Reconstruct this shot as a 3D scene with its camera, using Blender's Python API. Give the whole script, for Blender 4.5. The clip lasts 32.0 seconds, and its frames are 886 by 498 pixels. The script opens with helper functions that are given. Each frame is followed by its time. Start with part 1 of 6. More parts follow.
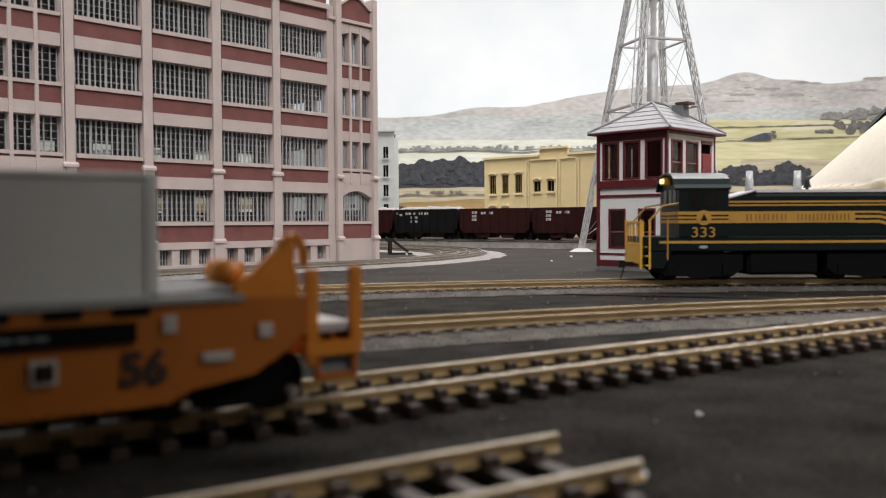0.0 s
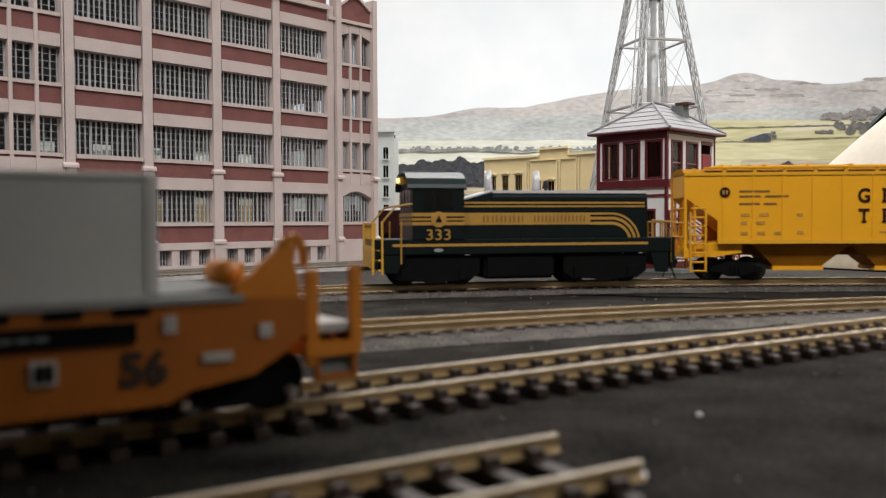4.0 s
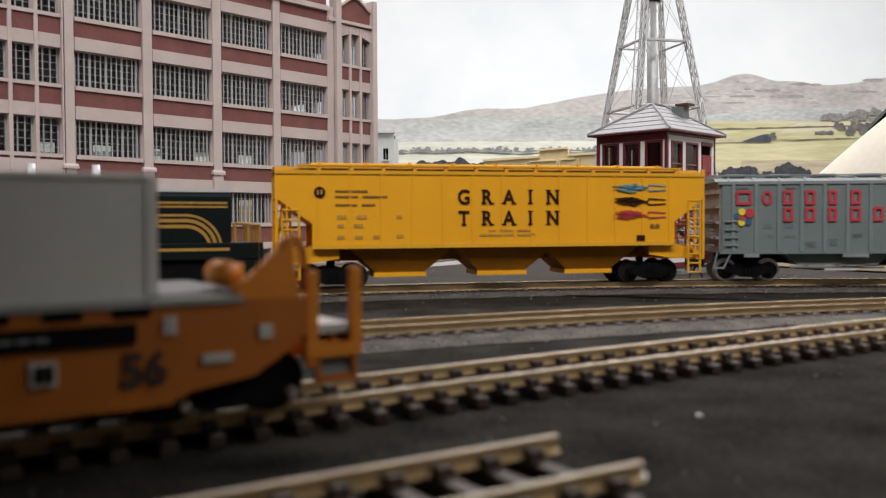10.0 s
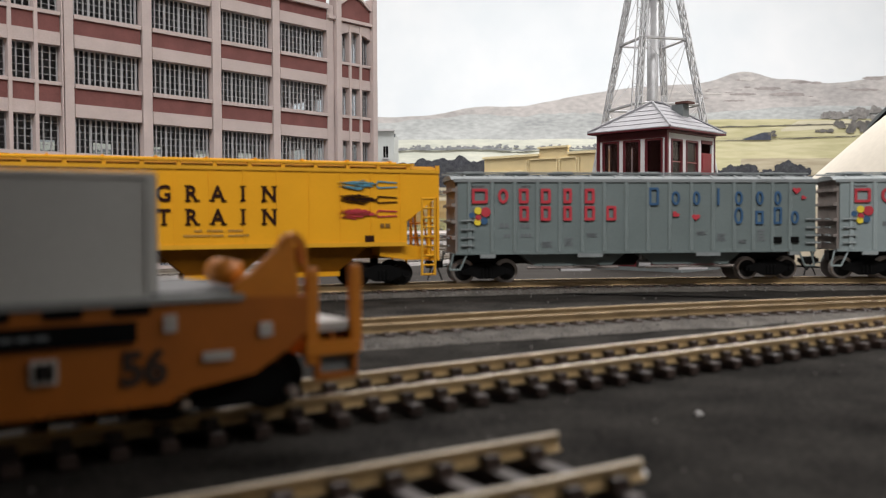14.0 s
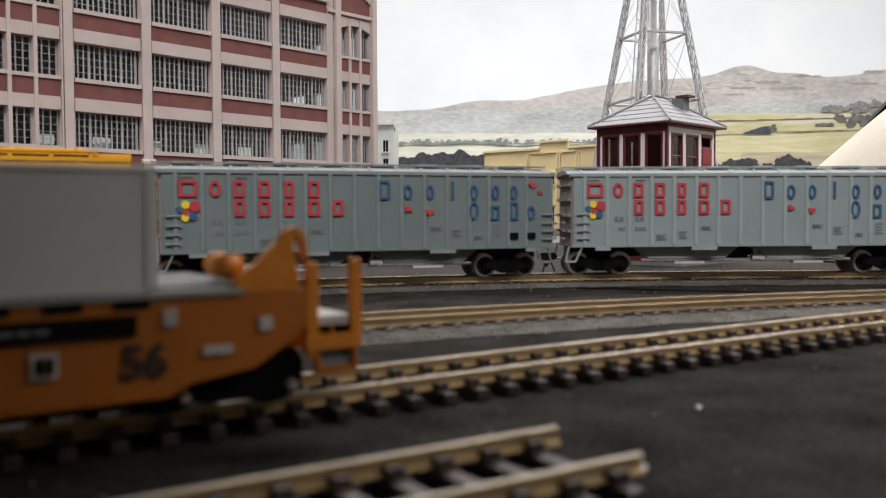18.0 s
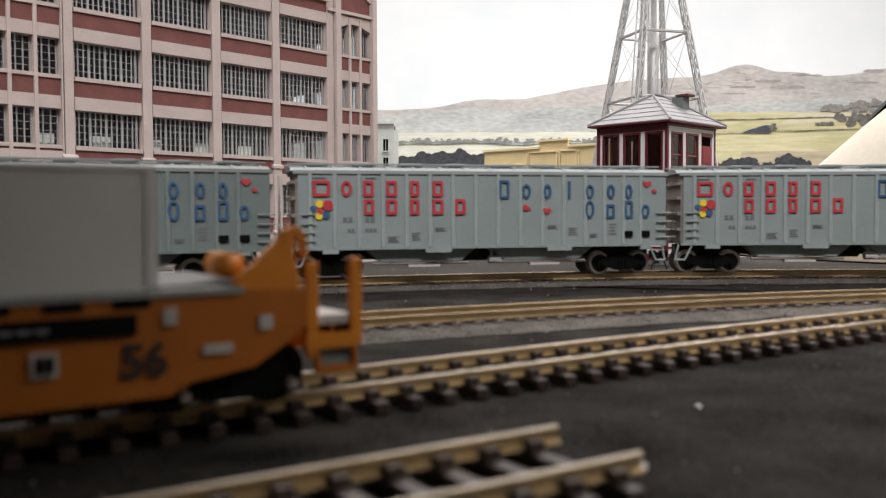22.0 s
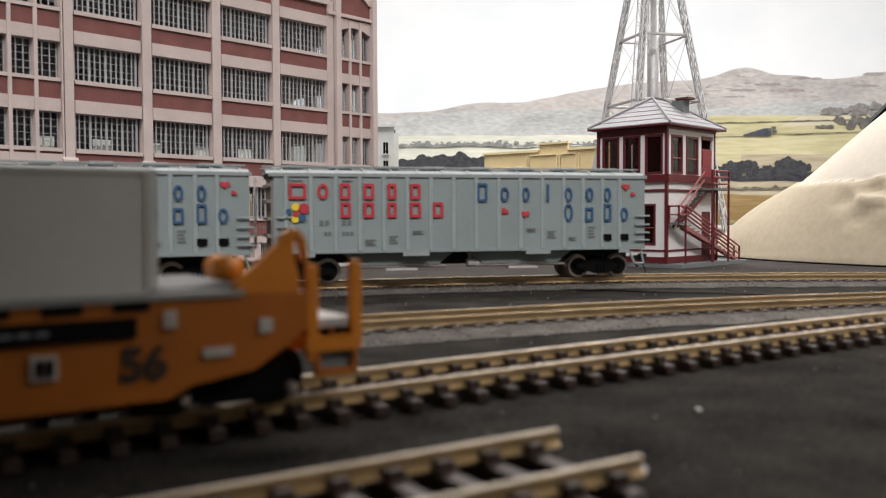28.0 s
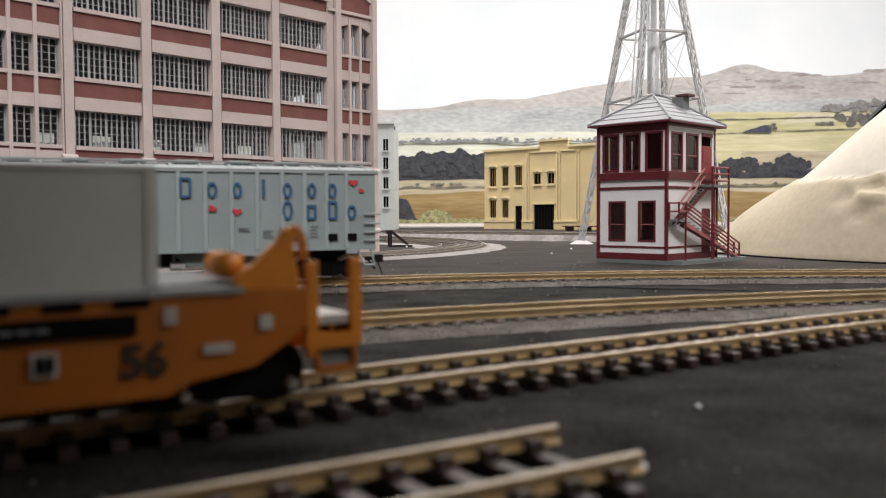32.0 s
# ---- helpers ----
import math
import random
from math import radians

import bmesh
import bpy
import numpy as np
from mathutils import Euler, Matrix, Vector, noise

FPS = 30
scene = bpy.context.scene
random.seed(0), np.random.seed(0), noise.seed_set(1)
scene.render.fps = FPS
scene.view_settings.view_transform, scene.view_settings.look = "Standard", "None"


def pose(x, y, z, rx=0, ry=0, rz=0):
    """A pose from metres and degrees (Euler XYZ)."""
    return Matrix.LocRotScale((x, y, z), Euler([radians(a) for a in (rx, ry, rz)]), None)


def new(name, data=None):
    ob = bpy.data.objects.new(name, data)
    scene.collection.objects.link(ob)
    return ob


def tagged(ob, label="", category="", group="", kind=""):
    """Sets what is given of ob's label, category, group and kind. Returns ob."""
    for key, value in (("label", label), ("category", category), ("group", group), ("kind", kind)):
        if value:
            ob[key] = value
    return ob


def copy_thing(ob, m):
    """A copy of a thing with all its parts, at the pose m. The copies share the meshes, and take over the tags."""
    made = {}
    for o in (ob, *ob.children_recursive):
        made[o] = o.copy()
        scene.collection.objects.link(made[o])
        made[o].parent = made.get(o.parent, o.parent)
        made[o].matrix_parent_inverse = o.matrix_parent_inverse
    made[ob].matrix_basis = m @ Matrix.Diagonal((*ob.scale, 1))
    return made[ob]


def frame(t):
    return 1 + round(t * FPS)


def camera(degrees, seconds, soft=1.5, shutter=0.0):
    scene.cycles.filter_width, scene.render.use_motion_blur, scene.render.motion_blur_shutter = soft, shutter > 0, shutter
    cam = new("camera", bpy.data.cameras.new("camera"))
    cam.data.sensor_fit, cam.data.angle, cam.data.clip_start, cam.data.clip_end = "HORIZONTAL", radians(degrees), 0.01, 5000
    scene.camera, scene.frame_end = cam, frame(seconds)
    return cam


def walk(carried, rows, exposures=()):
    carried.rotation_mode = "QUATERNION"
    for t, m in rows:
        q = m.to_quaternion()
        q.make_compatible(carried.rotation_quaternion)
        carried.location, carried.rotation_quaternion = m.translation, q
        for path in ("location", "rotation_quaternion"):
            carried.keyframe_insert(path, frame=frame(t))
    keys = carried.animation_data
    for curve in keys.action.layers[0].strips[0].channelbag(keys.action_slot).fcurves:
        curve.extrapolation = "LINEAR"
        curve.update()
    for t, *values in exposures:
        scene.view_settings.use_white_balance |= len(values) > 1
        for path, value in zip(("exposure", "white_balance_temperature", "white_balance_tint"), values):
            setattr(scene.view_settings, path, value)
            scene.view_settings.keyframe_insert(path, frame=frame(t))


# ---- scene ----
# The camera stands on the layout table; only its tilt drifts.
EYE = (0.0, 0.0, 0.0338)
ROLL = -0.286
TILT = [
    (0, 1.782), (0.5, 1.800), (1, 1.788), (1.5, 1.782), (2, 1.765), (2.5, 1.776), (3, 1.776), (3.5, 1.765), 
    (5.5, 1.715), (6, 1.720), (6.5, 1.760), (7, 1.731), (7.5, 1.754), (8, 1.760), (8.5, 1.720), (9, 1.715), 
    (9.5, 1.720), (10, 1.686), (10.5, 1.709), (11, 1.715), (11.5, 1.765), (12, 1.765), (12.5, 1.782), 
    (13, 1.816), (13.5, 1.816), (14, 1.816), (14.5, 1.822), (16.5, 1.833), (17, 1.947), (17.5, 2.050), 
    (18, 2.210), (18.5, 2.107), (19, 2.085), (19.5, 2.250), (20, 2.363), (20.5, 2.267), (21, 2.580), 
    (21.5, 2.295), (22, 2.273), (22.5, 2.244), (23, 2.466), (23.5, 2.239), (24, 2.233), (24.5, 2.301), 
    (25, 2.239), (25.5, 2.198), (27.5, 2.147), (28, 2.073), (28.5, 2.124), (29, 2.159), (29.5, 2.227), 
    (30, 2.307), (30.5, 2.324), (31, 2.267), (31.5, 2.313), (32, 2.284), 
]
cam = camera(54.06, 32.0, soft=1.05, shutter=0.4)
cam.data.dof.use_dof = True
cam.data.dof.focus_distance = 0.85
cam.data.dof.aperture_fstop = 24.0
walk(cam, [(t, pose(*EYE, 90.0 - a, 0, 0) @ pose(0, 0, 0, 0, 0, ROLL)) for t, a in TILT],
     exposures=[(0, -0.05, 6400, 13), (3.5, -0.06, 6450, 12), (6, -0.05, 6380, 13), (18, -0.05, 6360, 13), (21, 0.02, 6500, 14), (32, 0.04, 6480, 14)])

# ---------------------------------------------------------------- light
world = bpy.data.worlds.new("room_air")
world.use_nodes = True
world.node_tree.nodes["Background"].inputs[0].default_value = (0.8, 0.85, 0.9, 1)
world.node_tree.nodes["Background"].inputs[1].default_value = 0.03
scene.world = world


def add_lamp(x, y, z, sx, sy, watts, colour=(1.0, 0.97, 0.93)):
    data = bpy.data.lights.new("ceiling_tube", "AREA")
    data.shape, data.size, data.size_y, data.energy, data.color = "RECTANGLE", sx, sy, watts, colour
    ob = new("ceiling_tube", data)
    ob.location = (x, y, z)
    return ob


add_lamp(0.35, 1.62, 1.46, 2.9, 0.30, 79)
# unseen front and right lamps, added to brighten the sides facing the camera
add_lamp(0.0, -0.85, 1.46, 2.3, 0.16, 53)
add_lamp(1.75, 0.15, 1.46, 0.16, 1.6, 20)


# ---------------------------------------------------------------- materials
def mat(name, colour, rough=0.6, metal=0.0, vary=0.25, scale=300.0, bump=0.0, fine=2500.0, second=None, amount=0.5, glow=0.0, per_object=0.0, spec=0.5, stretch=None, per_island=0.0):
    """A painted or raw surface: broad stains and fine grain on the object's own coordinates."""
    m = bpy.data.materials.new(name)
    m.use_nodes = True
    nt = m.node_tree
    n, l = nt.nodes, nt.links
    p = n["Principled BSDF"]
    p.inputs["Roughness"].default_value, p.inputs["Metallic"].default_value = rough, metal
    p.inputs["Specular IOR Level"].default_value = spec
    tc = n.new("ShaderNodeTexCoord")
    big = n.new("ShaderNodeTexNoise")
    big.inputs["Scale"].default_value, big.inputs["Detail"].default_value = scale, 4.0
    small = n.new("ShaderNodeTexNoise")
    small.inputs["Scale"].default_value, small.inputs["Detail"].default_value = fine, 3.0
    where = tc.outputs["Object"]
    if stretch:
        mp = n.new("ShaderNodeMapping")
        mp.inputs["Scale"].default_value = stretch
        l.new(where, mp.inputs["Vector"])
        where = mp.outputs["Vector"]
    l.new(where, big.inputs["Vector"]), l.new(where, small.inputs["Vector"])
    add = n.new("ShaderNodeMath")
    add.operation = "MULTIPLY_ADD"
    add.inputs[1].default_value = 0.5
    l.new(small.outputs["Fac"], add.inputs[0])
    half = n.new("ShaderNodeMath")
    half.operation = "MULTIPLY"
    half.inputs[1].default_value = 0.5
    l.new(big.outputs["Fac"], half.inputs[0]), l.new(half.outputs[0], add.inputs[2])
    ramp = n.new("ShaderNodeValToRGB")
    lo = [c * (1 - vary) for c in colour]
    hi = [min(1, c * (1 + vary)) for c in colour]
    if second:
        hi = [c + (d - c) * amount * 2 for c, d in zip(lo, second)]
    ramp.color_ramp.elements[0].position, ramp.color_ramp.elements[1].position = 0.32, 0.68
    ramp.color_ramp.elements[0].color, ramp.color_ramp.elements[1].color = (*lo, 1), (*hi, 1)
    l.new(add.outputs[0], ramp.inputs["Fac"])
    last = ramp.outputs["Color"]
    if per_object or per_island:
        info = n.new("ShaderNodeObjectInfo" if per_object else "ShaderNodeNewGeometry")
        per_object = per_object or per_island
        hsv = n.new("ShaderNodeHueSaturation")
        span = n.new("ShaderNodeMapRange")
        span.inputs["To Min"].default_value, span.inputs["To Max"].default_value = 1 - per_object, 1 + per_object
        l.new(info.outputs["Random Per Island" if per_island else "Random"], span.inputs["Value"]), l.new(span.outputs["Result"], hsv.inputs["Value"])
        l.new(last, hsv.inputs["Color"])
        last = hsv.outputs["Color"]
    l.new(last, p.inputs["Base Color"])
    if bump:
        b = n.new("ShaderNodeBump")
        b.inputs["Strength"].default_value, b.inputs["Distance"].default_value = bump, 0.0006
        l.new(add.outputs[0], b.inputs["Height"]), l.new(b.outputs["Normal"], p.inputs["Normal"])
    if glow:
        p.inputs["Emission Color"].default_value, p.inputs["Emission Strength"].default_value = (*colour, 1), glow
    return m


def glass_mat(name, tint=(0.5, 0.55, 0.58), gloss=0.25):
    m = bpy.data.materials.new(name)
    m.use_nodes = True
    n, l = m.node_tree.nodes, m.node_tree.links
    n.remove(n["Principled BSDF"])
    out = n["Material Output"]
    clear, shine, mix, fr = (n.new("ShaderNodeBsdfTransparent"), n.new("ShaderNodeBsdfGlossy"), n.new("ShaderNodeMixShader"), n.new("ShaderNodeFresnel"))
    clear.inputs["Color"].default_value = (*tint, 1)
    shine.inputs["Roughness"].default_value = 0.12
    fr.inputs["IOR"].default_value = 1.3 + gloss
    l.new(fr.outputs[0], mix.inputs[0]), l.new(clear.outputs[0], mix.inputs[1]), l.new(shine.outputs[0], mix.inputs[2])
    l.new(mix.outputs[0], out.inputs["Surface"])
    return m


M = {
    "table": mat("painted_tabletop", (0.0124, 0.0112, 0.0098), 0.95, vary=0.8, scale=60, fine=800, bump=0.8, spec=0.03, second=(0.041, 0.0375, 0.033), amount=0.56),
    "yard": mat("dusty_yard_paint", (0.040, 0.0355, 0.031), 0.9, vary=0.45, scale=35, fine=700, bump=0.3, spec=0.1),
    "ballast": mat("grey_ballast", (0.087, 0.079, 0.069), 0.95, spec=0.1, vary=0.65, scale=110, fine=1300, bump=1.0),
    "stones": mat("loose_ballast_stones", (0.150, 0.143, 0.135), 0.95, vary=0.3, scale=300, fine=1500, spec=0.1, per_island=0.25),
    "ballast_pale": mat("pale_ballast", (0.27, 0.255, 0.24), 0.95, spec=0.1, vary=0.35, scale=160, fine=900, bump=1.0),
    "brass": mat("brass_rail", (0.32, 0.235, 0.130), 0.42, 0.8, vary=0.3, scale=120),
    "steel": mat("nickel_rail", (0.44, 0.315, 0.155), 0.38, 0.50, vary=0.3, scale=150),
    "tie": mat("brown_tie_plastic", (0.042, 0.027, 0.022), 0.42, spec=0.5, vary=0.35, scale=500, per_object=0.3),
    "cream": mat("cream_concrete", (0.575, 0.487, 0.46), 0.75, vary=0.12, scale=60, fine=1500, bump=0.15),
    "brickred": mat("red_brick_panel", (0.205, 0.078, 0.070), 0.8, vary=0.22, scale=90, fine=1800, bump=0.3),
    "muntin": mat("grey_steel_sash", (0.375, 0.385, 0.395), 0.55, vary=0.1),
    "interior": mat("bare_plastic_interior", (0.24, 0.225, 0.215), 0.8, vary=0.2, scale=40),
    "glass": glass_mat("window_glass", (0.84, 0.87, 0.89), 0.12),
    "darkglass": glass_mat("cab_glass", (0.36, 0.29, 0.29), 0.2),
    "towerglass": glass_mat("tower_glass", (0.70, 0.60, 0.60), 0.15),
    "maroon": mat("maroon_trim_paint", (0.115, 0.012, 0.018), 0.5, vary=0.2, scale=150),
    "doorred": mat("red_door_paint", (0.25, 0.022, 0.032), 0.5, vary=0.15, scale=150),
    "white": mat("white_wall_paint", (0.80, 0.81, 0.81), 0.6, vary=0.05, scale=120),
    "roofgrey": mat("grey_slate_roof", (0.26, 0.26, 0.275), 0.6, vary=0.15, scale=200, per_object=0.06),
    "concrete": mat("grey_concrete_slab", (0.16, 0.18, 0.18), 0.8, vary=0.2, scale=150),
    "silver": mat("silver_paint", (0.56, 0.57, 0.58), 0.42, 0.25, vary=0.12, scale=150),
    "yellowwall": mat("buff_yellow_wall", (0.66, 0.53, 0.285), 0.7, vary=0.08, scale=40),
    "yellowtrim": mat("pale_yellow_trim", (0.72, 0.61, 0.36), 0.65, vary=0.06, scale=60),
    "black": mat("black_plastic", (0.0035, 0.0035, 0.0035), 0.6, spec=0.08, vary=0.3, scale=300),
    "blackmetal": mat("blackened_metal", (0.011, 0.0105, 0.010), 0.5, spec=0.2, vary=0.3, scale=400),
    "wheel": mat("dull_wheel_metal", (0.36, 0.325, 0.30), 0.32, 0.6, vary=0.2, scale=500),
    # maroon lightened to pink: the light on the stair put into colour
    "stairrail": mat("faded_red_stair_rail", (0.36, 0.12, 0.12), 0.5, vary=0.2, scale=300),
    "treadmetal": mat("bright_wheel_tread", (0.55, 0.5, 0.46), 0.35, 0.8, vary=0.15, scale=500),
    "greywall": mat("pale_grey_wall", (0.50, 0.53, 0.51), 0.7, vary=0.08, scale=60),
    # tan cloth, deepened to carry the shade on the hill's lower front
    "plaster": mat("tan_plaster_cloth", (0.52, 0.455, 0.335), 0.9, vary=0.12, scale=14, fine=200, bump=0.10, spec=0.2),
    # orange darkened to stand for shade on the well car's near side
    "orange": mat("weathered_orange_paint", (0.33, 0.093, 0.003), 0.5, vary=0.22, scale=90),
    "yelloworange": mat("yellow_orange_paint", (0.53, 0.175, 0.008), 0.5, vary=0.15, scale=120),
    "container": mat("grey_container_paint", (0.49, 0.488, 0.455), 0.55, vary=0.1, scale=50),
    "lightgrey": mat("light_grey_plastic", (0.50, 0.49, 0.49), 0.5, vary=0.1, scale=150),
    "locogreen": mat("dark_green_loco_paint", (0.0036, 0.0072, 0.0070), 0.4, spec=0.2, vary=0.25, scale=80),
    "locogold": mat("gold_stripe_paint", (0.37, 0.20, 0.032), 0.5, vary=0.15, scale=200),
    "golddark": mat("worn_gold_letter_paint", (0.19, 0.095, 0.016), 0.5, vary=0.2, scale=200),
    "grain": mat("grain_yellow_paint", (0.75, 0.350, 0.008), 0.5, spec=0.3, vary=0.08, scale=40),
    # darker copy of the car's yellow: shade under the body put into colour
    "grainshade": mat("grimy_yellow_underside", (0.33, 0.128, 0.008), 0.7, spec=0.15, vary=0.3, scale=70),
    "grainpale": mat("grain_yellow_edge", (0.66, 0.335, 0.02), 0.75, spec=0.2, vary=0.08, scale=80),
    "brownink": mat("dark_brown_lettering", (0.026, 0.009, 0.006), 0.7, spec=0.1, vary=0.3, scale=300),
    "fadedink": mat("faint_brown_lettering", (0.42, 0.22, 0.03), 0.6, vary=0.3, scale=600),
    "hopdark": mat("dusty_dark_hopper_paint", (0.138, 0.173, 0.169), 0.55, vary=0.16, scale=45),
    # lighter copy of the dusty car colour, for light on its ribs
    "ribdark": mat("dusty_rib_paint", (0.165, 0.202, 0.198), 0.55, vary=0.16, scale=60),
    "roofdull": mat("dusty_hopper_roof", (0.21, 0.23, 0.23), 0.7, 0.0, spec=0.2, vary=0.18, scale=100),
    # paler than the rail sides: the reflection on top put into colour
    "railhead": mat("bright_rail_head", (0.45, 0.39, 0.30), 0.36, 0.7, vary=0.15, scale=150),
    "hopgrey": mat("blue_grey_hopper_paint", (0.232, 0.280, 0.280), 0.5, vary=0.12, scale=45),
    "hopend": mat("dusty_hopper_end", (0.22, 0.19, 0.17), 0.7, vary=0.35, scale=120),
    "roofsilver": mat("pale_hopper_roof", (0.27, 0.30, 0.30), 0.7, 0.0, spec=0.2, vary=0.12, scale=100),
    "redink": mat("red_lettering", (0.45, 0.038, 0.052), 0.5, vary=0.15, scale=300),
    "blueink": mat("blue_lettering", (0.030, 0.088, 0.18), 0.5, vary=0.2, scale=300),
    "yellowink": mat("yellow_dot_paint", (0.75, 0.58, 0.04), 0.5, vary=0.1, scale=300),
    "greyink": mat("faint_grey_lettering", (0.13, 0.145, 0.15), 0.6, vary=0.2, scale=900),
    "skyink": mat("pale_blue_decal", (0.10, 0.28, 0.36), 0.5, vary=0.2, scale=400),
    "whiteink": mat("white_lettering", (0.6, 0.6, 0.58), 0.6, vary=0.2, scale=500),
    "oxide": mat("oxide_red_hopper_paint", (0.036, 0.0095, 0.0085), 0.6, spec=0.2, vary=0.3, scale=120),
    "coalblack": mat("black_hopper_paint", (0.008, 0.008, 0.009), 0.6, spec=0.2, vary=0.3, scale=120),
    "gravel": mat("pale_gravel_load", (0.27, 0.255, 0.245), 0.9, vary=0.5, scale=350, bump=1.0),
    "headlight": mat("warm_headlight", (1.0, 0.72, 0.28), 0.3, vary=0.02, glow=1.7),
    "wall": mat("room_wall_paint", (0.24, 0.23, 0.22), 0.8, vary=0.08, scale=4, fine=200),
    "sky": mat("painted_sky", (0.70, 0.765, 0.80), 0.9, vary=0.03, scale=1.2, fine=5, second=(0.80, 0.835, 0.85), spec=0.1),
    "hill": mat("painted_moor", (0.38, 0.370, 0.360), 0.9, vary=0.10, scale=11, fine=85, second=(0.575, 0.552, 0.53), stretch=(0.5, 1, 1.2), spec=0.1),
    "leafcrown": mat("painted_tree_crowns", (0.044, 0.048, 0.055), 0.9, vary=0.35, scale=60, fine=260, second=(0.082, 0.086, 0.092), spec=0.1, per_island=0.12),
    "numberbrown": mat("faded_number_paint", (0.030, 0.013, 0.005), 0.6, vary=0.3, scale=300),
    "ledgegrey": mat("pale_grey_ledge", (0.23, 0.23, 0.215), 0.6, vary=0.15, scale=120),
    "hazetree": mat("painted_pale_trees", (0.19, 0.188, 0.178), 0.9, vary=0.3, scale=40, fine=150, second=(0.32, 0.31, 0.295), spec=0.1, per_island=0.05),
    "greytree": mat("painted_grey_trees", (0.115, 0.112, 0.108), 0.9, vary=0.3, scale=40, fine=150, second=(0.19, 0.185, 0.17), spec=0.1, per_island=0.06),
    "heath": mat("painted_heather", (0.29, 0.268, 0.258), 0.9, vary=0.12, scale=30, fine=90, second=(0.40, 0.37, 0.355), stretch=(0.7, 1, 1.5), spec=0.1),
    "scree": mat("painted_scree", (0.515, 0.50, 0.475), 0.9, vary=0.10, scale=40, fine=200, spec=0.1),
    "haze": mat("painted_far_field", (0.58, 0.61, 0.53), 0.9, vary=0.10, scale=7, fine=60, second=(0.76, 0.77, 0.66), stretch=(0.3, 1, 2), spec=0.1),
    "field": mat("painted_green_field", (0.45, 0.435, 0.235), 0.9, vary=0.12, scale=8, fine=50, second=(0.62, 0.585, 0.38), stretch=(0.25, 1, 2), spec=0.1),
    "straw": mat("painted_straw", (0.40, 0.35, 0.24), 0.9, vary=0.2, scale=12, fine=70, second=(0.54, 0.49, 0.36), stretch=(0.2, 1, 2), spec=0.1),
    "cornfield": mat("painted_ripe_corn", (0.53, 0.50, 0.35), 0.9, vary=0.1, scale=12, fine=70, second=(0.64, 0.61, 0.46), stretch=(0.2, 1, 2), spec=0.1),
    "hedge": mat("painted_hedge", (0.15, 0.145, 0.12), 0.9, vary=0.35, scale=45, fine=200, spec=0.1, per_island=0.15),
    "wood": mat("painted_wood", (0.043, 0.047, 0.057), 0.9, vary=0.35, scale=40, fine=200, second=(0.080, 0.084, 0.094), spec=0.1, per_island=0.1),
    "stubble": mat("painted_stubble", (0.23, 0.15, 0.06), 0.9, vary=0.2, scale=9, fine=70, second=(0.34, 0.25, 0.12), stretch=(0.2, 1, 2), spec=0.1),
    "bush": mat("painted_bush", (0.15, 0.14, 0.07), 0.9, vary=0.6, scale=70, fine=260, second=(0.40, 0.385, 0.20), amount=0.6, spec=0.1),
    "lowmoor": mat("painted_green_moor", (0.37, 0.39, 0.39), 0.9, vary=0.12, scale=12, fine=90, second=(0.57, 0.60, 0.585), stretch=(0.5, 1, 1.5), spec=0.1),
    "ballast_mid": mat("brown_track_bed", (0.060, 0.054, 0.048), 0.95, spec=0.1, vary=0.5, scale=420, fine=1600, bump=1.0),
    "dullrail": mat("dull_far_rail", (0.25, 0.22, 0.18), 0.55, 0.25, vary=0.3, scale=120),
    "cabroof": mat("glossy_green_cab_roof", (0.009, 0.019, 0.020), 0.40, spec=0.3, vary=0.2, scale=100),
    "railyellow": mat("yellow_rail_paint", (0.60, 0.34, 0.04), 0.5, vary=0.15, scale=200),
    "ballast_tan": mat("tan_track_bed", (0.235, 0.215, 0.195), 0.95, spec=0.1, vary=0.5, scale=260, fine=1200, bump=1.0),
    "bluewood": mat("painted_blue_copse", (0.075, 0.085, 0.11), 0.9, vary=0.3, scale=30, fine=120, spec=0.1, per_island=0.25),
    "hazewood": mat("painted_hazy_trees", (0.20, 0.215, 0.225), 0.9, vary=0.3, scale=40, fine=150, second=(0.33, 0.345, 0.345), spec=0.1, per_island=0.2),
    "plasterpale": mat("pale_plaster_cloth", (0.69, 0.64, 0.54), 0.9, vary=0.06, scale=14, fine=200, bump=0.08, spec=0.2),
    "ledge": mat("whitish_ledge_plaster", (0.48, 0.44, 0.41), 0.9, vary=0.15, scale=30, fine=300, spec=0.1),
    # roof yellow darkened for the shadow beneath the running boards
    "grainroof": mat("dusty_yellow_roof", (0.36, 0.165, 0.01), 0.95, spec=0.05, vary=0.2, scale=80),
    # car grey made paler for the light that the ribs catch
    "ribgrey": mat("paler_rib_paint", (0.280, 0.333, 0.333), 0.5, vary=0.1, scale=60),
    "speck": mat("pale_crumb", (0.8, 0.8, 0.78), 0.3, vary=0.05),
    "deck": mat("grey_deck_paint", (0.17, 0.17, 0.17), 0.75, spec=0.2, vary=0.2, scale=150),
    "dulltie": mat("dull_grey_tie", (0.15, 0.136, 0.122), 0.8, spec=0.1, vary=0.35, scale=400),
    "darkwood": mat("dark_stained_wood", (0.02, 0.012, 0.011), 0.7, vary=0.3, scale=300),
    "patch": mat("dull_white_patch", (0.40, 0.375, 0.34), 0.6, vary=0.2, scale=300),
    "rust": mat("rusty_bench_wood", (0.10, 0.04, 0.03), 0.7, vary=0.3, scale=200),
}


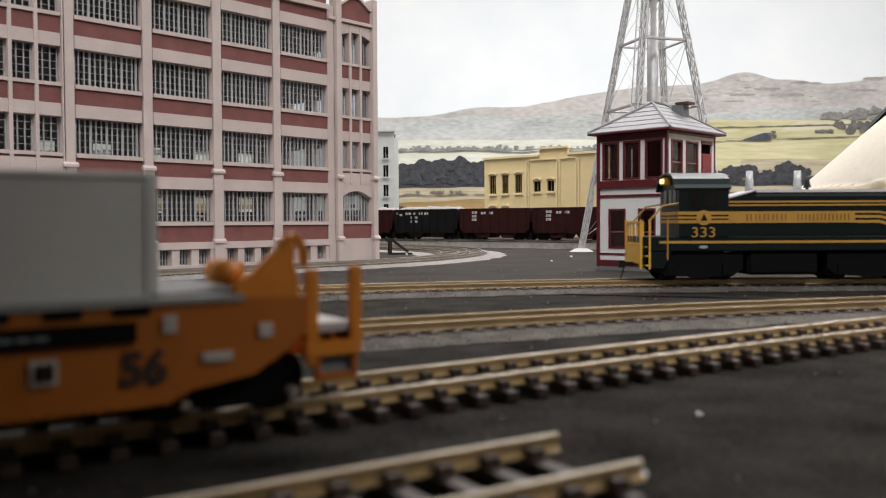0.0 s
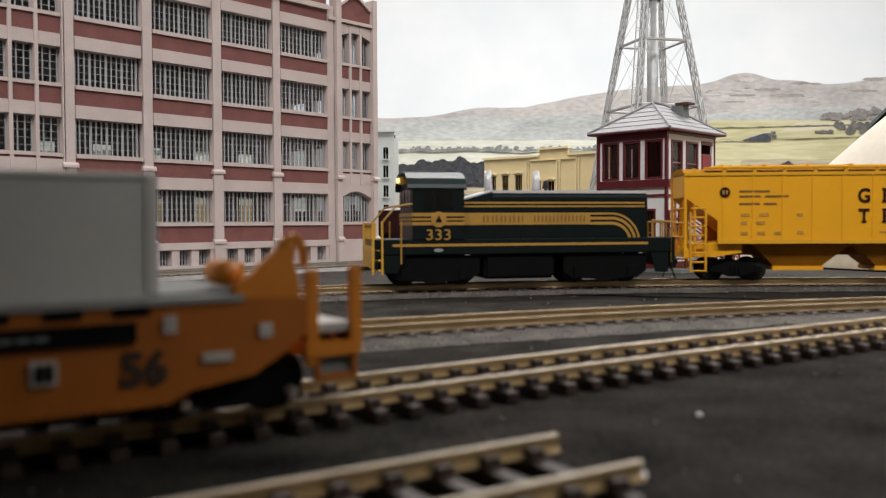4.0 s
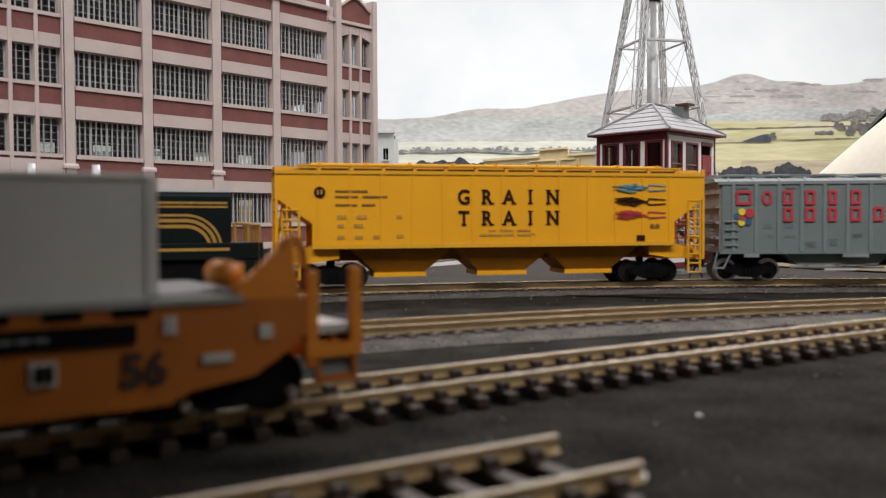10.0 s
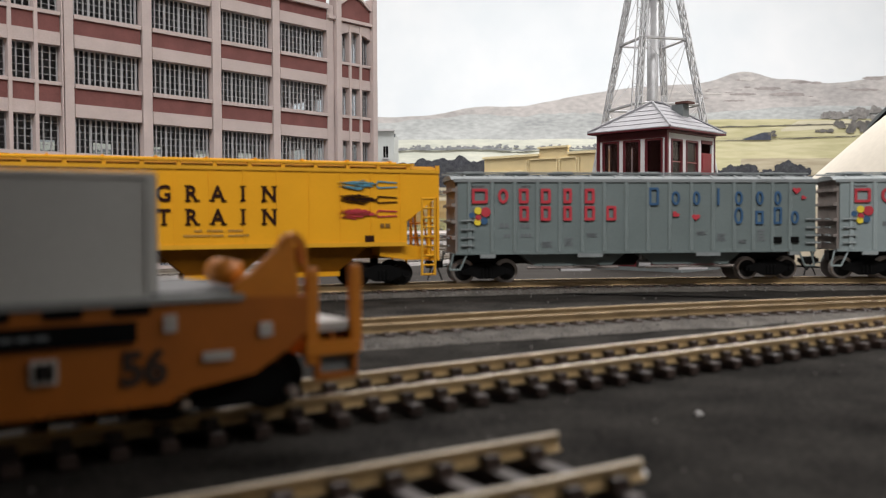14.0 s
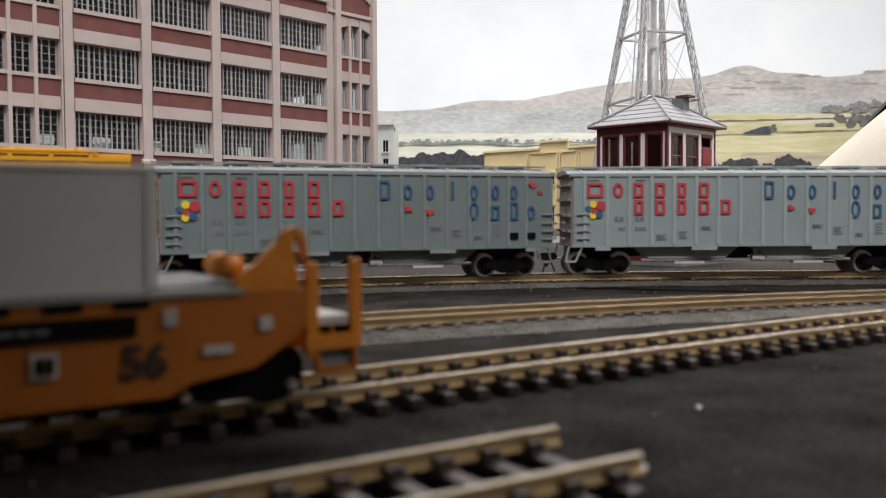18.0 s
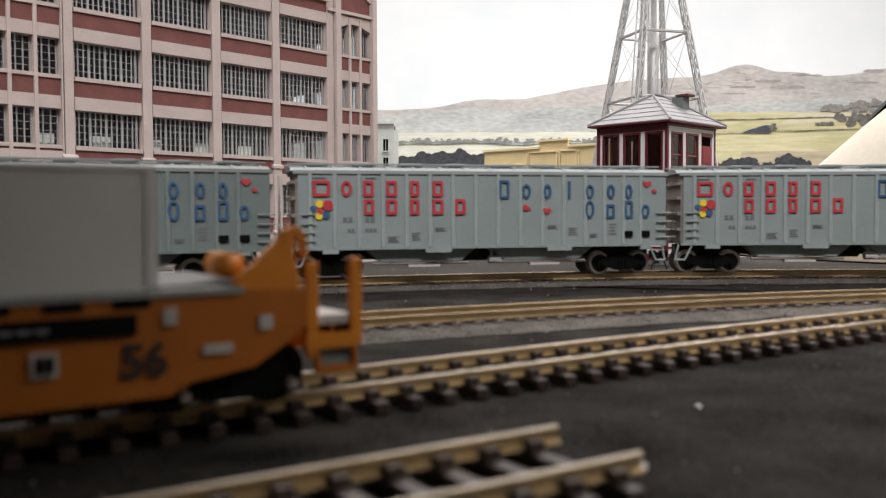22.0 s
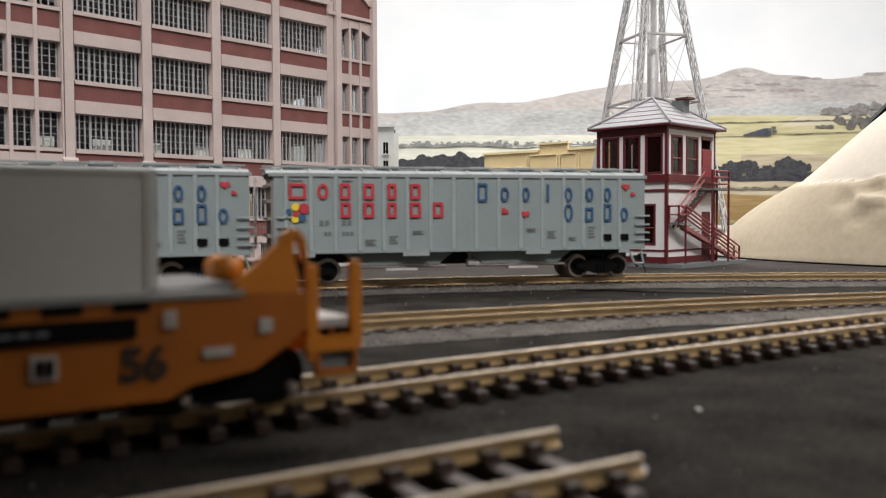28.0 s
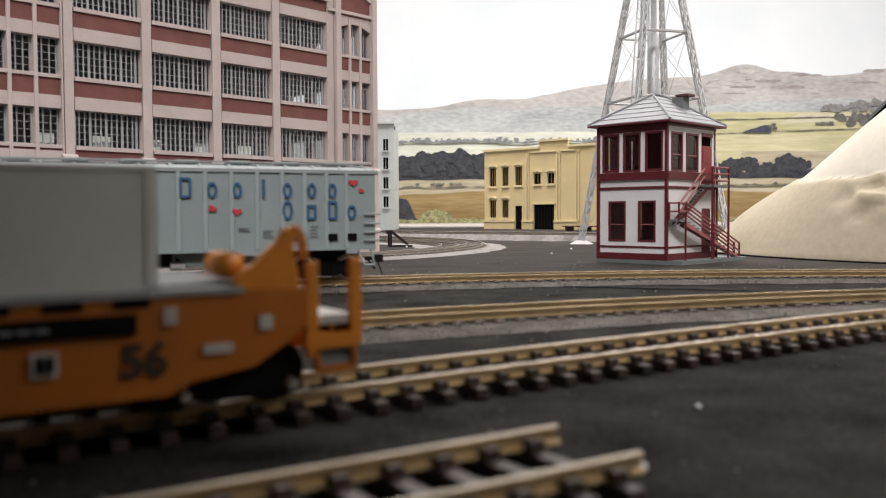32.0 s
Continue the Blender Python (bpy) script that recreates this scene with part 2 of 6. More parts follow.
# ---------------------------------------------------------------- mesh tools
def box(bm, x0, x1, y0, y1, z0, z1, m=None):
    v = [bm.verts.new(c) for c in ((x0, y0, z0), (x1, y0, z0), (x1, y1, z0), (x0, y1, z0), (x0, y0, z1), (x1, y0, z1), (x1, y1, z1), (x0, y1, z1))]
    if m is not None:
        for a in v:
            a.co = m @ a.co
    for f in ((0, 3, 2, 1), (4, 5, 6, 7), (0, 1, 5, 4), (1, 2, 6, 5), (2, 3, 7, 6), (3, 0, 4, 7)):
        bm.faces.new([v[i] for i in f])
    return v


def rod(bm, a, b, r, n=6, r2=None, cap=True):
    a, b = Vector(a), Vector(b)
    q = (b - a).to_track_quat("Z", "Y")
    r2 = r if r2 is None else r2
    ring = []
    for p, rr in ((a, r), (b, r2)):
        ring.append([bm.verts.new(p + q @ Vector((rr * math.cos(2 * math.pi * i / n), rr * math.sin(2 * math.pi * i / n), 0))) for i in range(n)])
    for i in range(n):
        bm.faces.new((ring[0][i], ring[0][(i + 1) % n], ring[1][(i + 1) % n], ring[1][i]))
    if cap:
        bm.faces.new(ring[0][::-1]), bm.faces.new(ring[1])


def prism(bm, pts, lo, hi, axis="y"):
    """A polygon in the x-z plane (axis y), the x-y plane (axis z) or the y-z plane (axis x), given depth."""
    def at(p, d):
        return (p[0], d, p[1]) if axis == "y" else (p[0], p[1], d) if axis == "z" else (d, p[0], p[1])
    a = [bm.verts.new(at(p, lo)) for p in pts]
    b = [bm.verts.new(at(p, hi)) for p in pts]
    n = len(pts)
    for i in range(n):
        bm.faces.new((a[i], a[(i + 1) % n], b[(i + 1) % n], b[i]))
    bm.faces.new(a[::-1]), bm.faces.new(b)


def bevelled(bm, width, segments=1):
    bmesh.ops.recalc_face_normals(bm, faces=bm.faces)
    bmesh.ops.bevel(bm, geom=list(bm.edges), offset=width, segments=segments, affect="EDGES", clamp_overlap=True)
    return bm


def part(name, bm, material, parent=None, label="", smooth=False):
    me = bpy.data.meshes.new(name)
    bmesh.ops.recalc_face_normals(bm, faces=bm.faces)
    bm.to_mesh(me)
    bm.free()
    if smooth:
        me.polygons.foreach_set("use_smooth", [True] * len(me.polygons))
    me.materials.append(M[material])
    ob = new(name, me)
    ob.parent = parent
    if label:
        tagged(ob, label)
    return ob


def boxpart(name, c, material, parent, label="", bev=0.0, m=None):
    bm = bmesh.new()
    box(bm, *c, m=m)
    if bev:
        bevelled(bm, bev)
    return part(name, bm, material, parent, label)


def again(ob, parent, m=None, name=None):
    """One more part on the same mesh."""
    o = new(name or ob.name.split(".")[0], ob.data)
    o.parent = parent
    if m is not None:
        o.matrix_basis = m
    if "label" in ob:
        o["label"] = ob["label"]
    return o


def thing(name, m, label, category, group="", kind=""):
    e = new(name)
    e.empty_display_size = 0.02
    e.matrix_basis = m
    return tagged(e, label, category, group, kind)


def lettering(name, text, size, x, y, z, material, parent, thick=0.00012, xs=1.0, bold=0.0):
    """Characters standing on the plane y, centred on x, on the baseline z, facing -y."""
    cu = bpy.data.curves.new(name, "FONT")
    cu.body, cu.size, cu.align_x, cu.extrude, cu.resolution_u, cu.offset = text, size, "CENTER", thick, 3, bold
    tmp = bpy.data.objects.new(name, cu)
    me = bpy.data.meshes.new_from_object(tmp)
    bpy.data.objects.remove(tmp)
    me.transform(pose(x, y, z, 90) @ Matrix.Diagonal((xs, 1, 1, 1)))
    me.materials.clear()
    me.materials.append(M[material])
    ob = new(name, me)
    ob.parent = parent
    return ob


def disc(bm, x, y0, y1, z, r, n=14, sx=1.0):
    prism(bm, [(x + sx * r * math.cos(2 * math.pi * i / n), z + r * math.sin(2 * math.pi * i / n)) for i in range(n)], y0, y1)


# ---------------------------------------------------------------- the room and the table
def setting(name, bm, material, label="", category=""):
    return tagged(part(name, bm, material), label, category, kind="structure")


bm = bmesh.new()
box(bm, -2.4, 2.6, -1.7, 2.98, -0.04, 0.0)
setting("ground", bm, "table", "black painted layout table with grey dust", "table top")
# walls and ceiling out of view, toned dark so they bounce less light
for nm, c in (("wall_left", (-2.44, -2.4, -1.7, 2.98, -0.8, 1.5)), ("wall_right", (2.6, 2.64, -1.7, 2.98, -0.8, 1.5)), ("wall_back", (-2.44, 2.64, -1.74, -1.7, -0.8, 1.5))):
    bm = bmesh.new()
    box(bm, *c)
    setting(nm, bm, "wall", "plain unseen room wall, toned dark to cut bounced light", "wall")
bm = bmesh.new()
box(bm, -2.44, 2.64, -1.74, 3.02, 1.5, 1.54)
setting("ceiling", bm, "wall", "plain unseen room ceiling, toned dark to cut bounced light", "ceiling")

# unseen board added to keep the front lamp off the near left table
bm = bmesh.new()
box(bm, -2.4, 0.106, -0.05, -0.03, 0.0, 0.36)
setting("wall_near", bm, "black", "unseen black board added behind the camera to shade the foreground", "board")

# the painted backdrop: a flat wall with strips of landscape painted on it
BY = 2.94
bm = bmesh.new()
box(bm, -2.44, 2.64, 2.98, 3.02, -0.8, 1.5)
setting("wall_front", bm, "wall", "plain room wall behind the backdrop", "wall")
bm = bmesh.new()
box(bm, -2.4, 2.6, BY, BY + 0.01, 0.0, 1.46)
backdrop = setting("backdrop", bm, "sky", "pale cloudy sky of a painted landscape backdrop", "backdrop")
layer = [0]


def painted(name, x0, x1, low, high, material, label, step=0.006):
    """A strip of painted landscape between two outlines, each a function of x."""
    layer[0] += 1
    y = BY - 0.0005 - 0.0007 * layer[0]
    bm = bmesh.new()
    n = max(2, int((x1 - x0) / step))
    rows = [(bm.verts.new((x, y, low(x))), bm.verts.new((x, y, max(high(x), low(x) + 0.0004)))) for x in [x0 + (x1 - x0) * i / n for i in range(n + 1)]]
    for a, b in zip(rows, rows[1:]):
        bm.faces.new((a[0], b[0], b[1], a[1]))
    return part(name, bm, material, backdrop, label)


def rough(seed, f, a):
    return lambda x: a * (noise.noise((x * f, seed, 0)) + 0.5 * noise.noise((x * f * 2.7, seed + 5, 0)))


def bumps(base, *hills):
    return lambda x: base + sum(a * math.exp(-((x - c) / w) ** 2) for c, w, a in hills)


def canopy(seed, base, size, gap):
    """Outline of a row of round crowns."""
    rnd = random.Random(seed)
    crowns, x = [], -2.5
    while x < 2.7:
        r = size * rnd.uniform(0.5, 1.2)
        crowns.append((x, r, rnd.uniform(0.5, 1.3)))
        x += r * rnd.uniform(0.5, gap)

    def top(x):
        best = 0.0
        for c, r, k in crowns:
            d = abs(x - c)
            if d < r:
                best = max(best, r * k * math.sqrt(1 - (d / r) ** 2))
        return base(x) + best + 0.35 * r2(x)
    return top


r1, r2, r3 = rough(1, 6, 0.006), rough(2, 30, 0.012), rough(3, 14, 0.006)
knolls = bumps(0.380, (0.12, 0.13, 0.022), (1.02, 0.095, 0.040), (1.19, 0.06, 0.014), (1.62, 0.2, 0.045), (-1.0, 0.6, 0.03), (0.9, 0.35, 0.007))


def ridge(x):
    return knolls(x) + 0.107 / (1 + math.exp(-(x - 0.36) / 0.13))


painted("hills", -2.4, 2.6, lambda x: 0.2, lambda x: ridge(x) + 0.5 * r1(x) + 0.15 * r3(x), "hill", "hazy grey-brown moorland hills")
def patches(name, places, material, label):
    """Flat uneven stains: heather, crags and parcels of pasture, each given by its middle and half sizes."""
    layer[0] += 1
    y = BY - 0.0005 - 0.0007 * layer[0]
    bm = bmesh.new()
    for k, (x, z, w, h) in enumerate(places):
        n = 22
        bm.faces.new([bm.verts.new((x + w * (1 + 0.5 * noise.noise((i * 0.9, k, 1))) * math.cos(2 * math.pi * i / n), y - 0.000002 * k,
                                    z + h * (1 + 0.9 * noise.noise((i * 1.3, k, 7))) * math.sin(2 * math.pi * i / n))) for i in range(n)])
    return part(name, bm, material, backdrop, label)


rnd = random.Random(14)
patches("heather", [(1.012, 0.457, 0.046, 0.0040), (1.094, 0.476, 0.046, 0.006), (1.160, 0.456, 0.058, 0.0065), (0.984, 0.435, 0.038, 0.0030), (1.207, 0.497, 0.034, 0.005), (1.450, 0.508, 0.036, 0.006), (1.258, 0.494, 0.020, 0.004),
                    (1.55, 0.505, 0.05, 0.006), (1.42, 0.47, 0.05, 0.004)]
        + [(x, ridge(x) - rnd.uniform(0.012, 0.07), rnd.uniform(0.006, 0.022), rnd.uniform(0.0010, 0.0035)) for x in (rnd.uniform(0.8, 1.55) for _ in range(16))], "heath", "brown heather patches and crags on the hills")
patches("scree", [(x, ridge(x) - rnd.uniform(0.010, 0.07), rnd.uniform(0.010, 0.030), rnd.uniform(0.002, 0.007)) for x in (rnd.uniform(0.6, 1.5) for _ in range(10))], "scree", "pale grass and scree on the hills")
patches("hill_flank", [(0.13, 0.375, 0.15, 0.016), (0.30, 0.362, 0.16, 0.020), (0.02, 0.368, 0.09, 0.010), (0.46, 0.385, 0.10, 0.012)], "lowmoor", "blue-grey flank of the moor")
painted("lower_slope", -2.4, 0.75, lambda x: 0.2, lambda x: 0.374 + 0.018 * math.sin(4.2 * x + 0.4) + 2 * r1(x), "lowmoor", "hazy grey-green lower slope")
painted("lower_slope", 0.75, 2.6, lambda x: 0.2, lambda x: 0.405 + 0.012 * math.sin(6 * x) + r1(x), "lowmoor", "hazy grey-green lower slope")
painted("far_field", -2.4, 2.6, lambda x: 0.1, lambda x: 0.309 + 0.4 * r1(x) + (0.046 if x > 0.6 else 0), "haze", "pale far fields under the hills")
painted("green_field", 0.66, 2.6, lambda x: 0.1, lambda x: 0.372 + 0.6 * r1(x), "field", "yellow-green fields")
painted("pale_field", 1.14, 1.46, lambda x: 0.331 + 0.05 * (x - 1.14), lambda x: 0.3675 + 0.3 * r1(x) - max(0.0, 0.03 - 0.5 * (x - 1.14)), "cornfield", "pale ripe field between hedges")
painted("green_strip", 0.9, 1.36, lambda x: 0.309 + 0.01 * (x - 0.9), lambda x: 0.318 + 0.02 * (x - 0.9), "field", "green strip of pasture")
painted("brown_field", 0.92, 1.5, lambda x: 0.2, lambda x: 0.258 + 0.4 * r1(x), "stubble", "brown ploughed field")
painted("hedge_line", 0.7, 2.6, lambda x: 0.344 + 0.02 * (x - 0.9) + r1(x) * 0.3, lambda x: 0.3475 + 0.02 * (x - 0.9) + r3(x), "hedge", "thin dark hedge line")
painted("hedge_line", 0.7, 2.6, lambda x: 0.298 + 0.03 * (x - 0.9) + r1(x) * 0.5, lambda x: 0.3005 + 0.03 * (x - 0.9) + r3(x) * 0.6, "hedge", "thin dark hedge line")


def crowns(name, places, material, label):
    """Separate rounded trees, each an uneven crown, painted as one group."""
    layer[0] += 1
    y = BY - 0.0005 - 0.0007 * layer[0]
    bm = bmesh.new()
    lobes = random.Random(len(places))
    k = 0
    for x, z, r in places:
        for _ in range(11):
            cx, cz, cr = x + r * lobes.uniform(-0.6, 0.6), z + r * lobes.uniform(-0.30, 0.45), r * lobes.uniform(0.22, 0.48)
            n, k = 17, k + 1
            bm.faces.new([bm.verts.new((cx + cr * (1 + 0.65 * noise.noise((i * 1.7, k, 0))) * math.cos(2 * math.pi * i / n), y - 0.0000015 * k,
                                        max(z - 0.45 * r, cz + 0.85 * cr * (1 + 0.65 * noise.noise((i * 1.7, k, 4))) * math.sin(2 * math.pi * i / n)))) for i in range(n)])
    return part(name, bm, material, backdrop, label)


rnd = random.Random(5)
crowns("scattered_trees", [(rnd.uniform(1.286, 1.36), 0.382 + rnd.uniform(-0.006, 0.006), rnd.uniform(0.012, 0.019)) for _ in range(9)]
       + [(rnd.uniform(1.38, 1.75), 0.388 + rnd.uniform(-0.016, 0.014), rnd.uniform(0.014, 0.026)) for _ in range(24)], "hazetree", "grey trees under the hills")
crowns("scattered_trees", [(rnd.uniform(1.325, 1.44), 0.338 + rnd.uniform(-0.010, 0.014), rnd.uniform(0.014, 0.024)) for _ in range(13)]
       + [(rnd.uniform(1.253, 1.32), 0.331, rnd.uniform(0.007, 0.011)) for _ in range(9)] + [(rnd.uniform(1.44, 1.75), 0.345 + rnd.uniform(-0.01, 0.012), rnd.uniform(0.012, 0.022)) for _ in range(14)], "greytree", "grey-green trees between the fields")
crowns("scattered_trees", [(rnd.uniform(-0.3, 0.55), 0.282 + rnd.uniform(-0.005, 0.005), rnd.uniform(0.005, 0.012)) for _ in range(60)], "hazewood", "grey trees in the haze")
painted("copse", 1.008, 1.104, lambda x: 0.302, lambda x: 0.304 + 0.024 * min(1.0, (x - 1.008) / 0.075) ** 0.8 + 0.4 * r3(x), "bluewood", "small blue-grey copse on a slope", 0.003)
crowns("copse", [(1.100, 0.322, 0.008), (1.110, 0.327, 0.010), (1.114, 0.317, 0.009)], "greytree", "small trees at the end of the copse")
painted("distant_hedge", -2.4, 0.66, lambda x: 0.273 + r1(x), canopy(6, lambda x: 0.275 + r1(x), 0.008, 2.2), "hazewood", "grey hedge in the haze")
painted("field_edge", -2.4, 2.6, lambda x: 0.06, lambda x: 0.256 + 0.008 * math.sin(x * 5) + r1(x), "haze", "pale fields")
painted("green_field", 0.66, 2.6, lambda x: 0.06, lambda x: 0.263 + r1(x), "field", "yellow-green fields")
painted("straw_field", -2.4, 2.6, lambda x: 0.0, lambda x: 0.17 + (0.07 if x > 1.0 else 0) + 0.5 * r1(x), "straw", "pale straw fields")
painted("woods", -2.4, 0.6, lambda x: 0.148 + r1(x), canopy(3, lambda x: 0.205 + 0.022 * math.exp(-((x - 0.02) / 0.12) ** 2), 0.022, 1.4), "wood", "dark blue-grey belt of woods")
painted("woods", 0.6, 2.6, lambda x: 0.150 + r1(x), canopy(8, bumps(0.158, (1.6, 0.3, 0.05)), 0.018, 1.3), "wood", "dark belt of rounded trees")
crowns("woods", [(rnd.uniform(0.70, 1.04), rnd.uniform(0.168, 0.212), rnd.uniform(0.020, 0.036)) for _ in range(34)] + [(rnd.uniform(1.115, 1.215), rnd.uniform(0.168, 0.218), rnd.uniform(0.022, 0.032)) for _ in range(16)] + [(rnd.uniform(1.03, 1.13), rnd.uniform(0.165, 0.192), rnd.uniform(0.018, 0.026)) for _ in range(14)], "wood", "dark rounded trees")
crowns("crowns", [(rnd.uniform(-0.26, 0.30), rnd.uniform(0.165, 0.215), rnd.uniform(0.012, 0.024)) for _ in range(90)], "leafcrown", "tree crowns in the belt of woods")
crowns("crowns", [(rnd.uniform(0.70, 1.03), rnd.uniform(0.170, 0.205), rnd.uniform(0.012, 0.022)) for _ in range(40)] + [(rnd.uniform(1.13, 1.20), rnd.uniform(0.170, 0.210), rnd.uniform(0.012, 0.02)) for _ in range(14)], "leafcrown", "tree crowns in the woods")
painted("hedge_line", -2.4, 2.6, lambda x: 0.121 + r1(x), lambda x: 0.125 + r3(x) + r1(x), "hedge", "dark hedge line")
crowns("tree_row", [(x, 0.134, rnd.uniform(0.005, 0.009)) for x in (-0.085, -0.04, -0.03, -0.018, -0.012, 0.0, 0.03, 0.045, 0.055, 0.06)], "hedge", "row of small dark trees")
painted("tree_row", 0.5, 2.6, lambda x: 0.126 + r1(x), lambda x: 0.128 + max(0, r2(x)) * 1.3 + r1(x), "hedge", "row of small trees")
painted("stubble_field", -2.4, 2.6, lambda x: 0.0, lambda x: 0.104 + 0.8 * r1(x) + 0.012 * math.sin(3 * x), "stubble", "brown stubble fields")
painted("dark_bush", -0.19, -0.085, lambda x: 0.0, canopy(12, lambda x: 0.012 + 0.068 * max(0, 1 - ((x + 0.14) / 0.05) ** 2), 0.012, 1.0), "wood", "tall dark bush")
painted("bush_row", -2.4, 2.6, lambda x: 0.0, canopy(11, lambda x: 0.010 + 0.030 * max(0.0, 1 - ((x + 0.023) / 0.055) ** 2) ** 0.5, 0.010, 1.2), "bush", "row of olive bushes")

# pale shelf along the foot of the backdrop
bm = bmesh.new()
box(bm, -2.4, 2.6, 2.25, BY - 0.02, 0.0, 0.004)
setting("ledge", bm, "ledge", "pale ledge at the foot of the backdrop", "ledge")


# ---------------------------------------------------------------- tracks
RAIL_TOP = 0.0048
GAUGE = 0.0160
TIE_STEP = 0.0071


class Line:
    """A track's centre line: a start, a heading at the start and turns of even curvature."""

    def __init__(self, x, y, heading, pieces, step=0.004):
        self.step, self.pts = step, [(x, y, heading)]
        for length, turn in pieces:
            n = max(1, round(length / step))
            for _ in range(n):
                heading += turn / n / 2
                x, y = x + step * math.cos(heading), y + step * math.sin(heading)
                heading += turn / n / 2
                self.pts.append((x, y, heading))
        self.length = step * (len(self.pts) - 1)

    def at(self, s):
        f = min(max(s / self.step, 0), len(self.pts) - 1.0001)
        i = int(f)
        f -= i
        return tuple(a + (b - a) * f for a, b in zip(self.pts[i], self.pts[i + 1]))

    def side(self, s, off):
        """The point off metres to the left of the way."""
        x, y, h = self.at(s)
        return x - math.sin(h) * off, y + math.cos(h) * off, h


def sweep(bm, line, s0, s1, profile, step=0.006, worn=()):
    """A closed profile of (offset, height) drawn along the line; the sides named in worn take the second material, on
    nickel rails a paler tone for sheen.
    """
    n = max(1, int((s1 - s0) / step))
    prev = first = None
    for k in range(n + 1):
        s = s0 + (s1 - s0) * k / n
        ring = []
        for off, z in profile:
            x, y, _ = line.side(s, off)
            ring.append(bm.verts.new((x, y, z)))
        if prev:
            for i in range(len(ring)):
                j = (i + 1) % len(ring)
                bm.faces.new((prev[i], prev[j], ring[j], ring[i])).material_index = 1 if i in worn else 0
        else:
            first = ring
        prev = ring
    bm.faces.new(first[::-1]), bm.faces.new(prev)


def track(name, line, s0, s1, label, rail="brass", bed=None, near=(0, 0), tie_mat="tie", lift=0.0, middle="ballast_mid"):
    """Two rails with foot and head on ties; ties in the stretch near are parts, the others one joined part."""
    root = thing(name, pose(0, 0, lift), label, "track", kind="structure")
    g, t, h = GAUGE / 2, 0.0024, RAIL_TOP
    for sgn in (-1, 1):
        c = sgn * g
        bm = bmesh.new()
        sweep(bm, line, s0, s1, [(c - 0.00095, t), (c + 0.00095, t), (c + 0.00085, t + 0.0003), (c + 0.0003, t + 0.0006), (c + 0.0003, h - 0.0008), (c + 0.0005, h - 0.0006),
                                 (c + 0.00048, h - 0.0001), (c + 0.0003, h), (c - 0.0003, h), (c - 0.00048, h - 0.0001), (c - 0.0005, h - 0.0006), (c - 0.0003, h - 0.0008), (c - 0.0003, t + 0.0006), (c - 0.00085, t + 0.0003)], worn=(6, 7, 8))
        part("rail", bm, rail, root).data.materials.append(M["railhead" if rail == "steel" else rail])
    far = bmesh.new()
    tie = None
    n = int((s1 - s0) / TIE_STEP)
    rnd = random.Random(len(name))
    for k in range(n):
        s = s0 + (k + 0.4) * TIE_STEP
        x, y, hd = line.at(s)
        m = pose(x, y, 0, 0, 0, math.degrees(hd) + rnd.uniform(-0.8, 0.8))
        if near[0] <= s <= near[1]:
            if tie is None:
                bm = bmesh.new()
                box(bm, -0.0013, 0.0013, -0.0128, 0.0128, 0.0002, 0.0022)
                bevelled(bm, 0.0002)
                for sgn in (-1, 1):
                    for o in (-0.0013, 0.0013):
                        w = 0.0007 if bed else 0.0011
                        box(bm, -w, w, sgn * g + o - 0.0009, sgn * g + o + 0.0009, 0.0021, 0.0026 if bed else 0.0037)
                tie = part("tie", bm, tie_mat, root)
                tie.matrix_basis = m
            else:
                again(tie, root, m)
        else:
            box(far, -0.0013, 0.0013, -0.0128, 0.0128, 0.0002, 0.0022, m=m)
    if far.verts:
        tagged(part("ties", far, tie_mat, root), kind="stuff")
    else:
        far.free()
    if bed:
        inner, outer, mtl = bed
        bm = bmesh.new()
        n = max(1, int((s1 - s0) / 0.004))
        rings = []
        for k in range(n + 1):
            s = s0 + (s1 - s0) * k / n
            ring = []
            for sgn, off, z in ((-1, outer, 0.0003 - lift), (-1, inner, 0.0016), (1, inner, 0.0016), (1, outer, 0.0003 - lift)):
                j = 0.0050 * noise.noise((s * 45, sgn * 3 + len(name), 0)) + 0.0022 * noise.noise((s * 220, sgn * 3, 2)) if off == outer else 0.0
                x, y, _ = line.side(s, sgn * (off + j))
                ring.append(bm.verts.new((x, y, z)))
            rings.append(ring)
        for a, b in zip(rings, rings[1:]):
            for i in (0, 2):
                bm.faces.new((a[i], a[i + 1], b[i + 1], b[i]))
        part("ballast_shoulder", bm, mtl, root)
        bm = bmesh.new()
        stones = random.Random(len(name) + 3)
        for _ in range(int((s1 - s0) * 2600) if mtl == "ballast" else 0):
            s, sgn = stones.uniform(s0, s1), stones.choice((-1, 1))
            f = stones.random()
            x, y, _ = line.side(s, sgn * (inner + (outer - inner) * f + 0.0015 * noise.noise((s * 60, sgn, 5))))
            r = stones.uniform(0.00018, 0.00042)
            box(bm, -r, r, -r * stones.uniform(0.6, 1), r * stones.uniform(0.6, 1), -r * 0.4, r * stones.uniform(0.5, 1.0),
                m=pose(x, y, 0.0016 - 0.0013 * f, stones.uniform(-25, 25), stones.uniform(-25, 25), stones.uniform(0, 90)))
        if bm.verts:
            tagged(part("ballast_stones", bm, "stones", root), "loose grey ballast stones", kind="stuff")
        else:
            bm.free()
        bm = bmesh.new()
        sweep(bm, line, s0, s1, [(-inner, 0.0004), (inner, 0.0004), (inner, 0.0016), (-inner, 0.0016)])
        part("track_bed", bm, middle, root)
    return root


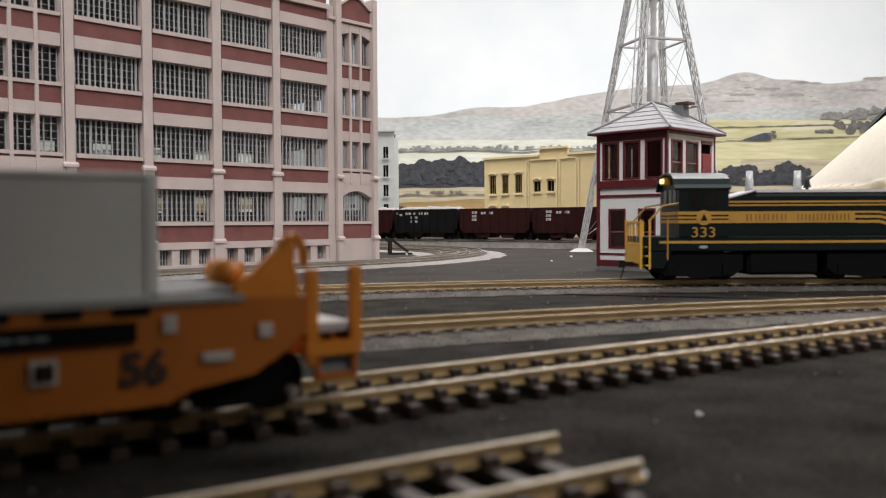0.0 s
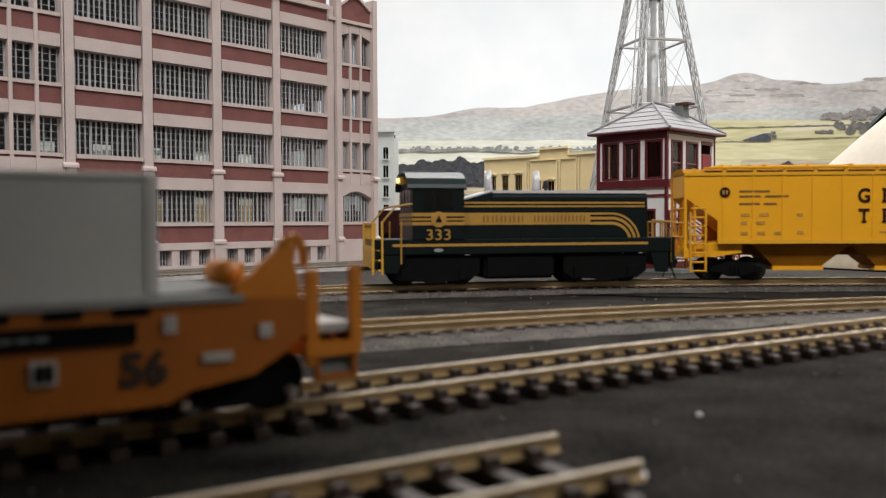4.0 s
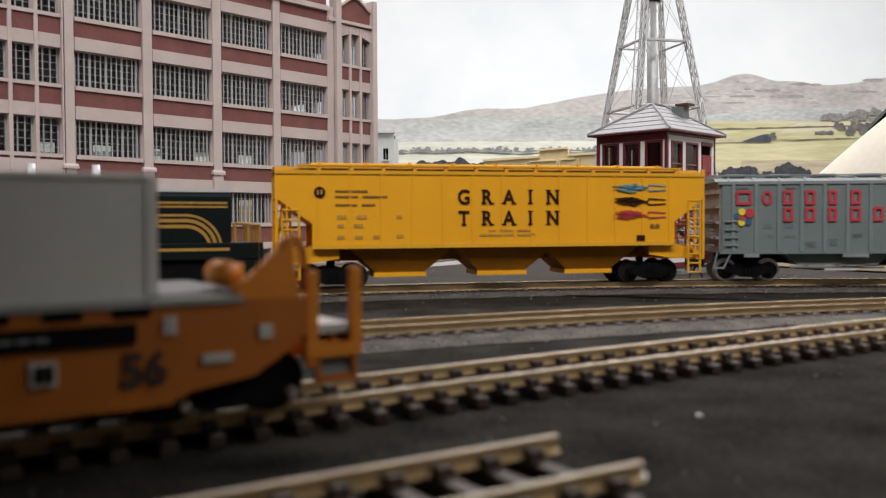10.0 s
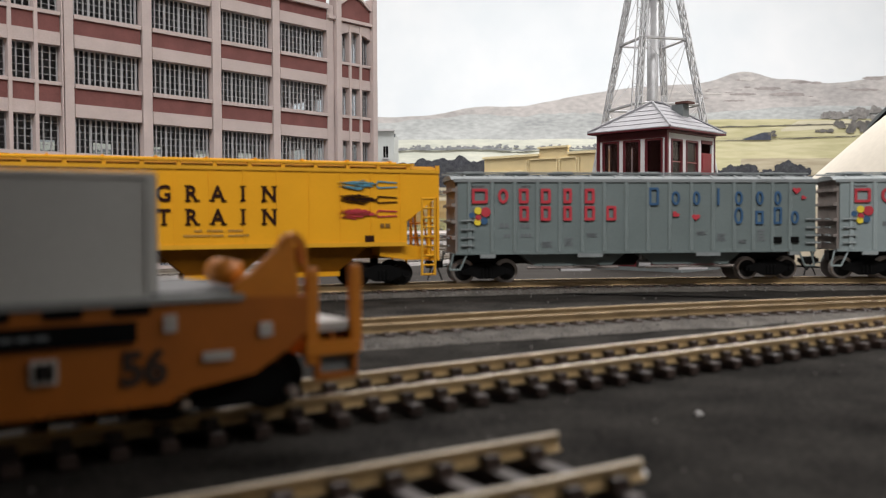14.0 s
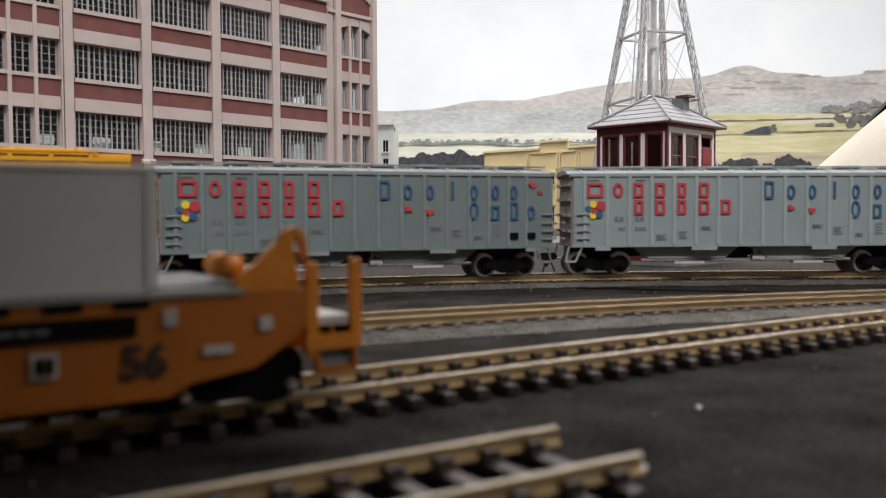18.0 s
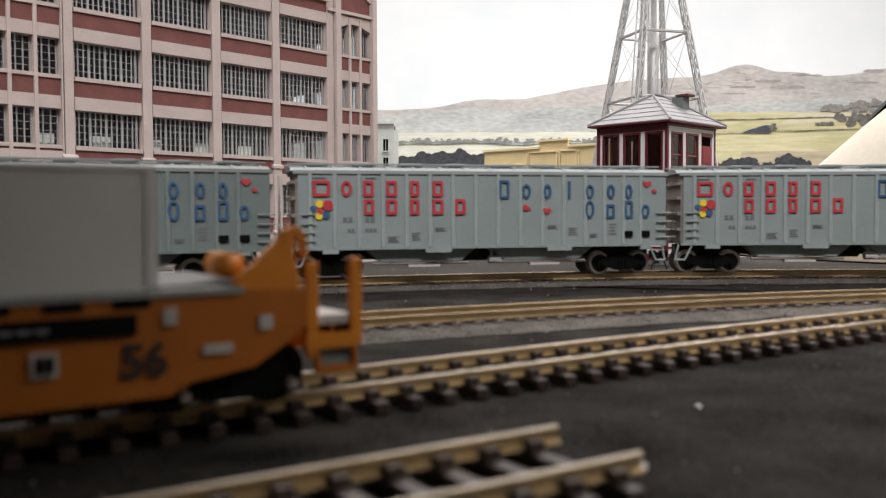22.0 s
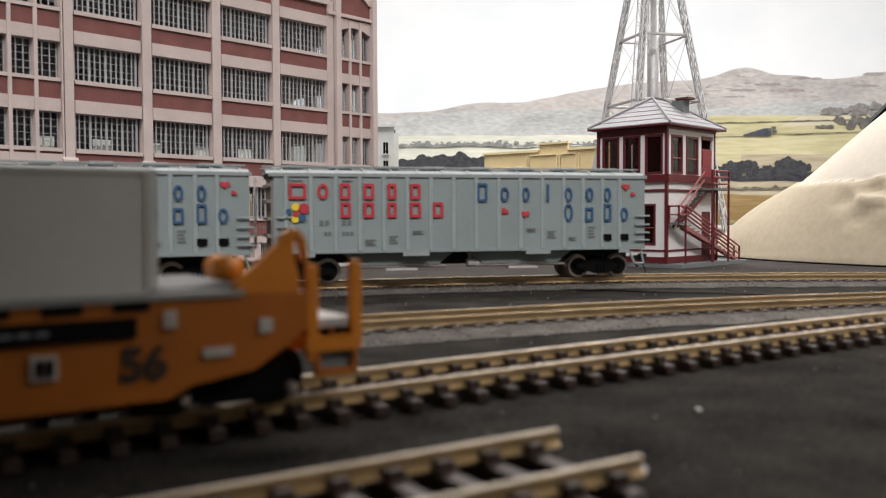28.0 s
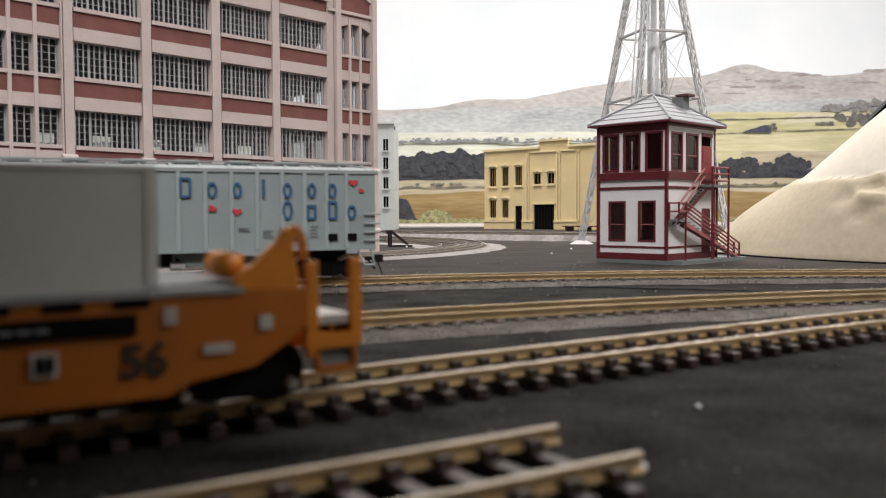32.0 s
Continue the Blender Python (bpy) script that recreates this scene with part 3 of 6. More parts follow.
# the train's line, from far on the right to the left of the camera (heading runs to -x)
RIGHT = Line(0.45, 0.3986, math.radians(180) - 0.1602, [(0.1787, 0), (0.3762, 0.5845), (0.72, 0.0)])
BACK = Line(0.45, 0.3986, -0.1602, [(0.70, 0.0)])


def on_train_line(s):
    """Place and heading on the train's line; s grows along the way of the train."""
    if s >= 0:
        return RIGHT.at(s)
    x, y, h = BACK.at(-s)
    return x, y, h + math.pi


MAIN = Line(*[(lambda p: (p[0], p[1], p[2] + math.pi))(BACK.at(0.7))][0], [(0.7, 0), (0.1787, 0), (0.3762, 0.5845), (0.72, 0)])
track("track_main", MAIN, 0.0, 1.9, "brass track on grey ballast under the passing train", bed=(0.016, 0.026, "ballast"), near=(0.93, 1.4))
MIDDLE = Line(0.6149, 0.4074, math.radians(180 + 8), [(0.46, math.radians(6)), (0.18, math.radians(11)), (0.3, math.radians(5))])
track("track_middle", MIDDLE, 0.0, 0.9, "brass track on grey ballast", bed=(0.015, 0.026, "ballast"), near=(0.3, 0.75))
NEAR = Line(-0.2101, 0.0175, math.radians(37.3), [(0.22, math.radians(-3)), (0.16, math.radians(-3)), (0.5, math.radians(-2))])
track("track_near", NEAR, 0.0, 0.86, "nickel track with brown ties lying bare on the table", rail="steel", near=(0.1, 0.60))
STUB = Line(-0.1186, 0.0236, math.radians(33.0), [(0.164, math.radians(-1))])
track("track_stub", STUB, 0.0, 0.164, "short piece of track ending on bare table", rail="steel", near=(0.0, 0.164))
# the far straight and the curve that leaves it behind the factory
REAR = Line(-0.62, 1.60, math.radians(-34), [(0.98, 0.0), (0.35, math.radians(40)), (1.36, 0.0)])
track("track_rear", REAR, 0.0, 2.68, "far track before the yellow building", bed=(0.016, 0.024, "ballast_pale"), rail="dullrail", tie_mat="dulltie", lift=0.006, middle="ballast_mid")
CURVE = Line(-0.263, 0.442, math.radians(47.7), [(0.30, 0), (0.485, math.radians(77)), (0.3, math.radians(8))])
track("track_curve", CURVE, 0.0, 1.05, "curved siding on pale ballast beside the factory", bed=(0.016, 0.032, "ballast_pale"), near=(0.12, 0.62), rail="dullrail", tie_mat="dulltie", middle="ballast_tan")
INNER = Line(-0.061, 0.664, math.radians(47.7), [(0.35, math.radians(77)), (0.3, math.radians(8))])
track("track_inner", INNER, 0.05, 0.62, "inner curved siding on pale ballast", bed=(0.016, 0.030, "ballast_pale"), rail="dullrail", tie_mat="dulltie", middle="ballast_tan")

# grey dusty paint between the sidings
bm = bmesh.new()
prism(bm, [(-1.2, 0.435), (0.9, 0.435), (2.2, 0.9), (2.2, 2.25), (-1.2, 2.25)], 0.0, 0.00025, "z")
setting("yard", bm, "yard", "dusty dark grey painted yard surface", "yard")
bm = bmesh.new()
prism(bm, [(0.055, 0.3985), (0.063, 0.4005), (0.152, 0.3675), (0.149, 0.3662)], 0.0003, 0.0005, "z")
setting("seam", bm, "black", "dark seam in the yard paint", "seam")


# ---------------------------------------------------------------- factory
def arch(x0, x1, z0, z1, rise, n=8):
    """Outline of an opening with a segmental head."""
    pts = [(x0, z0), (x1, z0), (x1, z1 - rise)]
    for i in range(1, n):
        a = i / n
        pts.append((x1 + (x0 - x1) * a, z1 - rise + rise * math.sin(math.pi * a)))
    return pts + [(x0, z1 - rise)]


def sash(root, x0, x1, z0, z1, cols, rows, thick_every=4, y=0.002, head=0.0, mtl="muntin", bar=0.00082):
    """A steel window: bars, stouter mullions and a pane behind."""
    top = (lambda x: z1 - head + head * math.sin(math.pi * min(1, max(0, (x - x0) / (x1 - x0))))) if head else (lambda x: z1)
    xs, zs = [], []
    for i in range(cols + 1):
        w = bar * (1.9 if i % thick_every == 0 else 1.0) / 2
        c = min(max(x0 + (x1 - x0) * i / cols, x0 + w), x1 - w)
        xs += [c - w, c + w]
    for j in range(rows + 1):
        c = min(max((j / rows), bar / 2 / (z1 - z0)), 1 - bar / 2 / (z1 - z0))
        zs += [c - 0.19 * bar / (z1 - z0), c + 0.19 * bar / (z1 - z0)]
    bm = bmesh.new()
    grid = [[bm.verts.new((x, y + 0.0004, z0 + (top(x) - z0) * f)) for f in zs] for x in xs]
    cells = [bm.faces.new((grid[i][j], grid[i + 1][j], grid[i + 1][j + 1], grid[i][j + 1])) for i in range(len(xs) - 1) for j in range(len(zs) - 1) if i % 2 == 0 or j % 2 == 0]
    out = bmesh.ops.extrude_face_region(bm, geom=cells)
    for v in out["geom"]:
        if isinstance(v, bmesh.types.BMVert):
            v.co.y -= 0.0008
    w = part("window", bm, mtl, root)
    bm = bmesh.new()
    pts = arch(x0, x1, z0, z1, head) if head else [(x0, z0), (x1, z0), (x1, z1), (x0, z1)]
    prism(bm, pts, y + 0.0006, y + 0.0009)
    pane = part("pane", bm, "glass", w)
    pane.visible_shadow = False
    return w


def factory():
    # local x runs along the facade to the right, -y faces the yard
    root = thing("factory_building", pose(-0.0915, 0.703, 0, 0, 0, 47.7), "four-storey red brick factory with cream concrete piers and steel windows", "building")
    floors = [0.0348, 0.0782, 0.1216, 0.1650]
    WH, TOP = 0.0226, 0.2085
    bays = [(-0.2073, -0.1621), (-0.1539, -0.1082), (-0.0998, -0.0555), (-0.0475, -0.0010)]
    deep = 0.0050

    def beam(x0, x1, z0, z1, mtl, name, y0=0.0, y1=0.006, label=""):
        return boxpart(name, (x0, x1, y0, y1, z0, z1), mtl, root, label)

    for x0, x1 in bays:
        for k, z in enumerate(floors):
            sash(root, x0 + 0.0008, x1 - 0.0008, z, z + WH, 12, 5, 3, deep)
            beam(x0, x1, z - 0.0026, z, "cream", "sill", -0.0006, 0.006)
            low = 0.0205 if k == 0 else floors[k - 1] + WH + 0.0082
            beam(x0, x1, low, z - 0.0026, "brickred", "brick_panel", 0.0008, 0.006)
            beam(x0, x1, z + WH, z + WH + 0.0082, "cream", "lintel", 0.0002, 0.006)
        beam(x0, x1, floors[3] + WH + 0.0082, TOP - 0.004, "brickred", "brick_panel", 0.0008, 0.006)
        # basement: cream wall with three small windows
        beam(x0, x1, 0.0156, 0.0205, "cream", "base_course", -0.0008, 0.006)
        beam(x0, x1, 0.0, 0.0045, "cream", "base_course", -0.0012, 0.006)
        w = (x1 - x0) / 3
        for i in range(3):
            c = x0 + w * (i + 0.5)
            sash(root, c - 0.0046, c + 0.0046, 0.0045, 0.0156, 4, 3, 9, deep)
            beam(c + 0.0046, min(x1, c + w - 0.0046), 0.0045, 0.0156, "cream", "base_pier")
        beam(x0, x0 + w * 0.5 - 0.0046, 0.0045, 0.0156, "cream", "base_pier")
    # piers between the bays, with two weathered caps each
    for a, b in ((-0.2148, -0.2073), (-0.1621, -0.1539), (-0.1082, -0.0998), (-0.0555, -0.0475)):
        bm = bmesh.new()
        box(bm, a, b, -0.0018, 0.006, 0.0, 0.0205)
        box(bm, a + 0.0004, b - 0.0004, -0.0012, 0.006, 0.0205, 0.0715)
        box(bm, a + 0.0008, b - 0.0008, -0.0005, 0.006, 0.0715, TOP)
        part("pier", bm, "cream", root)
        for z, o in ((0.0205, 0.0022), (0.0705, 0.0016)):
            bm = bmesh.new()
            prism(bm, [(-o - 0.0006, z - 0.001), (-o - 0.0006, z + 0.0006), (-0.0008, z + 0.0022), (0.004, z + 0.0022), (0.004, z - 0.001)], a - 0.0007, b + 0.0007, "x")
            part("pier_cap", bm, "cream", root)
    # the end pavilions with their narrow windows
    for p0, p1, inner in ((-0.0010, 0.0513, True), (-0.2670, -0.2148, False)):
        a, b = p0 + 0.0128, p1 - 0.0048
        if not inner:
            a, b = p0 + 0.0048, p1 - 0.0010
        for e0, e1, st in ((p0, a - 0.0061, 0.0), (a - 0.0052, a, -0.003), (b, p1, -0.003)) if inner else ((p0, a, -0.003), (b, p1 - 0.0002, -0.001)):
            bm = bmesh.new()
            box(bm, e0, e1, st - 0.001, 0.006, 0.0, 0.0205)
            box(bm, e0, e1, st, 0.006, 0.0205, TOP + (0.012 if st else 0.0))
            part("pier", bm, "cream", root)
            if st:
                for z in (0.0205, 0.0705):
                    bm = bmesh.new()
                    prism(bm, [(st - 0.0022, z - 0.001), (st - 0.0022, z + 0.0006), (st, z + 0.0022), (0.004, z + 0.0022), (0.004, z - 0.001)], e0 - 0.0008, e1 + 0.0008, "x")
                    part("pier_cap", bm, "cream", root)
        beam(a, b, 0.0, 0.0205, "cream", "base_course", -0.0008, 0.006)
        beam(a, b, 0.0205, 0.0325, "brickred", "brick_panel", 0.0006, 0.006)
        beam(a, b, 0.0325, 0.0348, "cream", "sill", -0.0006, 0.006)
        # wide arched window on the ground floor
        sash(root, a + 0.001, b - 0.001, 0.0348, 0.0600, 10, 5, y=deep, head=0.006)
        bm = bmesh.new()
        n = 10
        top = [(a + (b - a) * i / n, 0.054 + 0.006 * math.sin(math.pi * i / n)) for i in range(n + 1)]
        prism(bm, [(b, 0.0745), (a, 0.0745)] + top, 0.0, 0.006)
        part("arch_head", bm, "cream", root)
        w = (b - a) / 3
        for k, z in enumerate(floors[1:]):
            for i in range(3):
                x0, x1 = a + w * i + (0.0011 if i else 0.0004), a + w * (i + 1) - (0.0011 if i < 2 else 0.0004)
                last = k == 2
                sash(root, x0, x1, z, z + WH + (0.003 if last and i == 1 else 0), 3, 5, 9, deep, head=0.002 if last else 0.0)
                beam(x0, x1, z - 0.0128, z - 0.0022, "brickred", "brick_panel", 0.0009, 0.006)
                beam(x0 - 0.0002, x1 + 0.0002, z - 0.0022, z, "cream", "sill", -0.0004, 0.006)
                if not last:
                    beam(x0, x1, z + WH, z + WH + 0.008, "cream", "lintel", 0.0003, 0.006)
            for i in (1, 2):
                beam(a + w * i - 0.0011, a + w * i + 0.0011, z - 0.0128, z + WH + 0.008, "cream", "mullion", -0.0006, 0.006)
        z = floors[3] + WH
        bm = bmesh.new()
        top = [(a + (b - a) * i / n, z - 0.0015 + 0.0045 * math.sin(math.pi * i / n)) for i in range(n + 1)]
        prism(bm, [(b, z + 0.009), (a, z + 0.009)] + top, 0.0001, 0.0024)
        part("arch_head", bm, "cream", root)
        # parapet with a raised curved middle
        bm = bmesh.new()
        top = [(b + (a - b) * i / n, TOP + 0.002 + 0.009 * math.sin(math.pi * i / n) ** 1.5) for i in range(n + 1)]
        prism(bm, [(a, z + 0.009), (b, z + 0.009)] + top, 0.001, 0.006)
        part("parapet", bm, "brickred", root)
        bm = bmesh.new()
        for (xa, za), (xb, zb) in zip(top, top[1:]):
            prism(bm, [(xa, za), (xb, zb), (xb, zb + 0.0022), (xa, za + 0.0022)], -0.0012, 0.007)
        part("coping", bm, "cream", root)
    beam(-0.2148, -0.0010, TOP - 0.004, TOP, "cream", "cornice", -0.0022, 0.008)
    beam(-0.2148, -0.0010, TOP, TOP + 0.010, "brickred", "parapet", 0.001, 0.006)
    beam(-0.2148, -0.0010, TOP + 0.010, TOP + 0.0125, "cream", "coping", -0.001, 0.008)
    beam(-0.0010, 0.0513, 0.1975, 0.200, "cream", "string_course", -0.0022, 0.006)
    # further wall to the left, hidden shell and roof
    beam(-0.345, -0.267, 0.0, TOP, "brickred", "wall", 0.001, 0.006)
    ys = [0.006, 0.014, 0.040, 0.050, 0.076, 0.086, 0.112, 0.122, 0.148, 0.165]
    for y0, y1 in zip(ys[::2], ys[1::2]):
        beam(0.0453, 0.0513, 0.0, TOP + 0.004, "cream", "end_wall", y0, y1)
    for y0, y1 in zip(ys[1::2], ys[2::2]):
        for z0, z1 in zip([0.0] + [f + WH for f in floors], floors + [TOP + 0.004]):
            beam(0.0453, 0.0513, z0, z1, "cream", "end_wall", y0, y1)
    beam(-0.345, -0.339, 0.0, TOP, "brickred", "wall", 0.006, 0.165)
    beam(-0.339, 0.0453, TOP - 0.004, TOP - 0.0005, "interior", "roof", 0.006, 0.165)
    # rear wall with a row of window openings on each floor
    for k, z in enumerate([0.0] + [f + WH for f in floors]):
        z1 = floors[k] if k < 4 else TOP - 0.004
        beam(-0.339, 0.0453, z, z1, "interior", "rear_wall", 0.159, 0.165)
    for i in range(9):
        x = -0.339 + i * 0.0475
        beam(x, x + 0.030, 0.0348, 0.19, "interior", "rear_pier", 0.160, 0.164)
    for z in floors:
        beam(-0.339, 0.0453, z - 0.012, z - 0.0105, "interior", "floor_slab", 0.0065, 0.158)
    return root


factory()


# ---------------------------------------------------------------- signal tower
def tower():
    # local x along the front face to the right corner, y away from the yard; origin at the near corner
    root = thing("signal_tower", pose(0.1455, 0.5654, 0, 0, 0, -45), "two-storey white signal tower with maroon trim and grey hipped roof", "signal tower")
    W, L = 0.0526, 0.0640
    boxpart("slab", (-W - 0.001, 0.0120, -0.0015, 0.0890, 0.0, 0.0028), "concrete", root, "grey concrete slab")

    def face(put, length, holes, upper):
        """Boards round the holes of one face. put(u0, u1, z0, z1, d0, d1, material, name)."""
        xs = sorted({0.0, length, *[v for h in holes for v in h[:2]]})
        for a, b in zip(xs, xs[1:]):
            zs = [0.0028]
            for h in sorted(holes, key=lambda q: q[2]):
                if h[0] < (a + b) / 2 < h[1]:
                    zs += [h[2], h[3]]
            zs.append(0.0925)
            for z0, z1 in zip(zs[::2], zs[1::2]):
                if z1 > z0:
                    put(a, b, z0, z1, 0.0, 0.0014, "white", "wall")
        for z0, z1, d in ((0.0030, 0.0072, 0.0010), (0.0108, 0.0120, 0.0006), (0.0500, 0.0517, 0.0008), (0.0562, 0.0612, 0.0018), (0.0880 if upper else 0.0910, 0.0925, 0.0008)):
            put(-0.0004, length + 0.0004, z0, z1, -d, 0.0, "maroon", "band")

    def front(u0, u1, z0, z1, d0, d1, mtl, name):
        return boxpart(name, (u0 - W, u1 - W, d0, d1, z0, z1), mtl, root)

    def right(u0, u1, z0, z1, d0, d1, mtl, name):
        return boxpart(name, (-d1, -d0, u0, u1, z0, z1), mtl, root)

    ups = [(0.0030, 0.0165), (0.0196, 0.0330), (0.0366, 0.0498)]
    lows = [(0.0081, 0.0217), (0.0314, 0.0447)]
    holes = [(a, b, 0.0618, 0.0876) for a, b in ups] + [(a, b, 0.0150, 0.0422) for a, b in lows]
    face(front, W, holes, True)
    rups = [(0.0055, 0.0198), (0.0245, 0.0405)]
    rholes = [(a, b, 0.0618, 0.0874) for a, b in rups] + [(0.0452, 0.0600, 0.0535, 0.0874), (0.046, 0.058, 0.0072, 0.037)]
    face(right, L, rholes, False)
    # rear and left walls with plain openings that let light through
    for u0, u1 in ((0.0, 0.012), (0.027, W)):
        boxpart("rear_wall", (-u1, -u0, L - 0.0014, L, 0.0028, 0.0925), "rust", root)
    for z0, z1 in ((0.0028, 0.016), (0.042, 0.063), (0.086, 0.0925)):
        boxpart("rear_wall", (-W + 0.002, -0.002, L - 0.0016, L - 0.0004, z0, z1), "rust", root)
    for u0, u1 in ((0.0014, 0.0093), (0.0133, 0.0380), (0.0420, 0.0500), (0.0540, L - 0.0016)):
        boxpart("side_wall", (-W, -W + 0.0014, u0, u1, 0.0028, 0.0925), "rust", root)
    for z0, z1 in ((0.0028, 0.016), (0.042, 0.063), (0.086, 0.0925)):
        boxpart("side_wall", (-W + 0.0003, -W + 0.0012, 0.002, L - 0.002, z0, z1), "rust", root)
    boxpart("floor", (-W + 0.0015, -0.0015, 0.0015, L - 0.0018, 0.053, 0.054), "rust", root)

    def light(put, a, b, z0, z1, split=True):
        f = 0.0013
        for u0, u1, y0, y1 in ((a, a + f, z0, z1), (b - f, b, z0, z1), (a + f, b - f, z0, z0 + f), (a + f, b - f, z1 - f, z1)):
            put(u0, u1, y0, y1, -0.0005, 0.001, "maroon", "window_frame")
        if split:
            zz = z0 + 0.42 * (z1 - z0)
            put(a + f, b - f, zz - 0.0003, zz + 0.0003, 0.0001, 0.0008, "stairrail", "glazing_bar")
        put(a + f, b - f, z0 + f, z1 - f, 0.0010, 0.0012, "towerglass", "pane").visible_shadow = False

    for a, b in ups:
        light(front, a, b, 0.0618, 0.0876, False)
    for a, b in lows:
        light(front, a, b, 0.0150, 0.0422, True)
    for a, b in rups:
        light(right, a, b, 0.0618, 0.0874)
    right(0.0456, 0.0596, 0.0540, 0.0800, 0.0, 0.0012, "doorred", "door")
    right(0.0452, 0.0600, 0.0862, 0.0886, -0.0006, 0.001, "maroon", "door_frame")
    right(0.0470, 0.0582, 0.0570, 0.0660, -0.0004, 0.0, "doorred", "door_panel")
    right(0.0470, 0.0582, 0.0682, 0.0785, -0.0004, 0.0, "doorred", "door_panel")
    right(0.046, 0.058, 0.0072, 0.037, 0.0, 0.001, "maroon", "lower_door")
    for x0, x1, y0, y1 in ((-0.0009, 0.0010, -0.0010, 0.0009), (-W - 0.0012, -W + 0.001, -0.0012, 0.0010), (-0.0008, 0.0004, L - 0.0006, L + 0.0004)):
        boxpart("corner_post", (x0, x1, y0, y1, 0.0028, 0.0925), "maroon", root)
    # hipped roof of overlapping slate courses
    ov, zt, peak = 0.0058, 0.0938, 0.1150
    boxpart("roof_edge", (-W - ov, ov, -ov, L + ov, 0.0928, 0.0938), "maroon", root, "maroon eaves board")
    ridge_y0, ridge_y1, cx = L * 0.40, L * 0.62, -W / 2
    n = 6
    base = [(-W - ov, -ov), (ov, -ov), (ov, L + ov), (-W - ov, L + ov)]
    tops = [(cx, ridge_y0), (cx, ridge_y0), (cx, ridge_y1), (cx, ridge_y1)]
    for k in range(n):
        f0, f1 = k / n, min(1.0, (k + 1.12) / n)
        for e in range(4):
            g = (e + 1) % 4
            bm = bmesh.new()
            def mix(c, f):
                return (base[c][0] + (tops[c][0] - base[c][0]) * f, base[c][1] + (tops[c][1] - base[c][1]) * f, zt + (peak - zt) * f)
            p = [mix(e, f0), mix(g, f0), mix(g, f1), mix(e, f1)]
            lift = Vector((0, 0, 0.0006))
            lowv = [bm.verts.new(Vector(q)) for q in p]
            highv = [bm.verts.new(Vector(q) + lift * (1.0 if i < 2 else 0.25)) for i, q in enumerate(p)]
            try:
                bm.faces.new(highv), bm.faces.new(lowv[::-1])
                for i in range(4):
                    j = (i + 1) % 4
                    bm.faces.new((lowv[i], lowv[j], highv[j], highv[i]))
                bmesh.ops.remove_doubles(bm, verts=bm.verts, dist=1e-6)
                part("roof_course", bm, "roofgrey", root)
            except ValueError:
                bm.free()
    bm = bmesh.new()
    for c, t in zip(base, tops):
        rod(bm, (*c, zt + 0.0008), (*t, peak + 0.0008), 0.0008, 5)
    rod(bm, (cx, ridge_y0, peak + 0.001), (cx, ridge_y1, peak + 0.001), 0.0009, 5)
    part("hip_cap", bm, "roofgrey", root)
    bm = bmesh.new()
    box(bm, -0.0196, -0.0111, L * 0.62, L * 0.62 + 0.0085, 0.103, 0.1140)
    part("chimney", bm, "concrete", root, "dark grey chimney")
    boxpart("chimney_cap", (-0.0166, -0.0069, L * 0.62 - 0.0006, L * 0.62 + 0.0091, 0.1143, 0.1158), "rust", root)
    # outside stair along the right face: landing, two flights and rails
    def step(y, z, x0=0.0012, x1=0.0046, d=0.0042):
        boxpart("tread", (x0, x1, y, y + d, z - 0.0008, z), "concrete", root)
    boxpart("landing", (0.0012, 0.0108, 0.0400, 0.0640, 0.0515, 0.0530), "concrete", root, "upper landing")
    n = 10
    for k in range(n + 1):
        step(0.0395 - 0.0031 * k, 0.0505 - 0.0020 * k)
    boxpart("landing", (0.0012, 0.0088, 0.0002, 0.0090, 0.0285, 0.0298), "concrete", root, "middle landing")
    for k in range(12):
        step(0.0090 + 0.0060 * k, 0.0280 - 0.0021 * k, 0.0050, 0.0086, 0.0066)
    for x in (0.0012, 0.0046):
        bm = bmesh.new()
        prism(bm, [(0.0440, 0.0512), (0.0440, 0.0486), (0.0060, 0.0262), (0.0060, 0.0290)], x - 0.0003, x + 0.0003, "x")
        part("stringer", bm, "maroon", root)
    for x in (0.0050, 0.0086):
        bm = bmesh.new()
        prism(bm, [(0.0084, 0.0285), (0.0084, 0.0255), (0.0800, 0.0028), (0.0830, 0.0032)], x - 0.0003, x + 0.0003, "x")
        part("stringer", bm, "stairrail", root)
    r = 0.00062

    def rail(name, a, c, k=1.0):
        bm = bmesh.new()
        rod(bm, a, c, r * k)
        part(name, bm, "maroon" if name == "stair_post" else "stairrail", root)

    rail("handrail", (0.0047, 0.041, 0.064), (0.0047, 0.0090, 0.0405))
    rail("middle_rail", (0.0047, 0.041, 0.0585), (0.0047, 0.0090, 0.0350))
    for x in (0.0049, 0.0088):
        rail("handrail", (x, 0.0090, 0.0410), (x, 0.0840, 0.0125))
        rail("middle_rail", (x, 0.0090, 0.0355), (x, 0.0840, 0.0070))
        for k in (0, 2, 4) if x > 0.006 else (4,):
            y = 0.0090 + 0.01875 * k
            rail("stair_post", (x, y, 0.0028), (x, y, 0.0412 - 0.00713 * k), 1.2)
    for z in (0.035, 0.0405):
        rail("landing_rail", (0.0016, 0.0004, z), (0.0088, 0.0004, z))
        rail("landing_rail", (0.0088, 0.0004, z), (0.0088, 0.0090, z))
    for x, y in ((0.0088, 0.0004), (0.0018, 0.0004)):
        rail("stair_post", (x, y, 0.0295), (x, y, 0.0410), 1.2)
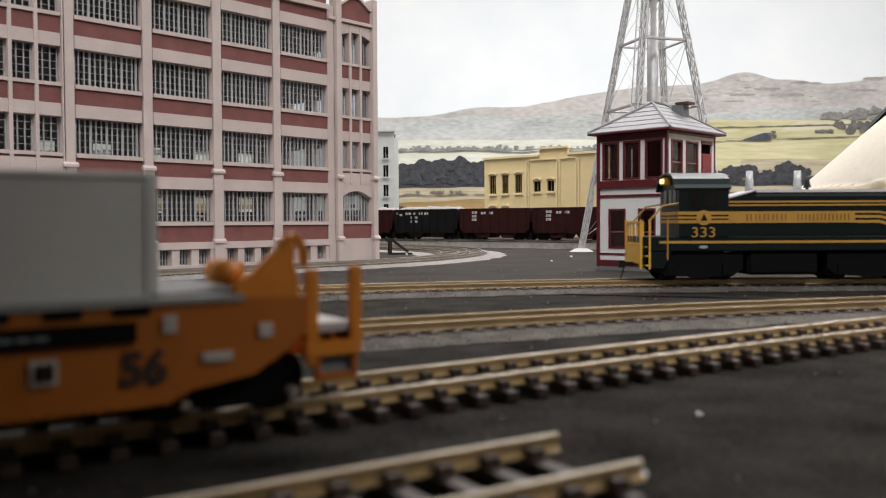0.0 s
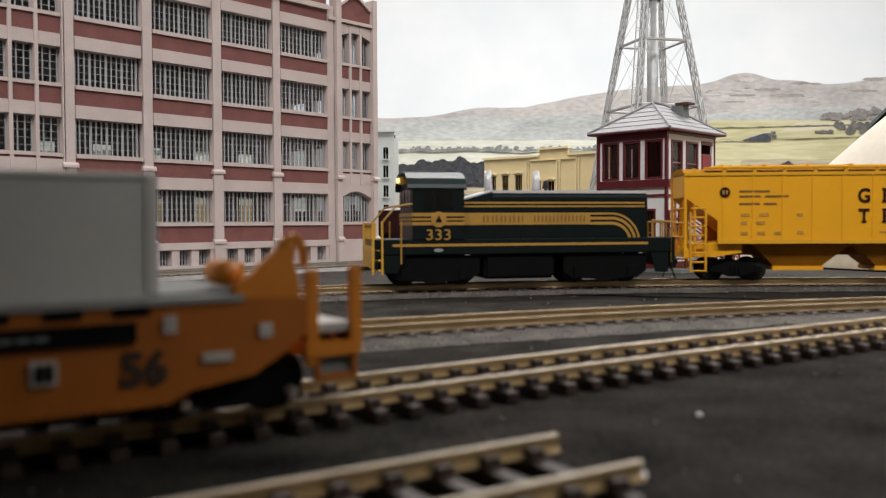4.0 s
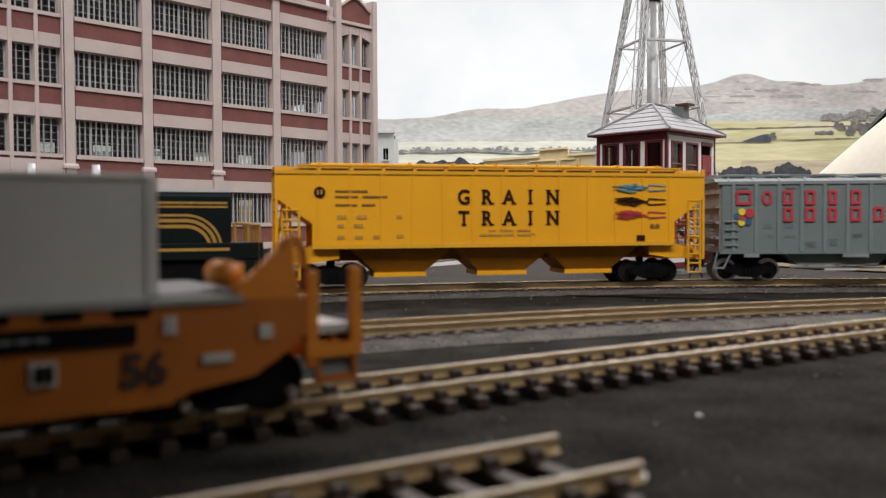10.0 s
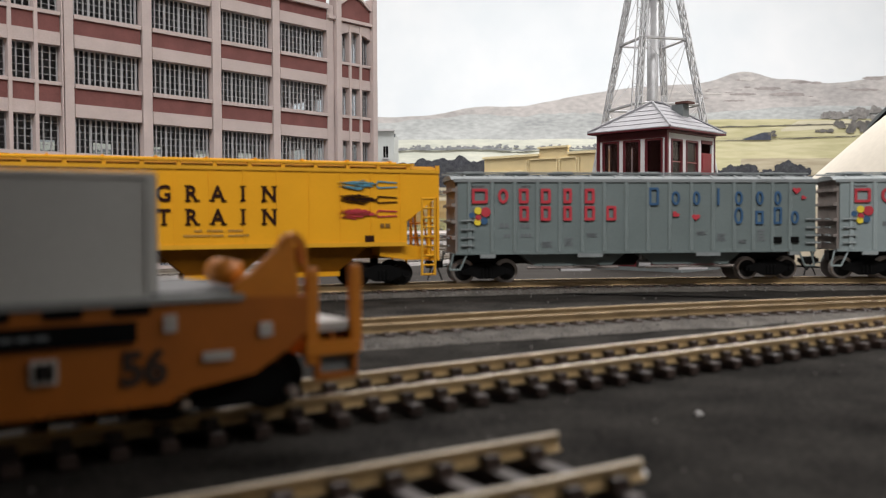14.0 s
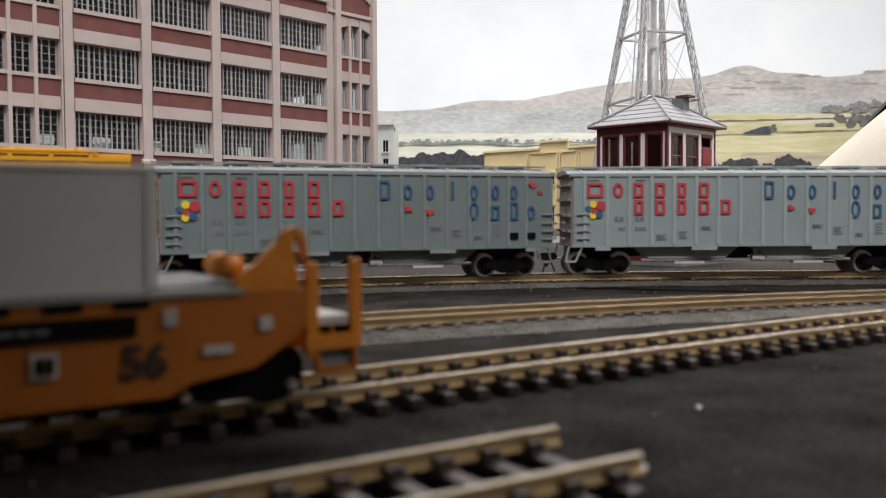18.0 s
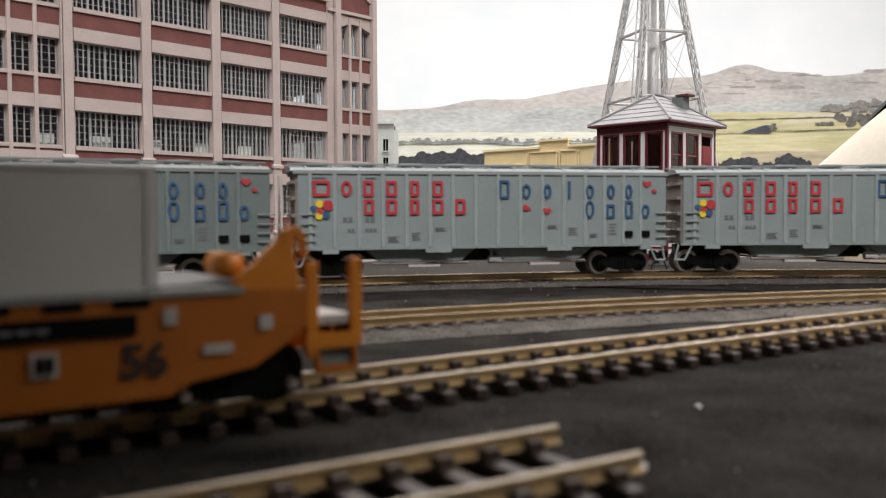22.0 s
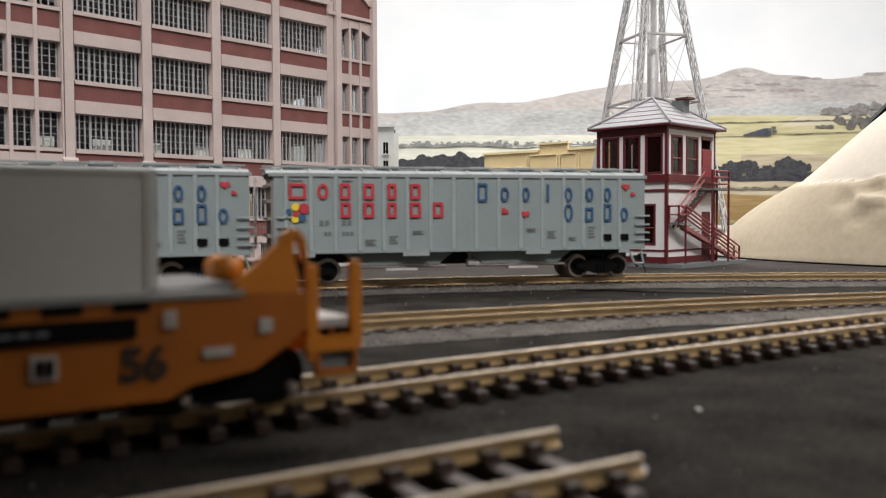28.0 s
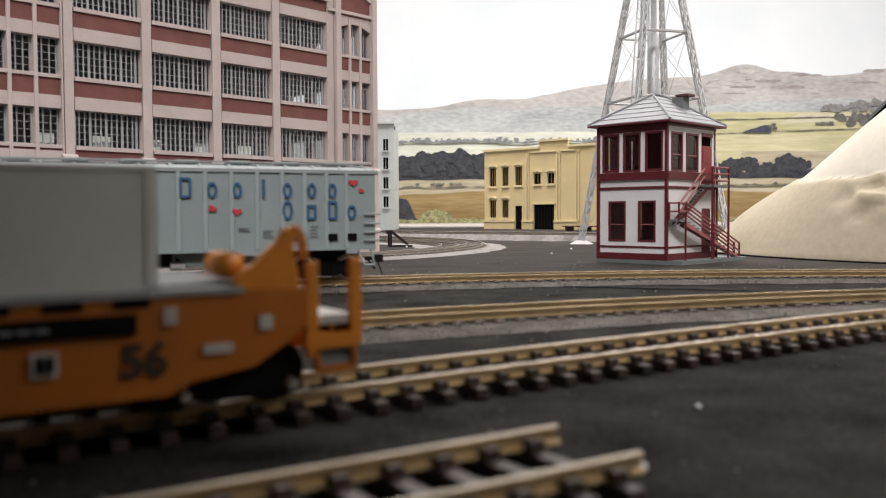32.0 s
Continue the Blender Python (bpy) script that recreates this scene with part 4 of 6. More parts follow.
    for z in (0.0560, 0.0605, 0.0648):
        rail("landing_rail", (0.0018, 0.0640, z), (0.0106, 0.0640, z))
        rail("landing_rail", (0.0106, 0.0410, z), (0.0106, 0.0640, z))
    for x, y in ((0.0106, 0.0410), (0.0106, 0.0640), (0.0018, 0.0640)):
        rail("stair_post", (x, y, 0.0028), (x, y, 0.0653), 1.4)
    return root


tower()


# ---------------------------------------------------------------- water tower legs
def lattice_leg(bm, a, b, w):
    """Two angle flanges with a zigzag of lacing between."""
    a, b = Vector(a), Vector(b)
    d = (b - a).normalized()
    side = d.cross(Vector((0.7, 0.7, 0))).normalized()
    inw = d.cross(side)
    n = int((b - a).length / 0.0100)
    for s, t in ((-1, -1), (1, -1), (-1, 1), (1, 1)):
        o = side * w * s + inw * w * t
        rod(bm, a + o, b + o, w * 0.36, 4)
    for k in range(n):
        p, q = a + (b - a) * (k / n), a + (b - a) * ((k + 1) / n)
        s = 1 if k % 2 else -1
        for t in (-1, 1):
            rod(bm, p + side * w * s + inw * w * t, q - side * w * s + inw * w * t, w * 0.34, 4)
            rod(bm, p + inw * w * s + side * w * t, q - inw * w * s + side * w * t, w * 0.34, 4)


def water_tower():
    root = thing("water_tower", pose(0.2230, 0.925, 0, 0, 0, -29.4), "silver water tower on tall tapering lattice legs", "water tower")
    r0, rt, zt = 0.0795, 0.0210, 0.300
    def rad(z):
        return r0 + (rt - r0) * z / zt
    for k in range(4):
        a = math.pi / 2 * k
        bm = bmesh.new()
        lattice_leg(bm, (r0 * math.cos(a), r0 * math.sin(a), 0.004), (rt * math.cos(a), rt * math.sin(a), zt), 0.0023)
        leg = part("leg", bm, "silver", root)
        bm = bmesh.new()
        rod(bm, (r0 * math.cos(a), r0 * math.sin(a), 0), (r0 * math.cos(a), r0 * math.sin(a), 0.004), 0.014, 12, 0.006)
        part("footing", bm, "lightgrey", root)
    for z in (0.0845, 0.153, 0.2215, 0.290):
        for k in range(4):
            a, b = math.pi / 2 * k, math.pi / 2 * (k + 1)
            bm = bmesh.new()
            rod(bm, (rad(z) * math.cos(a), rad(z) * math.sin(a), z), (rad(z) * math.cos(b), rad(z) * math.sin(b), z), 0.0016, 5)
            part("strut", bm, "silver", root)
    levels = (0.016, 0.0845, 0.153, 0.2215, 0.290)
    for z0, z1 in zip(levels, levels[1:]):
        for k in range(4):
            a, b = math.pi / 2 * k, math.pi / 2 * (k + 1)
            bm = bmesh.new()
            for p, q in ((a, b), (b, a)):
                rod(bm, (rad(z0) * math.cos(p), rad(z0) * math.sin(p), z0), (rad(z1) * math.cos(q), rad(z1) * math.sin(q), z1), 0.0003, 4)
            part("tie_rod", bm, "silver", root)
    bm = bmesh.new()
    rod(bm, (0, 0, 0), (0, 0, zt), 0.0060, 16)
    for z in (0.06, 0.125):
        rod(bm, (0, 0, z), (0, 0, z + 0.003), 0.0066, 16)
    part("riser_pipe", bm, "silver", root, smooth=True)
    bm = bmesh.new()
    rod(bm, (0, 0, 0.2665), (0, 0, 0.2705), 0.0078, 16)
    part("pipe_collar", bm, "blackmetal", root)
    bm = bmesh.new()
    foot, head = Vector((-0.0055, -r0 - 0.006, 0.003)), Vector((-0.0055, -rt - 0.006, zt))
    out = Vector((0.0008, -0.0018, 0))
    for e in (-1, 1):
        rod(bm, foot + out * e, head + out * e, 0.0005, 4)
    for k in range(61):
        p = foot.lerp(head, k / 60)
        rod(bm, p - out, p + out, 0.0004, 4)
        if k % 4 == 2:
            for dz in (-0.0025, 0.0025):
                rod(bm, p - out + Vector((0, 0, dz)), p - out + Vector((0.0042, 0.0050, 0)), 0.0004, 4)
    part("ladder", bm, "silver", root)
    bm = bmesh.new()
    rod(bm, (0, 0, zt - 0.002), (0, 0, zt + 0.006), 0.034, 24)
    part("tank_floor", bm, "silver", root)
    return root


water_tower()


# ---------------------------------------------------------------- yellow building, grey building, dark roof
def flat_window(root, put, a, b, z0, z1, bars, hood=True, mtl="black"):
    put(a, b, z0, z1, 0.004, 0.005, mtl, "pane")
    w = (b - a) / bars
    for i in range(1, bars):
        put(a + w * i - 0.0006, a + w * i + 0.0006, z0, z1, 0.0025, 0.004, "stubble", "glazing_bar")
    put(a - 0.002, b + 0.002, z0 - 0.0045, z0 - 0.0005, -0.003, 0.0, "yellowtrim", "sill")
    if hood:
        n = 6
        bm = bmesh.new()
        lo = [(a - 0.003 + (b - a + 0.006) * i / n, z1 + 0.001 + 0.0035 * math.sin(math.pi * i / n)) for i in range(n + 1)]
        prism(bm, lo + [(x, z + 0.0042) for x, z in lo[::-1]], -0.003, 0.0)
        part("hood", bm, "yellowtrim", root)


def yellow_building():
    root = thing("yellow_building", pose(0.095, 1.9748, 0, 0, 0, -40), "buff yellow two-storey works building with stepped parapet", "building")
    Lh, H = 0.335, 0.175

    def put(a, b, z0, z1, d0, d1, mtl, name):
        return boxpart(name, (a, b, d0, d1, z0, z1), mtl, root)

    holes = [(0.0142, 0.0323, 0.0965, 0.1365), (0.0496, 0.0665, 0.0968, 0.1375), (0.0849, 0.1029, 0.0972, 0.1375), (0.1342, 0.1517, 0.0985, 0.1209), (0.1690, 0.1861, 0.0987, 0.1209),
             (0.0147, 0.0320, 0.0256, 0.0650), (0.0494, 0.0663, 0.0256, 0.0648), (0.0847, 0.1027, 0.0, 0.0517), (0.1340, 0.1860, 0.0, 0.0536)]
    xs = sorted({0.0, Lh, *[v for h in holes for v in h[:2]]})
    for a, b in zip(xs, xs[1:]):
        zs = [0.0]
        for h in sorted(holes, key=lambda q: q[2]):
            if h[0] < (a + b) / 2 < h[1]:
                zs += [h[2], h[3]]
        zs.append(H)
        for z0, z1 in zip(zs[::2], zs[1::2]):
            if z1 - z0 > 1e-4:
                put(a, b, z0, z1, 0.0, 0.006, "yellowwall", "wall")
    for k, h in enumerate(holes[:7]):
        flat_window(root, put, *h, 3 if k not in (3, 4) else 2)
    put(0.0847, 0.1027, 0.0, 0.0517, 0.003, 0.005, "black", "door")
    put(0.1340, 0.1860, 0.0, 0.0536, 0.003, 0.005, "black", "garage_door")
    for i in range(7):
        x = 0.1375 + 0.0072 * i
        put(x, x + 0.0012, 0.006, 0.050, 0.002, 0.003, "coalblack", "door_batten")
    put(0.1310, 0.1890, 0.0545, 0.0580, -0.003, 0.0, "yellowtrim", "door_lintel")
    flat = [(0.0, 0.084), (0.1035, 0.1335), (0.1865, 0.245)]
    for a, b in flat:
        put(a, b, 0.0, 0.0165, -0.0025, 0.0, "yellowwall", "plinth")
        put(a, b, 0.0165, 0.0195, -0.004, 0.0, "yellowtrim", "plinth_cap")
    for a, b in ((0.1149, 0.1172), (0.1200, 0.1223), (0.1932, 0.1955), (0.1992, 0.2016), (0.2404, 0.2428), (0.2460, 0.2484)):
        put(a, b, 0.0195, 0.166, -0.003, 0.0, "yellowtrim", "pilaster")
    put(-0.003, 0.1489, H - 0.001, H + 0.004, -0.004, 0.008, "yellowtrim", "coping")
    put(0.2198, Lh + 0.003, H - 0.001, H + 0.004, -0.004, 0.008, "yellowtrim", "coping")
    put(0.1489, 0.2198, H, H + 0.014, 0.0, 0.006, "yellowwall", "parapet")
    put(0.1465, 0.2225, H + 0.014, H + 0.018, -0.004, 0.008, "yellowtrim", "coping")
    put(0.1250, 0.1905, 0.166, 0.1685, -0.003, 0.0, "yellowtrim", "panel_moulding")
    put(0.2030, 0.2395, 0.166, 0.1685, -0.003, 0.0, "yellowtrim", "panel_moulding")
    put(0.0, 0.006, 0.0, H, 0.006, 0.20, "yellowwall", "side_wall")
    put(Lh - 0.006, Lh, 0.0, H, 0.006, 0.20, "yellowwall", "side_wall")
    put(0.006, Lh - 0.006, 0.0, H, 0.194, 0.20, "yellowwall", "rear_wall")
    put(0.006, Lh - 0.006, H - 0.012, H - 0.008, 0.006, 0.194, "interior", "roof")


yellow_building()


def grey_building():
    root = thing("grey_building", pose(-0.106, 1.9, 0, 0, 0, 0), "pale grey four-storey building with small dark windows", "building")
    H = 0.231

    def put(a, b, z0, z1, d0, d1, mtl, name):
        return boxpart(name, (a, b, d0, d1, z0, z1), mtl, root)

    ws = [(0.0495, 0.0735), (0.0905, 0.1155), (0.133, 0.1585), (0.1735, 0.1985)]
    zs = [0.0] + [v for w in ws for v in w] + [H]
    cols = [(-0.0235, -0.0125), (-0.06, -0.049), (-0.097, -0.086), (-0.134, -0.123)]
    xs = [-0.25] + [v for c in sorted(cols) for v in c] + [0.0]
    for a, b in zip(xs[::2], xs[1::2]):
        put(a, b, 0, H, 0, 0.006, "greywall", "wall")
    for c in cols:
        for z0, z1 in zip(zs[::2], zs[1::2]):
            put(*c, z0, z1, 0.0, 0.006, "greywall", "wall")
        for z0, z1 in ws:
            put(*c, z0, z1, 0.004, 0.005, "black", "pane")
            m = (c[0] + c[1]) / 2
            put(m - 0.0005, m + 0.0005, z0, z1, 0.002, 0.004, "greywall", "glazing_bar")
            put(c[0] - 0.002, c[1] + 0.002, z0 - 0.003, z0 - 0.0003, -0.002, 0.0, "lightgrey", "sill")
    put(-0.006, 0.0, 0, H, 0.006, 0.2, "greywall", "side_wall")
    put(-0.25, -0.006, H - 0.006, H - 0.002, 0.006, 0.2, "interior", "roof")
    put(-0.252, 0.002, H, H + 0.004, -0.003, 0.008, "lightgrey", "coping")
    put(0.0, 0.003, H - 0.012, H - 0.005, 0.004, 0.012, "greyink", "drain")


grey_building()


def far_shed():
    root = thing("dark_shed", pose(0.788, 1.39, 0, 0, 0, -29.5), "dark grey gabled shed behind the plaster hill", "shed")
    boxpart("wall", (-0.088, 0.088, 0.002, 0.26, 0.0, 0.190), "concrete", root)
    bm = bmesh.new()
    prism(bm, [(-0.088, 0.190), (0.088, 0.190), (0.0, 0.284)], 0.002, 0.26)
    part("gable", bm, "coalblack", root)
    for s in (-1, 1):
        bm = bmesh.new()
        prism(bm, [(s * 0.098, 0.182), (s * 0.098, 0.187), (0.0, 0.292), (0.0, 0.286)], -0.004, 0.268)
        part("roof", bm, "coalblack", root)
        bm = bmesh.new()
        prism(bm, [(s * 0.099, 0.182), (s * 0.099, 0.1885), (0.0, 0.2935), (0.0, 0.287)], -0.007, -0.004)
        part("bargeboard", bm, "concrete", root)


far_shed()


# ---------------------------------------------------------------- plaster hill
def plaster_hill():
    cx, cy, R, H = 0.496, 0.745, 0.264, 0.161
    bm = bmesh.new()
    n, mrings = 360, 150
    prev = None
    for i in range(mrings + 1):
        f = i / mrings
        ring, laps = [], []
        for k in range(n):
            a = 2 * math.pi * k / n
            front = max(0.0, -math.sin(a))
            rr = R * f * (1 + 0.04 * noise.noise((math.cos(a) * 1.3, math.sin(a) * 1.3, 2)))
            z = H * (1 - f ** (1.22 + 4.0 * front ** 1.15)) ** (1.0 - 0.2 * front) + 1.3 * H * f ** 6 * (1 - f) * max(0.0, math.cos(a - 2.6))
            ca, sa = math.cos(a), math.sin(a)
            x, y = cx + rr * ca, cy + rr * sa * (0.72 if a < math.pi else 1.09)
            # a sheet of cloth laps over the lower slope along an uneven line
            lap = 0.062 + 0.006 * noise.noise((a * 1.6, 7, 0)) + 0.003 * noise.noise((a * 7, 3, 0))
            out = -0.0028 / (1 + math.exp(-(z - lap) / 0.0003))
            laps.append(z > lap)
            # wrinkles below the lap, folds running down the slope
            near_lap = math.exp(-((z - lap + 0.016) / 0.016) ** 2) * min(1.0, max(0.0, front - 0.45) * 5)
            w = abs(noise.noise((a * 5, z * 46 + a * 5, 4.0)))
            u = abs(noise.noise((a * 6, z * 40 - a * 6, 11.0)))
            out += near_lap * (0.0150 * math.exp(-w * 6) - 0.0190 * math.exp(-u * 6)) + 0.0012 * noise.noise((a * 2.2, z * 9, 2.0))
            fade = min(1.0, f * 3) * min(1.0, (1 - f) * 12)
            x, y = x + out * fade * ca, y + out * fade * sa
            z += fade * (0.6 * out + 0.0015 * noise.noise((x * 9, y * 9, 1.0)))
            ring.append(bm.verts.new((x, y, max(0.001, z))))
            if i == 0:
                break
        if prev:
            if len(prev) == 1:
                for k in range(n):
                    bm.faces.new((prev[0], ring[k], ring[(k + 1) % n]))
            else:
                for k in range(n):
                    f4 = bm.faces.new((prev[k], ring[k], ring[(k + 1) % n], prev[(k + 1) % n]))
                    # above the lap the paler tone; below it shade is in the colour
                    if laps[k]:
                        f4.material_index = 1
        prev = ring
    low = [bm.verts.new((v.co.x, v.co.y, 0.0002)) for v in prev]
    for k in range(n):
        bm.faces.new((prev[k], low[k], low[(k + 1) % n], prev[(k + 1) % n]))
    ob = part("plaster_hill", bm, "plaster", smooth=True)
    ob.data.materials.append(M["plasterpale"])
    tagged(ob, "unpainted tan plaster-cloth hill, lower slope toned darker for shade below a paler overlapping top sheet", "hill")
    bm = bmesh.new()
    prism(bm, [(cx + (R + 0.006) * math.cos(2 * math.pi * k / 60), cy + (R + 0.006) * math.sin(2 * math.pi * k / 60) * (0.72 if k < 30 else 1.09)) for k in range(60)], 0.0003, 0.0011, "z")
    tagged(part("base_board", bm, "black"), "thin black board under the plaster hill", "board")


plaster_hill()


# ---------------------------------------------------------------- rolling stock: common parts
WHEEL_R = 0.0053
rolling = []


def wheelset_mesh(r=WHEEL_R):
    bm = bmesh.new()
    g = 0.0074
    rod(bm, (0, -g, 0), (0, g, 0), 0.0009, 8)
    for s in (-1, 1):
        rod(bm, (0, s * (g - 0.0004), 0), (0, s * (g + 0.0018), 0), r, 20)
        rod(bm, (0, s * (g - 0.0010), 0), (0, s * (g - 0.0004), 0), r + 0.0006, 20)
        plain = len(bm.faces)
        rod(bm, (0, s * (g + 0.0018), 0), (0, s * (g + 0.0021), 0), r * 0.80, 16, r * 0.74)
        bm.faces.ensure_lookup_table()
        for f in bm.faces[plain:]:
            f.material_index = 1
    me = bpy.data.meshes.new("wheelset")
    bmesh.ops.recalc_face_normals(bm, faces=bm.faces)
    bm.to_mesh(me)
    bm.free()
    return me


def truck_set(car, xs, base, frame_mat="blackmetal", wheel_mat="treadmetal", r=WHEEL_R, rolls=True):
    """Two-axle trucks under a car, each with side frames and rolling wheelsets."""
    ws = wheelset_mesh(r)
    ws.materials.append(M[wheel_mat])
    ws.materials.append(M["blackmetal"])
    za = RAIL_TOP + r
    for x in xs:
        bm = bmesh.new()
        box(bm, -0.0022, 0.0022, -0.0105, 0.0105, za - 0.001, za + 0.0045)
        rod(bm, (0, 0, za + 0.003), (0, 0, za + 0.0085), 0.002, 8)
        tr = part("truck", bm, frame_mat, car)
        tr.location = (x, 0, 0)
        for s in (-1, 1):
            bm = bmesh.new()
            y0, y1 = (s * 0.0108, s * 0.0128) if s > 0 else (-0.0128, -0.0108)
            b = base / 2
            prism(bm, [(-b - 0.0022, za - 0.001), (-b + 0.002, za - 0.0012), (-0.0035, za - 0.0032), (0.0035, za - 0.0032), (b - 0.002, za - 0.0012), (b + 0.0022, za - 0.001),
                       (b + 0.0022, za + 0.0012), (b - 0.001, za + 0.0022), (0.003, za + 0.0042), (-0.003, za + 0.0042), (-b + 0.001, za + 0.0022), (-b - 0.0022, za + 0.0012)], y0, y1)
            for k in (-0.0018, 0, 0.0018):
                rod(bm, (k, s * 0.0128, za - 0.0026), (k, s * 0.0128, za + 0.0018), 0.0006, 6)
            for e in (-b, b):
                rod(bm, (e, s * 0.0126, za), (e, s * 0.0136, za), 0.0013, 8)
            part("side_frame", bm, frame_mat, tr)
        for e in (-base / 2, base / 2):
            w = new("wheelset", ws)
            w.parent = tr
            w.location = (e, 0, za)
            if rolls:
                rolling.append((w, e, za, r))


def coupler(car, x, s, z=0.0135):
    bm = bmesh.new()
    box(bm, min(x, x + s * 0.006), max(x, x + s * 0.006), -0.0010, 0.0010, z - 0.001, z + 0.001)
    box(bm, min(x + s * 0.005, x + s * 0.0082), max(x + s * 0.005, x + s * 0.0082), -0.0020, 0.0014, z - 0.0018, z + 0.0018)
    rod(bm, (x + s * 0.0055, -0.0012, z - 0.001), (x + s * 0.0075, -0.003, z - 0.0075), 0.0004, 5)
    part("coupler", bm, "blackmetal", car)


FEET = {"A": ("L0", "R0"), "R": ("L0", "R0", "L1"), "I": ("C0", "C1"), "N": ("L0", "L1", "R1"), "T": ("C0",), "G": ()}


def serif_letter(ch, size, x, y, z, material, parent):
    """A built-in letter with short slabs added at the ends of its stems."""
    ob = lettering("letter", ch, size, x, y, z, material, parent, xs=0.9, bold=0.0002)
    lo, hi = min(v.co.x for v in ob.data.vertices), max(v.co.x for v in ob.data.vertices)
    top = max(v.co.z for v in ob.data.vertices)
    st = size * 0.07
    bm = bmesh.new()
    bm.from_mesh(ob.data)
    for code in FEET[ch]:
        c = {"L": lo + st, "R": hi - st, "C": (lo + hi) / 2}[code[0]]
        z0 = z if code[1] == "0" else top - size * 0.06
        box(bm, c - size * 0.13, c + size * 0.13, y - 0.00012, y + 0.00012, z0, z0 + size * 0.06)
    bm.to_mesh(ob.data)
    bm.free()


def bars(name, parent, x, z, y, widths, height, gap, material, d=0.00012):
    """A row of plain bars in place of small writing."""
    bm = bmesh.new()
    for w in widths:
        box(bm, x, x + w, y - d, y, z, z + height)
        x += w + gap
    return part(name, bm, material, parent)


def blocks(name, parent, xs, z, h, w, y, material, tall=None):
    """Plain hollow boxes in place of a painted brand."""
    for k, x in enumerate(xs):
        hh = h if tall is None or k in tall else h * 0.74
        x0, x1, q = x - w / 2, x + w / 2, w * 0.28
        bm = bmesh.new()
        box(bm, x0, x0 + q, y - 0.00014, y, z, z + hh)
        box(bm, x1 - q, x1, y - 0.00014, y, z, z + hh)
        if h > 0.004:
            box(bm, x0 + q, x1 - q, y - 0.00014, y, z, z + q)
            box(bm, x0 + q, x1 - q, y - 0.00014, y, z + hh - q, z + hh)
        part(name, bm, material, parent)


# ---------------------------------------------------------------- switcher locomotive
def locomotive():
    root = thing("switcher_locomotive", Matrix(), "dark green switcher locomotive with gold stripes and yellow end rails", "locomotive")
    sy = -0.0168
    bm = bmesh.new()
    box(bm, -0.0665, 0.0765, -0.0166, 0.0166, 0.0190, 0.0262)
    bevelled(bm, 0.0005)
    part("frame_sill", bm, "locogreen", root)
    boxpart("sill_stripe", (-0.0600, 0.0640, sy - 0.0001, sy + 0.0003, 0.0229, 0.0241), "locogold", root)
    for s in (-1, 1):
        for pts in ([(-0.064, 0.0190), (-0.064, 0.011), (-0.058, 0.011), (-0.054, 0.0190)], [(0.0745, 0.0190), (0.0745, 0.0095), (0.068, 0.0095), (0.0655, 0.0190)]):
            bm = bmesh.new()
            prism(bm, pts, s * 0.0164 - 0.0004, s * 0.0164 + 0.0004)
            part("step_well", bm, "locogreen", root)
    bm = bmesh.new()
    box(bm, -0.0165, 0.0175, -0.0150, 0.0150, 0.0075, 0.0190)
    bevelled(bm, 0.0012, 2)
    part("fuel_tank", bm, "black", root)
    # cab
    bm = bmesh.new()
    prism(bm, [(-0.0170, 0.0262), (0.0170, 0.0262), (0.0170, 0.0500), (0.0150, 0.0530), (0.0100, 0.0556), (0.0, 0.0566), (-0.0100, 0.0556), (-0.0150, 0.0530), (-0.0170, 0.0500)], -0.0508, -0.0268, "x")
    part("cab", bm, "locogreen", root)
    bm = bmesh.new()
    arc = [(-0.0178, 0.0495), (-0.0172, 0.0512), (-0.0150, 0.0540), (-0.0100, 0.0566), (0.0, 0.0576), (0.0100, 0.0566), (0.0150, 0.0540), (0.0172, 0.0512), (0.0178, 0.0495)]
    prism(bm, arc + [(y * 0.97, z - 0.001) for y, z in arc[::-1]], -0.0530, -0.0258, "x")
    part("cab_roof", bm, "cabroof", root, "glossy dark green cab roof")
    for x0, x1 in ((-0.0452, -0.0405), (-0.0398, -0.0325)):
        boxpart("cab_window", (x0, x1, -0.0172, -0.0169, 0.0405, 0.0490), "darkglass", root)
        bm = bmesh.new()
        for a, b, c, d in ((x0 - 0.0006, x0, 0.0400, 0.0495), (x1, x1 + 0.0006, 0.0400, 0.0495), (x0, x1, 0.0400, 0.0405), (x0, x1, 0.0490, 0.0495)):
            box(bm, a, b, -0.0174, -0.0169, c, d)
        part("window_frame", bm, "locogreen", root)
    for y in (-0.010, -0.003, 0.006):
        boxpart("front_window", (-0.0511, -0.0507, y - 0.0025, y + 0.0025, 0.0405, 0.0490), "darkglass", root)
    bm = bmesh.new()
    box(bm, -0.0542, -0.0510, -0.0032, 0.0032, 0.0516, 0.0552)
    part("headlight_box", bm, "locogold", root)
    for y in (-0.0018, 0.0018):
        bm = bmesh.new()
        rod(bm, (-0.0542, y, 0.0534), (-0.0549, y, 0.0534), 0.0012, 10)
        part("headlight", bm, "headlight", root, "glowing warm headlight")
    # cab stripes and emblem
    for z0, z1 in ((0.0326, 0.0341), (0.0348, 0.0358), (0.0366, 0.0382)):
        boxpart("gold_stripe", (-0.0510, -0.0266, -0.0173, -0.0169, z0, z1), "locogold", root)
        boxpart("gold_stripe", (-0.0512, -0.0508, -0.0165, 0.0165, z0, z1), "locogold", root)
    bm = bmesh.new()
    disc(bm, -0.0388, -0.0176, -0.0172, 0.0352, 0.0036, 18)
    emblem = part("emblem", bm, "locogold", root)
